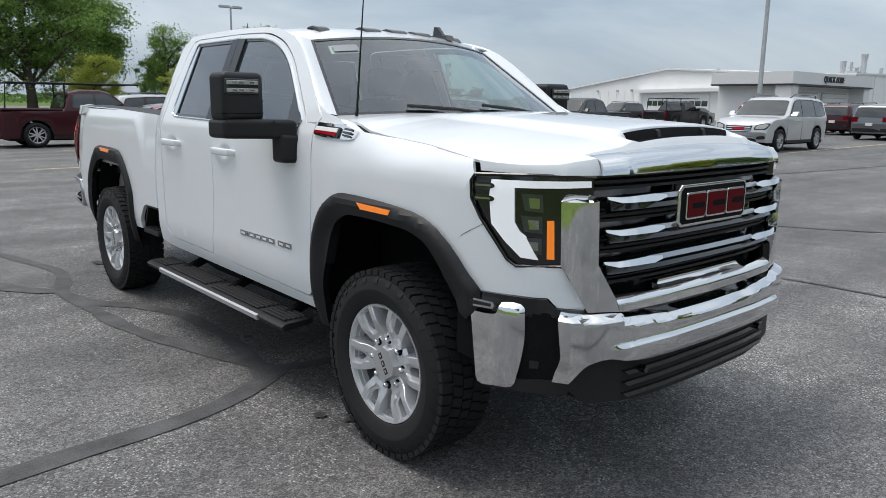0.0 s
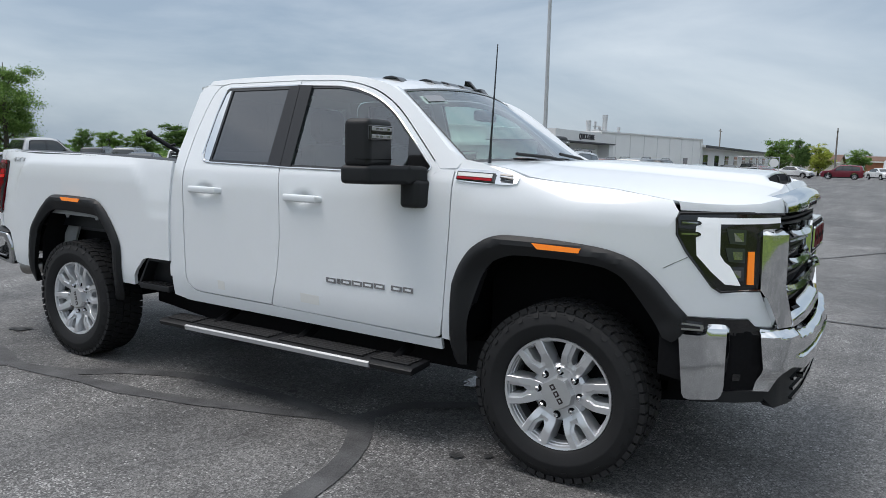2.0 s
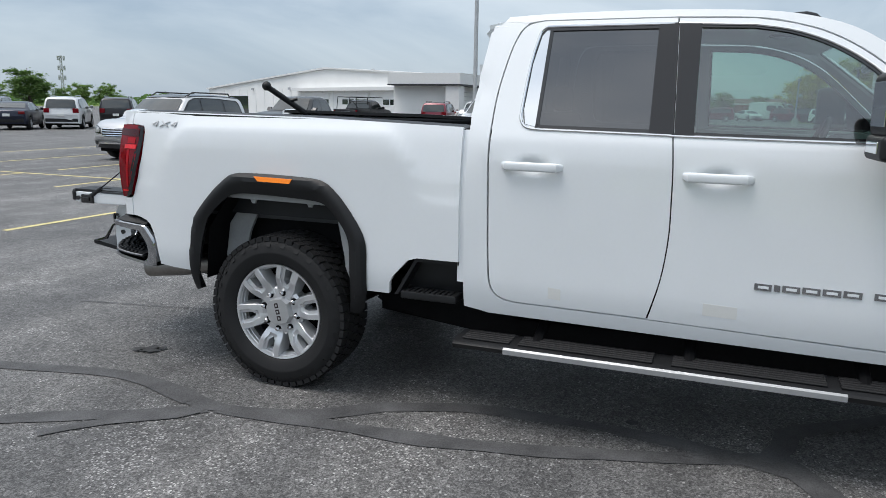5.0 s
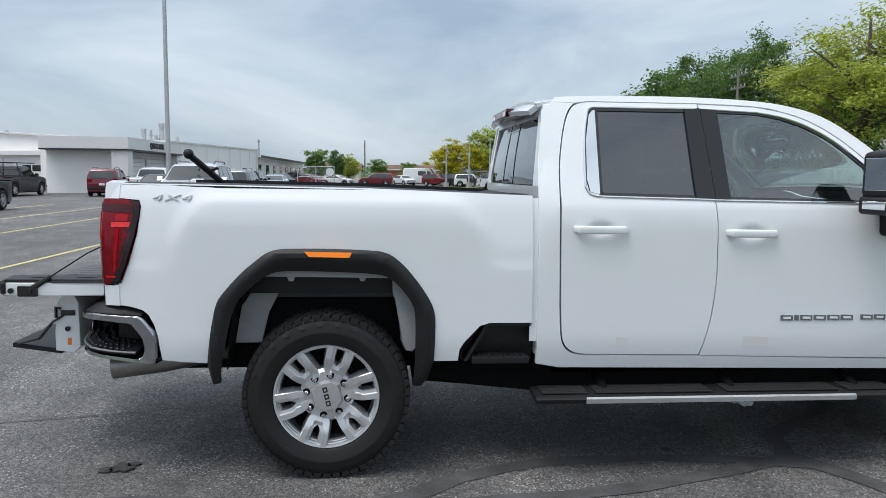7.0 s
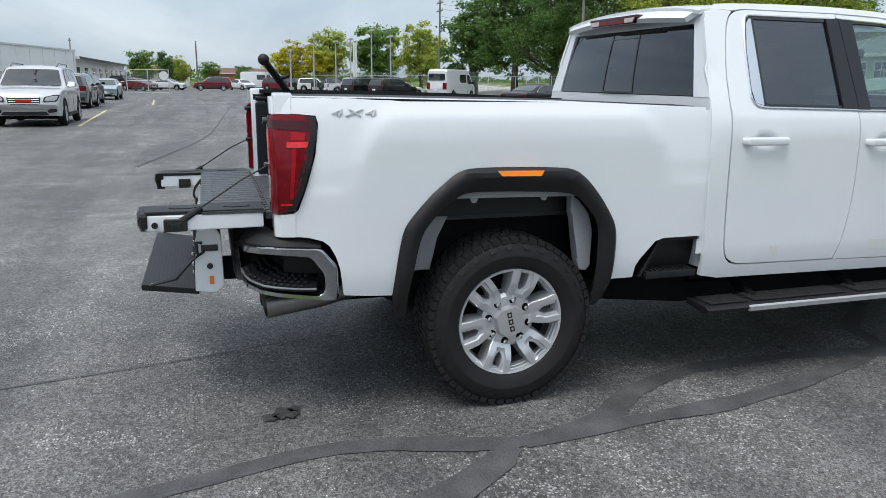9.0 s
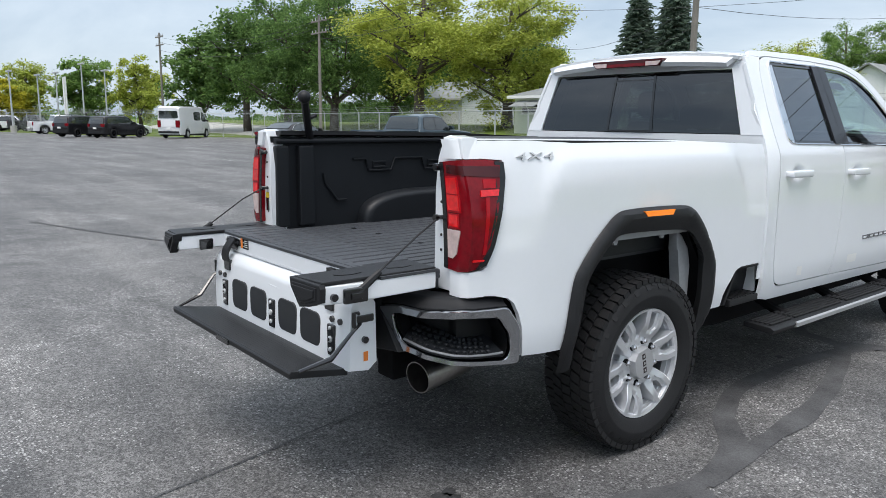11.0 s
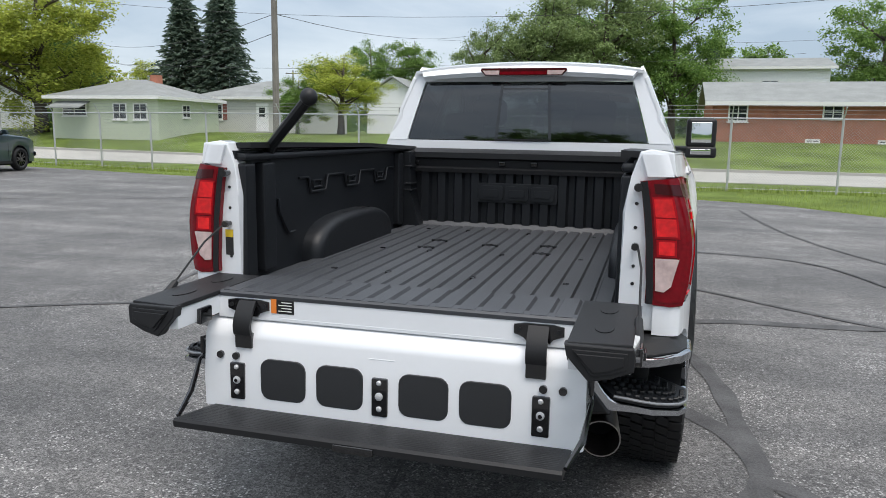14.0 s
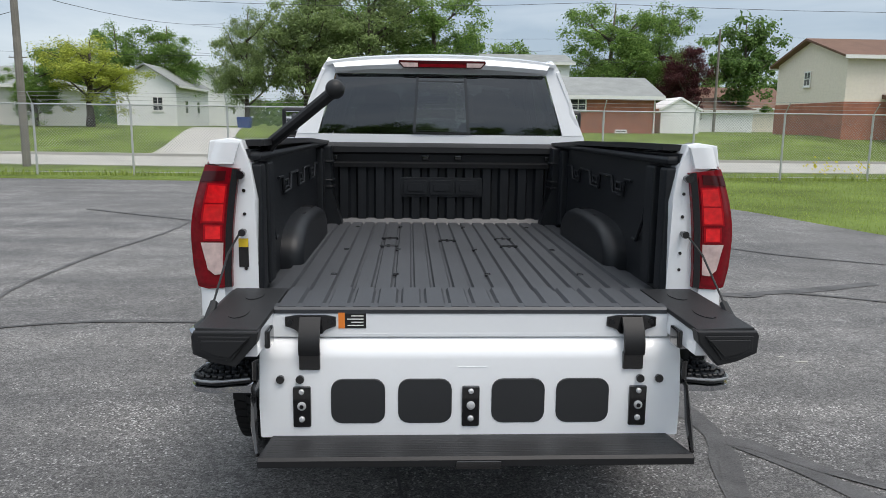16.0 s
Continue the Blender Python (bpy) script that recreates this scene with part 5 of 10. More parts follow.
tube(bm, [(72.2, 25.9, 4.9), (72.2, 25.9, 5.2), (72.5, 26.9, 5.25)], 0.05, 8)
part("roof_unit", bm, M["galv"], wing)

# ---------------------------------------------------------------- parked vehicles
CARS = {}
# length, width, belt height, roof taper, axle positions, tyre radius, outline, side windows
CARS["suv"] = dict(L=4.75, W=1.90, belt=1.08, taper=0.80, ax=(1.40, -1.38), R=0.37,
                top=[(-2.36, 0.42), (-2.38, 0.78), (-2.33, 1.05), (-2.24, 1.35), (-2.10, 1.62), (-1.9, 1.69), (-1.0, 1.74), (0.0, 1.73), (0.45, 1.64), (1.12, 1.13), (1.7, 1.06), (2.12, 0.97), (2.30, 0.84), (2.37, 0.62), (2.33, 0.34)],
                win=[[(-2.0, 1.13), (-1.15, 1.11), (-1.12, 1.60), (-1.80, 1.56)], [(-1.05, 1.11), (-0.12, 1.10), (-0.14, 1.63), (-1.03, 1.62)], [(-0.04, 1.10), (0.92, 1.12), (0.42, 1.55), (0.2, 1.62), (-0.06, 1.63)]], ws=(8, 9), rw=(2, 4))
CARS["sedan"] = dict(L=4.75, W=1.83, belt=0.95, taper=0.76, ax=(1.42, -1.36), R=0.335,
                  top=[(-2.33, 0.40), (-2.37, 0.72), (-2.30, 0.95), (-2.1, 1.04), (-1.65, 1.08), (-0.95, 1.38), (-0.35, 1.45), (0.15, 1.43), (0.45, 1.36), (1.18, 1.01), (1.75, 0.92), (2.15, 0.78), (2.34, 0.60), (2.33, 0.28)],
                  win=[[(-1.38, 1.05), (-0.62, 1.0), (-0.62, 1.35), (-0.92, 1.31)], [(-0.55, 1.0), (0.30, 0.98), (0.18, 1.36), (-0.55, 1.37)], [(0.37, 0.98), (1.0, 1.01), (0.45, 1.30), (0.25, 1.35)]], ws=(8, 9), rw=(4, 5))
CARS["pickup"] = dict(L=5.75, W=1.98, belt=1.20, taper=0.80, ax=(1.75, -1.75), R=0.40,
                   top=[(-2.84, 0.50), (-2.86, 0.80), (-2.84, 1.16), (-0.92, 1.18), (-0.80, 1.55), (-0.70, 1.76), (-0.3, 1.84), (0.35, 1.83), (0.62, 1.76), (1.22, 1.24), (2.0, 1.17), (2.62, 1.08), (2.80, 0.95), (2.84, 0.60), (2.80, 0.40)],
                   win=[[(-0.66, 1.24), (0.05, 1.23), (0.05, 1.70), (-0.56, 1.68)], [(0.13, 1.23), (1.05, 1.24), (0.60, 1.66), (0.42, 1.70), (0.13, 1.70)]], ws=(8, 9), rw=(3, 5))
CARS["van"] = dict(L=5.95, W=2.05, belt=1.30, taper=0.90, ax=(2.0, -1.6), R=0.36,
                top=[(-2.92, 0.38), (-2.95, 0.9), (-2.93, 1.6), (-2.86, 2.35), (-2.70, 2.52), (1.1, 2.54), (1.55, 2.44), (2.25, 1.42), (2.55, 1.22), (2.82, 1.0), (2.95, 0.6), (2.90, 0.30)],
                win=[[(-0.35, 1.45), (0.95, 1.45), (0.95, 2.10), (-0.35, 2.10)], [(1.2, 1.35), (2.1, 1.38), (1.62, 2.05), (1.2, 2.10)]], ws=(6, 7), rw=(2, 3))
bm = bmesh.new()
lathe(bm, [(0.62, 0.10), (0.80, 0.115), (0.96, 0.09), (1.0, 0.0), (0.96, -0.09), (0.80, -0.115), (0.62, -0.10), (0.60, 0.0)], 28, close=True)
CAR_TYRE = bpy.data.meshes.new("tyre")
bm.to_mesh(CAR_TYRE)
bm.free()
CAR_TYRE.materials.append(M["rubber"])
CAR_TYRE.shade_smooth()
bm = bmesh.new()
lathe(bm, [(0.66, -0.105), (0.60, -0.09), (0.58, -0.02)], 28)
for k in range(10):
    a = 2 * math.pi * (k + (0.13 if k % 2 else -0.13)) / 10
    for v in bmesh.ops.create_cube(bm, size=1)["verts"]:
        r = 0.05 if v.co.z < 0 else 0.61
        t = v.co.y * (0.11 if v.co.z < 0 else 0.085)
        v.co = Vector((-0.075 + v.co.x * 0.03, r * math.cos(a) - t * math.sin(a), r * math.sin(a) + t * math.cos(a)))
tube(bm, [(-0.10, 0, 0), (-0.05, 0, 0)], 0.13, 12)
CAR_RIM = bpy.data.meshes.new("rim")
bm.to_mesh(CAR_RIM)
bm.free()
CAR_RIM.materials.append(M["alloy"])
bm = bmesh.new()
tube(bm, [(-0.03, 0, 0), (0.05, 0, 0)], 0.58, 24)
CAR_DRUM = bpy.data.meshes.new("drum")
bm.to_mesh(CAR_DRUM)
bm.free()
CAR_DRUM.materials.append(M["under"])
PAINTS = {}


def car_paint(name, c, metal=0.3):
    if name not in PAINTS:
        PAINTS[name] = material("car_paint_" + name, c, 0.32, metal, vary=0.03, coat=0.45 if max(c) < 0.06 else 1.0, spec=0.3 if max(c) < 0.06 else 0.5)
    return PAINTS[name]


def car(kind, x, y, az, paint, label, category="car", rack=False, lift=0.0, dark_rims=False, cap=False, size=1.0, badge=False, dark_roof=False):
    S = CARS[kind]
    c = thing("parked_" + kind, label, category, pose(x, y, lift, 0, 0, -az) @ Matrix.Scale(size, 4), "vehicles parked on the lot")
    W, R, (af, ar) = S["W"] / 2, S["R"], S["ax"]
    belt, L2 = S["belt"], S["L"] / 2
    keys = [p for p in S["top"] if p[1] > 0.6]
    line = sorted(set(keys[:1] + [q for q in smooth_line(keys, 4) if keys[0][0] < q[0] < keys[-1][0]] + keys[-1:]))
    if kind == "pickup":
        line = keys
    roof_max = max(p[1] for p in line)
    cab_to = -0.95 if kind == "pickup" else -9.0

    def ztop(yy):
        return lerp(yy, line)

    def plan(yy):
        return W * (1 - 0.09 * min(1.0, abs(yy) / L2) ** 6)

    def wide(yy, zz):
        k = plan(yy)
        if zz > belt and yy > cab_to:
            k *= 0.985 - (0.985 - S["taper"]) * ((zz - belt) / (roof_max - belt)) ** 1.05
        return k

    def zlow(yy):
        z = 0.30
        for ay in (af, ar):
            d = abs(yy - ay)
            if d < R + 0.065:
                z = max(z, R + math.sqrt((R + 0.065) ** 2 - d * d))
        return z

    def section(yy, shrink):
        zt, zb, k = ztop(yy), zlow(yy), plan(yy)
        c = sm((zt - belt - 0.02) / 0.14) if yy > cab_to else 0.0
        sh = min(belt, zt) - 0.05
        low = [(0.955, zb), (0.99, zb + (sh - zb) * 0.30), (1.0, zb + (sh - zb) * 0.62), (1.0, sh)]
        hood = [(0.985, zt - 0.035), (0.945, zt - 0.006), (0.80, zt + 0.004), (0.45, zt + 0.014), (0.0, zt + 0.020)]
        e = wide(yy, zt) / k
        cab = [(0.985, belt), (0.985 + (e - 0.985) * 0.5, belt + (zt - belt) * 0.5), (e, zt - 0.07), (e * 0.86, zt - 0.006), (0.0, zt + 0.012)]
        pts = low + [(h[0] + (q[0] - h[0]) * c, h[1] + (q[1] - h[1]) * c) for h, q in zip(hood, cab)]
        mz = (zt + zb) / 2
        return [(a * k * (1 - 0.05 * shrink), mz + (z - mz) * (1 - 0.10 * shrink)) for a, z in pts]

    lo_y, hi_y = min(p[0] for p in S["top"]), max(p[0] for p in S["top"])
    stations = {lo_y, hi_y, lo_y + 0.02, hi_y - 0.02, lo_y + 0.07, hi_y - 0.07}
    stations |= {lo_y + (hi_y - lo_y) * q / 46 for q in range(1, 46)} | {p[0] for p in line if lo_y < p[0] < hi_y}
    for ay in (af, ar):
        stations |= {ay + (R + 0.064) * math.cos(math.pi * q / 18) for q in range(19)}
    if kind == "pickup":
        stations |= {-0.951, -0.949}
    bm = bmesh.new()
    rows = []
    for yy in sorted(stations):
        edge = min(yy - lo_y, hi_y - yy)
        half_row = section(yy, 1.0 - sm(edge / 0.07))
        rows.append([bm.verts.new((-x_, yy, z_)) for x_, z_ in half_row] + [bm.verts.new((x_, yy, z_)) for x_, z_ in reversed(half_row[:-1])])
    for A, B_ in zip(rows, rows[1:]):
        for q in range(len(A) - 1):
            bm.faces.new((A[q], A[q + 1], B_[q + 1], B_[q]))
    bm.faces.new(rows[0])
    bm.faces.new(rows[-1][::-1])
    part("body", bm, paint, c, sharp=48)
    # wheel arch lips
    for ay in (af, ar):
        for sg in (-1, 1):
            bm = bmesh.new()
            arc = [ay + (R + 0.062) * math.cos(math.pi * q / 16) for q in range(17)]
            tube(bm, [(sg * plan(yy) * 0.962, yy, zlow(yy) + 0.004) for yy in arc], 0.014, 6)
            part("arch_lip", bm, M["plastic"], c)
    # side glass in a black surround
    def flank(sg, off):
        def f(yy, zz):
            pts = sorted((z_, x_) for x_, z_ in section(yy, 0.0)[2:-2])
            return (sg * (lerp(zz, pts) + off), yy, zz)
        return f

    for sg in (-1, 1):
        groups = [S["win"]] if kind not in ("van",) else [[w] for w in S["win"]]
        for grp in groups:
            low_edge = [p for w in grp for p in w if p[1] < (belt + roof_max) / 2]
            high_edge = [p for w in grp for p in w if p[1] >= (belt + roof_max) / 2]
            lo0, lo1 = min(low_edge), max(low_edge)
            hi_line = sorted(high_edge, reverse=True)
            dlo = [(lo0[0] - 0.045, lo0[1] - 0.022), (lo1[0] + 0.06, lo1[1] - 0.022)] + [(p[0] + 0.03 * (1 if k == 0 else 0), p[1] + 0.024) for k, p in enumerate(hi_line)]
            dlo[-1] = (dlo[-1][0] - 0.035, dlo[-1][1])
            dlo = cut_corners(dlo, 2, 0.12)
            trim = part("window_surround", sheet(bmesh.new(), dlo, flank(sg, 0.005), 0.16, 0.10, 0), M["gloss"], c)
            if kind in ("sedan", "suv"):
                bm = bmesh.new()
                ring_pts = [flank(sg, 0.010)(*p) for p in dlo]
                tube(bm, ring_pts + ring_pts[:1], 0.009, 5, False)
                part("window_bead", bm, M["chrome"] if kind == "sedan" else M["gloss"], trim)
        for wn_ in S["win"]:
            part("side_window", sheet(bmesh.new(), cut_corners(wn_, 2, 0.10), flank(sg, 0.012), 0.16, 0.10, 0), M["car_glass"], c)
        for yy in {round((a[1][0] + b[0][0]) / 2, 3) for a, b in zip(S["win"], S["win"][1:])} | {S["win"][-1][1][0] + 0.05}:
            bm = bmesh.new()
            tube(bm, [flank(sg, -0.001)(yy, 0.34 + (belt - 0.36) * q / 6) for q in range(7)], 0.004, 4)
            part("door_seam", bm, M["under"], c)
    for nm, (a, b) in (("windscreen", S["ws"]), ("rear_window", S["rw"])):
        pa, pb = Vector(S["top"][a]), Vector(S["top"][b])
        d = (pb - pa)
        n = Vector((d.y, -d.x)).normalized()
        if nm == "rear_window":
            n = -n if n.x > 0 else n
            pa, pb = (pa, pb)
            t0, t1 = (0.12, 0.9) if kind != "suv" else (0.10, 0.92)
        else:
            n = n if n.x > 0 else -n
            t0, t1 = 0.06, 0.97
        if kind == "van" and nm == "rear_window":
            t0, t1 = 0.0, 0.75
        bm = bmesh.new()
        run = [pa] + [Vector(q) for q in line if pa.x + 0.01 < q[0] < pb.x - 0.01] + [pb]
        along = [((q - pa).dot(d) / d.length_squared, q) for q in run]

        def put(u, v, along=along, n=n):
            p = Vector((lerp(v, [(k, q.x) for k, q in along]), lerp(v, [(k, q.y) for k, q in along]))) + n * (0.012 + 0.012 * (1 - u * u))
            return (u * (wide(p.x, p.y) - 0.10), p.x, p.y)
        sheet(bm, cut_corners([(-1, t0), (1, t0), (1, t1), (-1, t1)], 2, 0.06), put, 0.2, 0.2, 0)
        part(nm, bm, M["car_glass"], c)
    if dark_roof:
        y0, y1 = S["top"][S["rw"][1]][0] + 0.05, S["top"][S["ws"][0]][0] - 0.03
        part("roof_panel", sheet(bmesh.new(), cut_corners([(-1, y0), (1, y0), (1, y1), (-1, y1)], 2, 0.05), lambda u, yy: (u * wide(yy, ztop(yy)) * 0.95, yy, ztop(yy) + 0.022 - 0.045 * abs(u) ** 6), 0.1, 0.15, 0.006), M["gloss"], c, "black roof panel")
    F, B = S["L"] / 2, -S["L"] / 2
    hz = 0.80 if kind != "sedan" else 0.66
    if kind == "pickup":
        hz = 0.92
    if kind == "van":
        hz = 0.95
    front_keys = [(0.25, hi_y - 0.02), (0.34, hi_y - 0.005)] + sorted((z_, y_) for y_, z_ in line[-14:] if z_ < belt and y_ > F - 0.9)

    def nose(off):
        return lambda a, z_: (a, lerp(z_, front_keys) + off, z_)

    for sg in (-1, 1):
        lamp = [(0.50, hz - 0.10), (0.86, hz - 0.09), (0.95, hz + 0.10), (0.80, hz + 0.11), (0.54, hz + 0.045)]
        shell_ = part("headlamp", sheet(bmesh.new(), cut_corners([(sg * a * W, z_) for a, z_ in lamp], 2, 0.11), nose(0.006), 0.06, 0.05, 0), M["gloss"], c)
        part("reflector", sheet(bmesh.new(), cut_corners([(sg * (0.72 + (a - 0.72) * 0.8) * W, hz + (z_ - hz) * 0.72) for a, z_ in lamp], 2, 0.2), nose(0.010), 0.06, 0.05, 0), M["clear"], shell_)
        part("fog_recess", sheet(bmesh.new(), cut_corners([(sg * a * W, z_) for a, z_ in ((0.60, 0.40), (0.86, 0.42), (0.84, 0.52), (0.62, 0.50))], 2, 0.2), nose(0.006), 0.08, 0.05, 0), M["plastic"], c)
        bm = bmesh.new()
        bz = {"suv": 1.0, "sedan": 0.88, "pickup": 0.98, "van": 1.15}[kind]
        bh = {"suv": 0.12, "sedan": 0.07, "pickup": 0.17, "van": 0.28}[kind]
        lw = 0.60 if kind != "pickup" else 0.79
        box(bm, min(sg * W * lw, sg * W * 0.90), max(sg * W * lw, sg * W * 0.90), B - 0.012, B + 0.16, bz - bh, bz + bh, 0.02)
        part("tail_lamp", bm, M["red_lens"], c)
        bm = bmesh.new()
        mz = S["belt"] + 0.04
        my = S["win"][-1][1][0] - 0.10
        box(bm, min(sg * (W + 0.02), sg * (W + 0.20)), max(sg * (W + 0.02), sg * (W + 0.20)), my - 0.06, my + 0.08, mz, mz + 0.15, 0.03)
        box(bm, min(sg * (W - 0.1), sg * (W + 0.06)), max(sg * (W - 0.1), sg * (W + 0.06)), my, my + 0.05, mz + 0.02, mz + 0.06)
        part("side_mirror", bm, paint if kind != "van" else M["plastic"], c)
        bm = bmesh.new()
        prism(bm, [(ar + R + 0.08, 0.27), (af - R - 0.08, 0.27), (af - R - 0.08, 0.36), (ar + R + 0.08, 0.36)], "x", sg * (W - 0.06), sg * (W - 0.012))
        part("sill", bm, M["plastic"], c)
        for yy in [w[0][0] + 0.14 for w in S["win"][-2:]]:
            bm = bmesh.new()
            hh = S["belt"] - 0.10
            box(bm, min(sg * (W - 0.02), sg * (W + 0.025)), max(sg * (W - 0.02), sg * (W + 0.025)), yy, yy + 0.20, hh - 0.02, hh + 0.015, 0.008)
            part("door_handle", bm, paint, c)
    gw = 0.46 if kind != "sedan" else 0.44
    gr_out = [(-gw * W, hz + 0.05), (gw * W, hz + 0.05), ((gw - 0.05) * W, hz - 0.17), (-(gw - 0.05) * W, hz - 0.17)]
    gr = part("grille", sheet(bmesh.new(), cut_corners(gr_out, 2, 0.10), nose(0.008), 0.10, 0.06, 0), M["plastic"], c)
    for k in range(4):
        zz = hz - 0.15 + 0.058 * k
        part("grille_bar", sheet(bmesh.new(), [(-(gw - 0.05) * W, zz), ((gw - 0.05) * W, zz), ((gw - 0.05) * W, zz + 0.022), (-(gw - 0.05) * W, zz + 0.022)], nose(0.020), 0.10, 0.06, 0.01), M["chrome"], gr)
    if badge:
        part("badge", sheet(bmesh.new(), [(-0.20, hz - 0.10), (0.20, hz - 0.10), (0.20, hz - 0.02), (-0.20, hz - 0.02)], nose(0.028), 0.10, 0.06, 0.008), M["red_mid"], gr)
    part("air_intake", sheet(bmesh.new(), cut_corners([(-0.66 * W, 0.33), (0.66 * W, 0.33), (0.56 * W, 0.44), (-0.56 * W, 0.44)], 2, 0.12), nose(0.006), 0.10, 0.05, 0), M["plastic"], c)
    part("chin_strip", sheet(bmesh.new(), [(-0.54 * W, 0.452), (0.54 * W, 0.452), (0.54 * W, 0.475), (-0.54 * W, 0.475)], nose(0.010), 0.10, 0.05, 0.006), M["chrome"], c)
    if kind == "pickup":
        part("front_bumper", sheet(bmesh.new(), cut_corners([(-0.96 * W, 0.46), (0.96 * W, 0.46), (0.96 * W, 0.66), (-0.96 * W, 0.66)], 2, 0.15), nose(0.05), 0.10, 0.05, 0.05), M["chrome"] if not dark_rims else M["plastic"], c)
    bm = bmesh.new()
    box(bm, -W * 0.84, W * 0.84, B - 0.03 if kind != "pickup" else B - 0.10, B + 0.14, 0.40, 0.58 if kind != "pickup" else 0.62, 0.03)
    part("rear_bumper", bm, M["plastic"] if kind != "pickup" else M["chrome"], c)
    bm = bmesh.new()
    pz = 0.70 if kind != "pickup" else 0.52
    box(bm, -0.16, 0.16, B - (0.035 if kind != "pickup" else 0.115), B + 0.05, pz, pz + 0.14)
    part("number_plate", bm, M["sticker"], c)
    bm = bmesh.new()
    box(bm, -W + 0.10, W - 0.10, B + 0.3, F - 0.3, 0.22, 0.62)
    part("underbody", bm, M["under"], c)
    if kind == "pickup" and not cap:
        # flat black plate painted in for the shade inside an open bed
        bm = bmesh.new()
        box(bm, -W + 0.12, W - 0.12, B + 0.10, -1.0, 1.165, 1.190)
        part("bed_opening", bm, M["under"], c)
        bm = bmesh.new()
        for sg in (-1, 1):
            box(bm, min(sg * (W - 0.13), sg * (W - 0.02)), max(sg * (W - 0.13), sg * (W - 0.02)), B + 0.04, -0.95, 1.17, 1.215, 0.015)
        box(bm, -W + 0.06, W - 0.06, B + 0.02, B + 0.10, 1.15, 1.215, 0.015)
        part("bed_rail", bm, paint, c)
    if kind == "suv":
        for sg in (-1, 1):
            bm = bmesh.new()
            tube(bm, [(sg * 0.62, -1.7, 1.70), (sg * 0.64, -1.6, 1.79), (sg * 0.64, 0.0, 1.81), (sg * 0.62, 0.3, 1.70)], 0.022, 6)
            part("roof_rail", bm, M["gloss"], c)
    if rack:
        bm = bmesh.new()
        for sg in (-1, 1):
            tube(bm, [(sg * 0.75, -2.6, 1.2), (sg * 0.70, -2.5, 2.02), (sg * 0.66, 1.6, 2.02)], 0.03, 6)
            tube(bm, [(sg * 0.70, -0.8, 1.2), (sg * 0.70, -0.8, 2.02)], 0.03, 6)
        for yy in (-2.4, -1.2, 0, 1.2):
            tube(bm, [(-0.7, yy, 2.02), (0.7, yy, 2.02)], 0.022, 6)
        part("ladder_rack", bm, M["plastic"], c)
    # rounded plan of nose, tail and windscreen
    for ob in c.children_recursive:
        if ob.type != "MESH":
            continue
        for v in ob.data.vertices:
            px, py, pz = v.co
            a = min(1.1, abs(px) / W)
            shift = 0.30 * sm((py - af - R) / (F - af - R)) * a ** 2.6 * (1.0 if kind != "van" else 0.6)
            shift -= 0.16 * sm((ar - R - py) / (ar - R - B)) * a ** 3
            if py > -0.2:
                shift += 0.13 * sm((pz - belt + 0.05) / 0.25) * sm((py + 0.2) / 0.6) * a ** 2
            v.co.y = py - shift
    for yy in (af, ar):
        for sg in (-1, 1):
            w = new("wheel")
            w.parent = c
            w.matrix_basis = pose(sg * (W - 0.115), yy, R, 20, 0, 0 if sg < 0 else 180) @ Matrix.Diagonal((1, R, R, 1))
            for nm, me in (("tyre", CAR_TYRE), ("rim", CAR_RIM), ("drum", CAR_DRUM)):
                o = new(nm, me)
                o.parent = w
                if nm == "rim" and dark_rims:
                    o.material_slots[0].link = "OBJECT"
                    o.material_slots[0].material = M["gloss"]
    return c


P = {
    "maroon": car_paint("maroon", (0.055, 0.010, 0.014)), "red": car_paint("red", (0.20, 0.006, 0.014)), "silver": car_paint("silver", (0.60, 0.60, 0.61), 0.35), "grey": car_paint("grey", (0.16, 0.165, 0.17), 0.5),
    "white": car_paint("white", (0.74, 0.75, 0.76), 0.0), "black": car_paint("black", (0.010, 0.010, 0.012), 0.1), "navy": car_paint("navy", (0.008, 0.012, 0.030)), "ice": car_paint("ice", (0.36, 0.47, 0.50), 0.4),
    "teal": car_paint("teal", (0.034, 0.060, 0.080)), "dark": car_paint("charcoal", (0.045, 0.047, 0.05)), "crimson": car_paint("crimson", (0.175, 0.004, 0.020)),
}
car("pickup", 4.45, 24.6, 90, P["maroon"], "dark maroon pickup truck parked on the lot", "pickup truck", rack=True)
car("suv", 9.0, 29.5, 95, P["silver"], "silver SUV parked behind the maroon pickup")
car("pickup", 15.0, 32.15, 100, P["silver"], "lifted silver pickup truck with black bumper and wheels", "pickup truck", cap=True, lift=0.10, size=1.05, dark_rims=True)
car("sedan", 5.15, 17.75, 92, P["crimson"], "deep crimson sedan parked in a bay")
car("suv", 12.9, 16.6, 270, P["silver"], "light grey SUV with a dark roof facing the lot", dark_roof=True)
car("sedan", 24.6, 37.4, 52, P["navy"], "dark blue sedan parked in a row")
car("suv", 27.2, 36.6, 52, P["white"], "white SUV parked in a row")
car("suv", 30.0, 35.6, 52, P["black"], "black SUV parked in a row")
car("suv", 29.8, 49.5, 52, P["dark"], "charcoal SUV parked in a row")
car("suv", 29.2, 45.0, 52, P["grey"], "grey SUV parked in a row")
car("suv", 15.5, 42.5, 90, P["black"], "black SUV parked in a row")
car("suv", 24.4, 10.55, 269, P["silver"], "silver SUV with a chrome grille facing the lot", size=1.10, badge=True)
car("suv", 38.9, 11.6, 90, P["grey"], "grey SUV parked tail to tail")
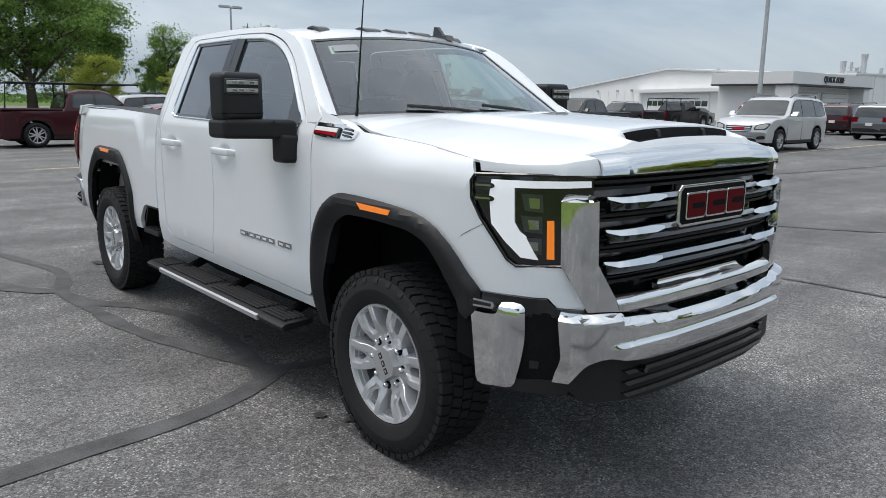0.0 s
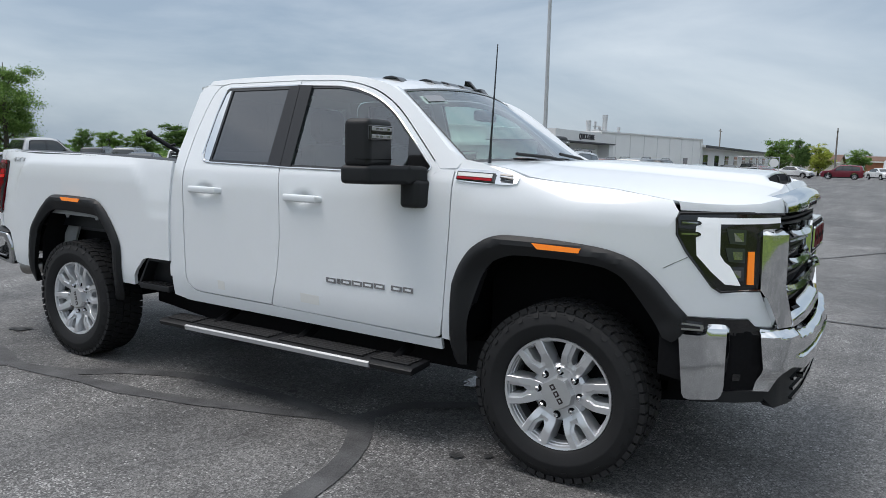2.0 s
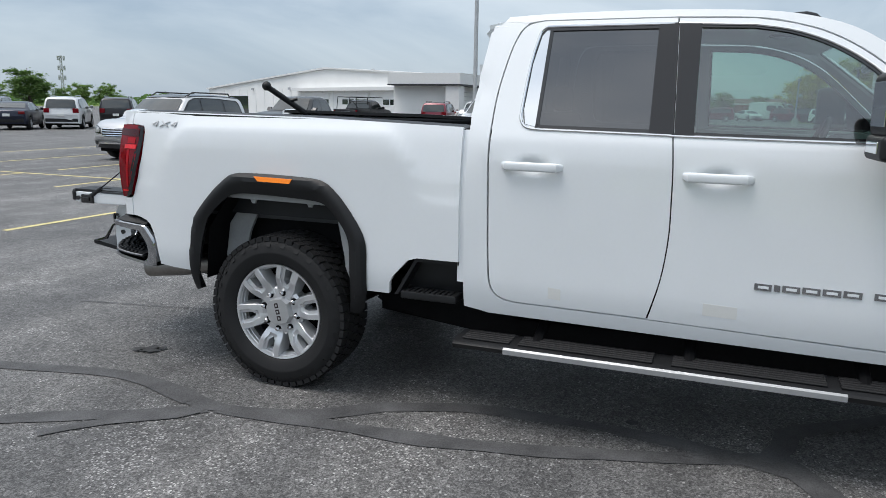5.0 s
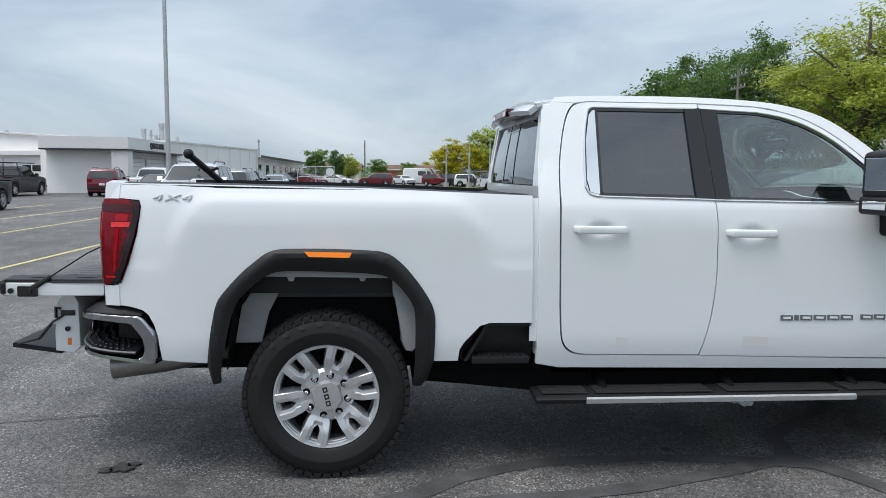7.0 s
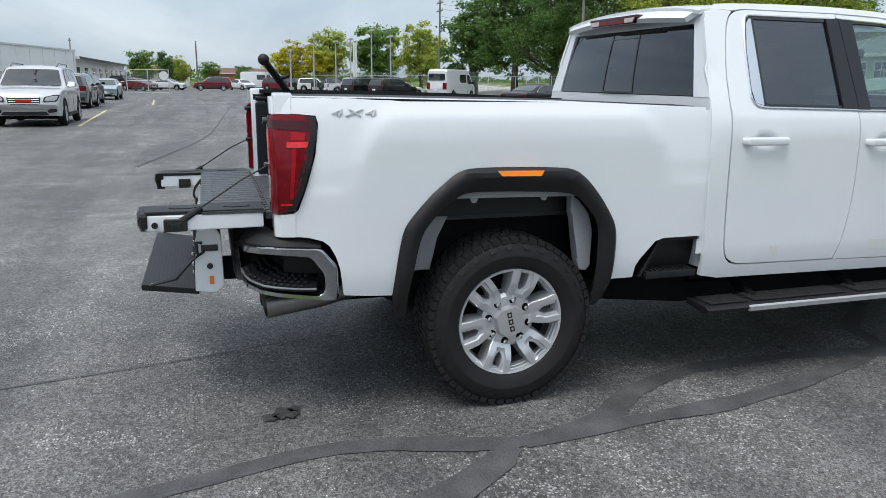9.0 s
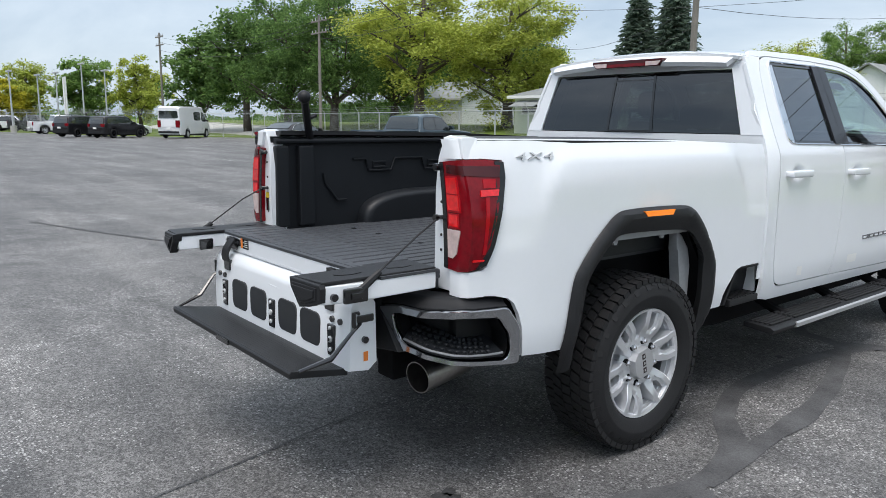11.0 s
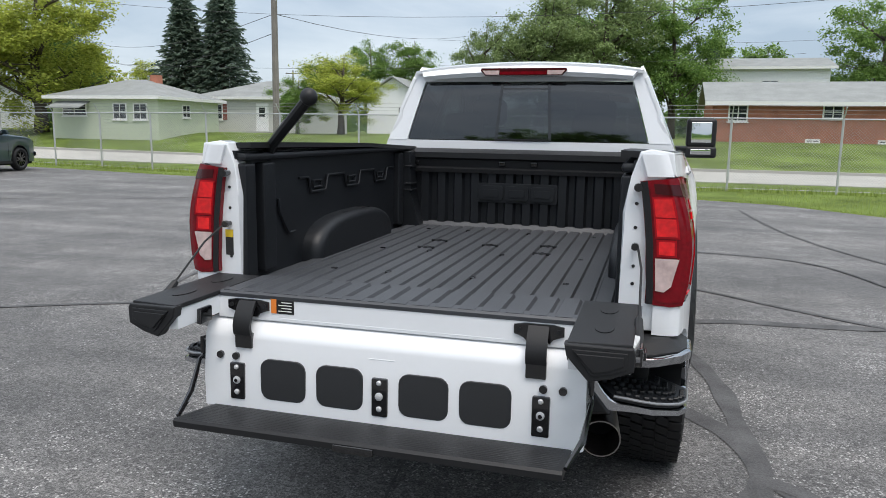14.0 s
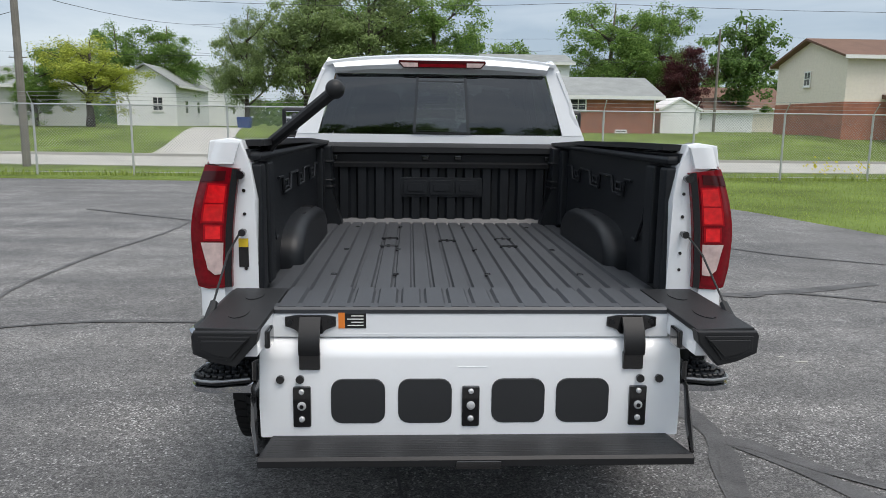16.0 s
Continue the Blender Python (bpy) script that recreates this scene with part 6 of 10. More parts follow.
car("suv", 44.6, 12.0, 90, P["black"], "black SUV parked behind the grey one")
car("sedan", 35.8, 15.2, 270, P["dark"], "charcoal sedan facing the lot")
car("sedan", 54.9, 11.9, 270, P["ice"], "pale blue sedan facing the lot")
car("suv", 44.3, 20.9, 80, P["crimson"], "dark red SUV parked in a row")
car("suv", 44.0, 15.4, 90, P["maroon"], "maroon SUV parked behind the charcoal sedan")
car("pickup", 44.8, 18.1, 90, P["white"], "white pickup truck parked in a row", "pickup truck")
car("pickup", 23.8, 19.2, 268, P["dark"], "charcoal pickup truck facing the lot", "pickup truck")
car("pickup", 43.0, 26.2, 90, P["black"], "black pickup truck with a ladder rack", "pickup truck", rack=True)
car("sedan", 51, 30, 270, P["grey"], "grey sedan parked near the building")
car("suv", 47, 34, 270, P["dark"], "charcoal SUV parked near the building")
car("suv", 96, 4.2, 0, P["crimson"], "dark red SUV standing far across the lot")
for k, (x, y, nm, kd) in enumerate(((98, 9.5, "white", "sedan"), (92, 12.5, "red", "sedan"), (103, 0.2, "white", "sedan"), (108, -2.8, "white", "van"), (100, -4.6, "red", "suv"), (98, -6.8, "black", "suv"), (95, -8.8, "white", "suv"), (92, -10.6, "dark", "pickup"), (88, 15.6, "dark", "sedan"), (99, 13.0, "silver", "sedan"), (104, 15.0, "black", "suv"))):
    car(kd, x, y, 200 + 20 * (k % 3), P[nm], {"white": "white", "red": "red", "black": "black", "dark": "charcoal", "silver": "silver"}[nm] + " vehicle in the far row", "car")
car("pickup", 76.5, -10.0, 175, P["white"], "white pickup truck at the far fence", "pickup truck")
car("suv", 64.0, -9.0, 150, P["black"], "black SUV parked beside the white van", dark_rims=True)
car("suv", 60.5, -10.8, 150, P["black"], "black SUV parked beside the white van", dark_rims=True)
car("sedan", 66.5, -13.0, 175, P["white"], "white sedan behind the van")
car("van", 58.7, -15.6, 135, P["white"], "white high-roof cargo van at the fence", "van")
car("sedan", 32.3, -11.9, 155.5, P["black"], "black sedan parked at the lot edge")
car("pickup", 20.68, -11.13, 168.8, P["teal"], "old teal extended-cab pickup at the lot edge", "pickup truck", dark_rims=True)
car("suv", 30, -58, 90, P["grey"], "grey SUV in a driveway far off", lift=1.25)


# ---------------------------------------------------------------- the pickup truck
truck = thing("pickup_truck", "white heavy-duty pickup truck with open split tailgate on asphalt", "pickup truck")
CURVE = [(0, -0.935), (0.32, -0.930), (0.54, -0.912), (0.69, -0.876), (0.78, -0.818), (0.845, -0.735), (0.895, -0.625), (0.933, -0.5), (0.957, -0.38), (0.966, -0.25)]
MARK_X = [0, 0.30, 0.50, 0.65, 0.75, 0.83, 0.89, 0.933, 0.957, 0.966]
MARK_Y = [-0.93, -0.924, -0.902, -0.856, -0.80, -0.72, -0.62, -0.5, -0.38, -0.25]
CS = [0.0]
for (xa, ya), (xb, yb) in zip(CURVE, CURVE[1:]):
    CS.append(CS[-1] + math.hypot(xb - xa, yb - ya))


def sx(x):
    return lerp(x, list(zip(MARK_X, CS)))


def sy(y):
    if y > -0.25:
        return CS[-1] + y + 0.25
    return lerp(y, list(zip(MARK_Y, CS)))


def curve_at(s):
    a = abs(s)
    if a >= CS[-1]:
        return 0.966, a - CS[-1] - 0.25
    return lerp(a, list(zip(CS, [c[0] for c in CURVE]))), lerp(a, list(zip(CS, [c[1] for c in CURVE])))


def half(y, z):
    """Half width of the body side at y and z."""
    x = 0.968
    if z < 0.75:
        x -= 0.03 * ((0.75 - z) / 0.2) ** 2
    if y < 2.705 and z > 1.40 and y > 0.35:
        x = 0.956 - (z - 1.40) * 0.415 - 0.10 * max(0.0, z - 1.88) * 5 * max(0.0, z - 1.88)
        return x
    if z > 1.28:
        x -= 0.02 * ((z - 1.28) / 0.15) ** 2
    if y > 2.70:
        crest = 1.415 - min(0.34, 0.10 * max(0.0, (y - 4.36) / 0.12) ** 2 + 0.10 * max(0.0, (3.17 - y) / 0.12) ** 2)
        lean = max(0.0, z - crest)
        x += 0.006 - 0.024 * (1 - math.exp(-lean / 0.055)) * (0.35 + 0.65 * sm((z - 1.16) / 0.2))
    for yc, zc in ((1.5925, 1.266), (2.399, 1.281)):
        # finger recess behind a door handle
        x -= 0.026 * sm(1.35 * (1 - math.hypot((y - yc) / 0.088, (z - zc) / 0.046)))
    if y > 4.45:
        x -= 0.055 * ((y - 4.45) / 0.42) ** 2
    if -0.25 < y < 0.6 and z <= 1.40:
        x += 0.014 * sm((0.62 - y) / 0.2) * sm((y + 0.25) / 0.2) * sm((1.36 - z) / 0.07)
    return x


def side_at(sign, off=0.0):
    return lambda y, z: (sign * (half(y, z) + off), y, z)


def front_at(off=0.0):
    def f(s, z):
        x, y = curve_at(s)
        xa, ya = curve_at(abs(s) + 0.01)
        xb, yb = curve_at(max(0, abs(s) - 0.01))
        t = Vector((xa - xb, ya - yb)).normalized()
        n = Vector((t.y, -t.x))
        d = off
        zs = lerp(y, [(-0.6, 1.255), (0.0, 1.305), (0.25, 1.375), (0.42, 1.425), (0.6, 1.43)])
        if z > zs:
            d -= 0.085 * sm((abs(s) - sx(0.70)) / 0.5) * ((z - zs) / 0.115) ** 2
        if y > -0.25:
            x = half(y, z)
        return ((1 if s >= 0 else -1) * (x + n.x * d), y + n.y * d, z)
    return f


def side_panel(name, outline, sign, mat, parent, off=0.0, thick=0.02, du=0.07, dv=0.05, label=""):
    return part(name, sheet(bmesh.new(), outline, side_at(sign, off), du, dv, thick), mat, parent, label)


def front_panel(name, outline, sign, mat, parent, off=0.0, thick=0.02, du=0.05, dv=0.05, label=""):
    pts = [(sign * s, z) for s, z in outline]
    return part(name, sheet(bmesh.new(), pts, front_at(off), du, dv, thick), mat, parent, label)


def roof_z(y):
    return lerp(y, [(1.10, 1.885), (1.2, 1.925), (1.4, 1.962), (1.7, 1.985), (2.0, 1.992), (2.4, 1.985), (2.62, 1.968), (2.78, 1.935)])


REAR_OUT = [(4.417, 0.60), (4.405, 0.70), (4.386, 0.82), (4.366, 0.91), (4.334, 0.96), (4.24, 1.07), (4.173, 1.125), (4.12, 1.163), (4.07, 1.182), (4.00, 1.190), (3.80, 1.190), (3.57, 1.182), (3.50, 1.172), (3.44, 1.135), (3.37, 1.062), (3.294, 0.95), (3.253, 0.87), (3.248, 0.78), (3.255, 0.60)]
REAR_IN = [(4.318, 0.60), (4.285, 0.76), (4.262, 0.86), (4.225, 0.935), (4.15, 1.003), (4.087, 1.052), (4.04, 1.066), (3.953, 1.070), (3.713, 1.062), (3.53, 1.052), (3.475, 1.032), (3.42, 0.977), (3.374, 0.918), (3.355, 0.87), (3.350, 0.79), (3.352, 0.60)]
FRONT_OUT = [(0.592, 0.58), (0.588, 0.80), (0.575, 0.913), (0.508, 1.031), (0.44, 1.09), (0.355, 1.134), (0.25, 1.146), (-0.138, 1.13), (-0.304, 1.091), (-0.38, 1.04), (-0.447, 0.974), (-0.50, 0.91), (-0.545, 0.86)]
FRONT_OUT = [(0.03 + (y - 0.03) * 1.01, 0.58 + (z - 0.58) * 1.025) for y, z in FRONT_OUT]
FRONT_IN = [(0.495, 0.58), (0.49, 0.72), (0.455, 0.83), (0.391, 1.0), (0.296, 1.052), (0.2, 1.068), (-0.165, 1.06), (-0.27, 1.02), (-0.324, 0.96), (-0.40, 0.86), (-0.44, 0.80), (-0.46, 0.76)]


REAR_OUT = [(y - 0.026 * sm((y - 3.95) / 0.25), z - 0.008 * sm((z - 0.9) / 0.2)) for y, z in REAR_OUT]
REAR_OUT, REAR_IN, FRONT_OUT, FRONT_IN = [cut_corners(k, 3, 0.27, False) for k in (REAR_OUT, REAR_IN, FRONT_OUT, FRONT_IN)]


def to_line(p, line):
    """Distance from p to a polyline."""
    best = 9.0
    for (ax, ay), (bx, by) in zip(line, line[1:]):
        dx, dy = bx - ax, by - ay
        k = max(0.0, min(1.0, ((p[0] - ax) * dx + (p[1] - ay) * dy) / (dx * dx + dy * dy + 1e-9)))
        best = min(best, math.hypot(p[0] - ax - k * dx, p[1] - ay - k * dy))
    return best


def flare_off(d):
    """Section of a wheel arch flare: a rounded outer bead, a flat face, then a lip that turns in."""
    return lerp(d, [(0.0, 0.006), (0.006, 0.020), (0.016, 0.028), (0.030, 0.032), (0.050, 0.034), (0.058, 0.030), (0.066, 0.022), (0.085, 0.014), (0.115, -0.004)])


def ws(u, v):
    """Windscreen: u across, v from the cowl up."""
    hw = 0.835 + (0.655 - 0.835) * v
    y = 0.60 + 0.535 * v - (0.19 - 0.10 * v) * (1 - u * u)
    z = 1.488 + 0.395 * v + (0.02 + 0.025 * v) * (1 - u * u)
    return (hw * u, y, z)


def truck_side(sg):
    white = M["paint"]
    # bed side
    mid = [((a[0] * 0.6 + b[0] * 0.4), (a[1] * 0.6 + b[1] * 0.4)) for a, b in zip(REAR_OUT[::1], [REAR_IN[min(len(REAR_IN) - 1, round(i * (len(REAR_IN) - 1) / (len(REAR_OUT) - 1)))] for i in range(len(REAR_OUT))])]
    bed = [(2.752, 1.452), (3.6, 1.482), (4.5, 1.494), (4.80, 1.496), (4.865, 1.488), (4.868, 1.425), (4.80, 1.421), (4.712, 1.414), (4.703, 1.38), (4.72, 1.25), (4.765, 1.10), (4.80, 1.01), (4.82, 0.995), (4.878, 0.99), (4.875, 0.90), (4.76, 0.888), (4.70, 0.872), (4.67, 0.848), (4.645, 0.80), (4.628, 0.745), (4.612, 0.618), (4.50, 0.608)] + mid + [(3.13, 0.60), (3.124, 0.66), (3.10, 0.70), (3.02, 0.785), (2.97, 0.80), (2.752, 0.80)]
    side_panel("bed_side", bed, sg, white, truck, thick=0.025, du=0.035, dv=0.018)
    rear_line = [(4.374, 0.485)] + REAR_OUT + [(3.285, 0.50), (3.318, 0.458)]
    part("wheel_flare", sheet(bmesh.new(), REAR_OUT + [(3.285, 0.50), (3.318, 0.458), (3.362, 0.47)] + REAR_IN[::-1] + [(4.325, 0.50), (4.374, 0.485)], lambda y, z: side_at(sg, flare_off(to_line((y, z), rear_line)))(y, z), 0.022, 0.022, 0.05), M["plastic"], truck, "black plastic wheel arch flare")
    side_panel("side_marker", [(3.881, 1.143), (3.904, 1.168), (3.669, 1.164), (3.684, 1.139)], sg, M["amber"], truck, off=0.034, thick=0.02, label="amber side marker lamp")
    side_panel("step_pocket", [(3.115, 0.605), (3.10, 0.66), (2.985, 0.79), (2.715, 0.785), (2.73, 0.575), (3.1, 0.58)], sg, M["plastic"], truck, off=-0.10, thick=0.02, label="black corner step recess")
    bm = bmesh.new()
    prism(bm, [(3.10, 0.60), (2.99, 0.785), (2.975, 0.80), (2.75, 0.80), (2.75, 0.78), (2.975, 0.78), (3.08, 0.60)], "x", sg * 0.86, sg * 0.958)
    box(bm, min(sg * 0.86, sg * 0.975), max(sg * 0.86, sg * 0.975), 2.76, 3.06, 0.585, 0.625, 0.008)
    for k in range(9):
        box(bm, min(sg * 0.90, sg * 0.972), max(sg * 0.90, sg * 0.972), 2.79 + 0.028 * k, 2.805 + 0.028 * k, 0.624, 0.632)
    part("corner_step", bm, M["plastic"], truck)
    # marking on the bed side
    fcu = bpy.data.curves.new("marking", "FONT")
    fcu.body, fcu.size, fcu.extrude, fcu.shear = "4X4", 0.066, 0.003, 0.2
    fcu.space_character = 1.25
    letters = new("letters", fcu)
    me = bpy.data.meshes.new_from_object(letters)
    bpy.data.objects.remove(letters)
    for v in me.vertices:
        u, z, w = v.co.x * 1.5, 1.414 + v.co.y * 0.62, v.co.z
        y = 4.650 - u if sg < 0 else 4.415 + u
        v.co = (sg * (half(y, z) + 0.004 + w), y, z)
    me.materials.append(M["silver_mark"])
    mark = new("marking", me)
    mark.parent = truck
    mark["label"] = "silver four-wheel-drive lettering"
    # tail lamp
    def bow(v):
        return math.sin(math.pi * max(0.0, min(1.0, (v - 0.995) / 0.42)))

    def lamp_at(u, v):
        # u runs from the side round the corner to the back
        if u < 0.20:
            y = 4.69 + u
            x = half(y, v) + 0.006 + 0.027 * bow(v) * sm(u / 0.16)
        else:
            a = min(1.0, (u - 0.20) / 0.05)
            x = half(4.86, v) + 0.006 + 0.027 * bow(v) * (1 - sm((u - 0.20) / 0.12)) - max(0.0, u - 0.20) * 0.80
            y = 4.888 + 0.018 * sm(a)
        return (sg * x, y, v)
    lamp_out = [(0.022, 1.408), (0.10, 1.418), (0.20, 1.418), (0.350, 1.405), (0.352, 1.00), (0.25, 0.992), (0.15, 1.003), (0.12, 1.015), (0.085, 1.10), (0.045, 1.23), (0.02, 1.35)]
    lamp = part("tail_lamp", sheet(bmesh.new(), lamp_out, lamp_at, 0.03, 0.04, 0.03), M["red_lens"], truck, "dark red tail lamp with bright red segments")
    for nm, o, mt in (
        ("bezel", [(0.022, 1.408), (0.062, 1.412), (0.078, 1.25), (0.125, 1.09), (0.165, 1.003), (0.15, 1.003), (0.12, 1.015), (0.085, 1.10), (0.045, 1.23), (0.02, 1.35)], "pillar"),
        ("bezel", [(0.322, 1.406), (0.350, 1.404), (0.351, 1.000), (0.322, 0.998)], "pillar"),
        ("lens", [(0.042, 1.396), (0.290, 1.402), (0.316, 1.39), (0.318, 1.018), (0.285, 1.006), (0.160, 1.012), (0.113, 1.09), (0.062, 1.25)], "red_lens"),
        ("smoked_lens", [(0.046, 1.392), (0.300, 1.398), (0.300, 1.366), (0.050, 1.350)], "red_dark"),
        ("lens", [(0.072, 1.345), (0.132, 1.345), (0.134, 1.312), (0.074, 1.312)], "red_mid"),
        ("lens", [(0.060, 1.306), (0.150, 1.306), (0.152, 1.282), (0.066, 1.282)], "red_bright"),
        ("light_pipe", [(0.112, 1.278), (0.130, 1.278), (0.146, 1.060), (0.132, 1.060)], "red_mid"),
        ("light_pipe", [(0.135, 1.040), (0.178, 1.040), (0.178, 1.033), (0.138, 1.033)], "red_bright"),
        ("lens_frame", [(0.240, 1.356), (0.314, 1.354), (0.314, 1.220), (0.240, 1.220)], "red_mid"),
        ("lens", [(0.247, 1.350), (0.308, 1.348), (0.308, 1.290), (0.247, 1.290)], "red_bright"),
        ("lens", [(0.247, 1.285), (0.308, 1.285), (0.308, 1.227), (0.247, 1.227)], "red_bright"),
        ("lens_frame", [(0.250, 1.216), (0.310, 1.216), (0.310, 1.160), (0.250, 1.160)], "red_mid"),
        ("lens", [(0.257, 1.210), (0.303, 1.210), (0.303, 1.166), (0.257, 1.166)], "red_bright"),
        ("reverse_lamp", [(0.243, 1.154), (0.316, 1.154), (0.316, 1.046), (0.285, 1.042), (0.262, 1.062)], "reverse"),
    ):
        k = 0.003 if mt in ("red_lens", "pillar") else 0.0055 if mt in ("red_dark", "red_mid") else 0.007
        part(nm, sheet(bmesh.new(), o, lambda u, v, k=k: tuple(Vector(lamp_at(u, v)) + Vector((sg * k * (1 if u < 0.2 else 0.3), k if u > 0.17 else 0.0, 0))), 0.025, 0.05, 0.006), M[mt], lamp)
    for z0, z1 in ((0.892, 0.992), (1.420, 1.492)):
        part("bed_corner", sheet(bmesh.new(), [(0.13, z0), (0.318, z0), (0.318, z1), (0.13, z1)], lambda u, v: tuple(Vector(lamp_at(u, v)) + Vector((0, -0.006, 0))), 0.02, 0.04, 0.02), white, truck)
    # fender
    fmid = [((a[0] * 0.55 + b[0] * 0.45), (a[1] * 0.55 + b[1] * 0.45)) for a, b in zip(FRONT_OUT, [FRONT_IN[min(len(FRONT_IN) - 1, round(i * (len(FRONT_IN) - 1) / (len(FRONT_OUT) - 1)))] for i in range(len(FRONT_OUT))])]
    fend = [(sy(0.604), 1.484), (sy(0.605), 1.40), (sy(0.6125), 1.187), (sy(0.6425), 0.70), (sy(0.656), 0.59)] + [(sy(y), z) for y, z in fmid] + [(1.184, 0.862), (0.846, 0.860), (0.813, 0.827), (0.700, 0.815), (0.802, 0.980), (0.971, 0.968), (1.010, 0.990), (1.127, 1.138), (1.167, 1.210), (1.172, 1.278), (1.160, 1.308), (sy(-0.49), 1.318), (sy(-0.47), 1.352), (sy(-0.2), 1.39), (sy(0.1), 1.415), (sy(0.22), 1.428), (sy(0.31), 1.46), (sy(0.40), 1.476), (sy(0.50), 1.482)]
    front_panel("front_fender", fend, sg, white, truck, thick=0.02)
    front_line = [(sy(0.575), 0.47)] + [(sy(y), z) for y, z in FRONT_OUT] + [(sy(-0.55), 0.80)]
    front_out = [(sg * a, b) for a, b in [(sy(y), z) for y, z in FRONT_OUT] + [(sy(-0.55), 0.80), (sy(-0.50), 0.745)] + [(sy(y), z) for y, z in FRONT_IN[::-1]] + [(sy(0.50), 0.475), (sy(0.575), 0.47)]]
    part("wheel_flare", sheet(bmesh.new(), front_out, lambda a, z: front_at(flare_off(to_line((abs(a), z), front_line)) + 0.012)(a, z), 0.022, 0.022, 0.05), M["plastic"], truck, "black plastic wheel arch flare")
    front_panel("side_marker", [(sy(0.108), 1.104), (sy(0.138), 1.131), (sy(-0.100), 1.124), (sy(-0.092), 1.102)], sg, M["amber"], truck, off=0.046, thick=0.02, label="amber side marker lamp")
    # seam between fender and bumper fascia
    bm = bmesh.new()
    tube(bm, [front_at(0.0005)(sg * a, b) for a, b in ((1.210, 1.062), (1.170, 1.085), (1.108, 1.118))], 0.0011, 5)
    part("body_seam", bm, M["under"], truck)
    # engine badge at the rear of the fender
    badge = front_panel("fender_badge", [(sy(0.592), 1.462), (sy(0.36), 1.455), (sy(0.25), 1.43), (sy(0.255), 1.398), (sy(0.30), 1.39), (sy(0.50), 1.395), (sy(0.59), 1.405)], sg, M["chrome"], truck, off=0.008, thick=0.012, label="chrome fender badge with red and white plate")
    front_panel("plate", [(sy(0.585), 1.450), (sy(0.375), 1.443), (sy(0.375), 1.402), (sy(0.585), 1.412)], sg, M["gloss"], badge, off=0.016, thick=0.008)
    front_panel("bar", [(sy(0.578), 1.4455), (sy(0.385), 1.439), (sy(0.385), 1.421), (sy(0.578), 1.4275)], sg, M["sticker"], badge, off=0.019, thick=0.004)
    front_panel("bar", [(sy(0.578), 1.4245), (sy(0.385), 1.418), (sy(0.385), 1.406), (sy(0.578), 1.414)], sg, M["red_mid"], badge, off=0.019, thick=0.004)
    for k in range(3):
        front_panel("vent_slot", [(sy(0.35 - 0.005 * k), 1.443 - 0.014 * k), (sy(0.285 - 0.005 * k), 1.438 - 0.014 * k), (sy(0.285 - 0.005 * k), 1.431 - 0.014 * k), (sy(0.35 - 0.005 * k), 1.436 - 0.014 * k)], sg, M["gloss"], badge, off=0.012, thick=0.004)
    # doors
    fdoor = [(0.612, 1.452), (0.618, 1.187), (0.648, 0.70), (0.668, 0.60), (0.70, 0.588)] + smooth_line([(1.842, 0.616), (1.795, 0.80), (1.772, 0.99), (1.771, 1.15), (1.774, 1.294), (1.785, 1.432)], 4) + smooth_line([(0.79, 1.402), (0.74, 1.42), (0.70, 1.452)], 3)
    front_door = side_panel("front_door", fdoor, sg, white, truck, thick=0.03, du=0.026, dv=0.017)
    low_corner = [(2.45, 0.629), (2.515, 0.638), (2.560, 0.664), (2.585, 0.71), (2.594, 0.79), (2.600, 0.95), (2.607, 1.292)]
    rdoor = [(1.850, 0.620)] + smooth_line(low_corner, 4) + [(2.604, 1.448), (2.44, 1.448)] + smooth_line([(1.791, 1.436), (1.780, 1.294), (1.777, 1.15), (1.778, 0.99), (1.801, 0.80), (1.848, 0.622)], 4)[:-1]
    rear_door = side_panel("rear_door", rdoor, sg, white, truck, thick=0.03, du=0.026, dv=0.017)
    # door frames round the glass, drawn as one upper frame each
    fr_out = [(0.74, 1.42), (0.79, 1.402), (1.785, 1.432), (1.812, 1.948)] + smooth_line([(1.50, 1.938), (1.35, 1.912), (1.20, 1.862), (1.05, 1.772), (0.90, 1.640), (0.70, 1.452)], 4)
    fr_in = [(0.772, 1.440), (0.80, 1.429), (1.715, 1.443), (1.725, 1.915)] + smooth_line([(1.50, 1.908), (1.36, 1.884), (1.22, 1.836), (1.08, 1.755), (0.94, 1.634), (0.757, 1.462)], 4)
    def ring(out, inn):
        for k in range(len(out)):
            j = (k + 1) % len(out)
            yield [out[k], out[j], inn[j], inn[k]]
    def frame_mesh(name, out, inn, mat, parent, off=0.0, thick=0.02):
        whole = bmesh.new()
        for q in ring(out, inn):
            b2 = sheet(bmesh.new(), q, side_at(sg, off), 0.12, 0.09, 0)
            me = bpy.data.meshes.new("t")
            b2.to_mesh(me)
            b2.free()
            whole.from_mesh(me)
            bpy.data.meshes.remove(me)
        bmesh.ops.remove_doubles(whole, verts=whole.verts, dist=0.0015)
        for v in whole.verts:
            v.co.x = sg * (half(v.co.y, v.co.z) + off)
        bmesh.ops.recalc_face_normals(whole, faces=whole.faces)
        thicken(whole, thick)
        return part(name, whole, mat, parent)
    frame_mesh("window_frame", fr_out, fr_in, white, front_door)
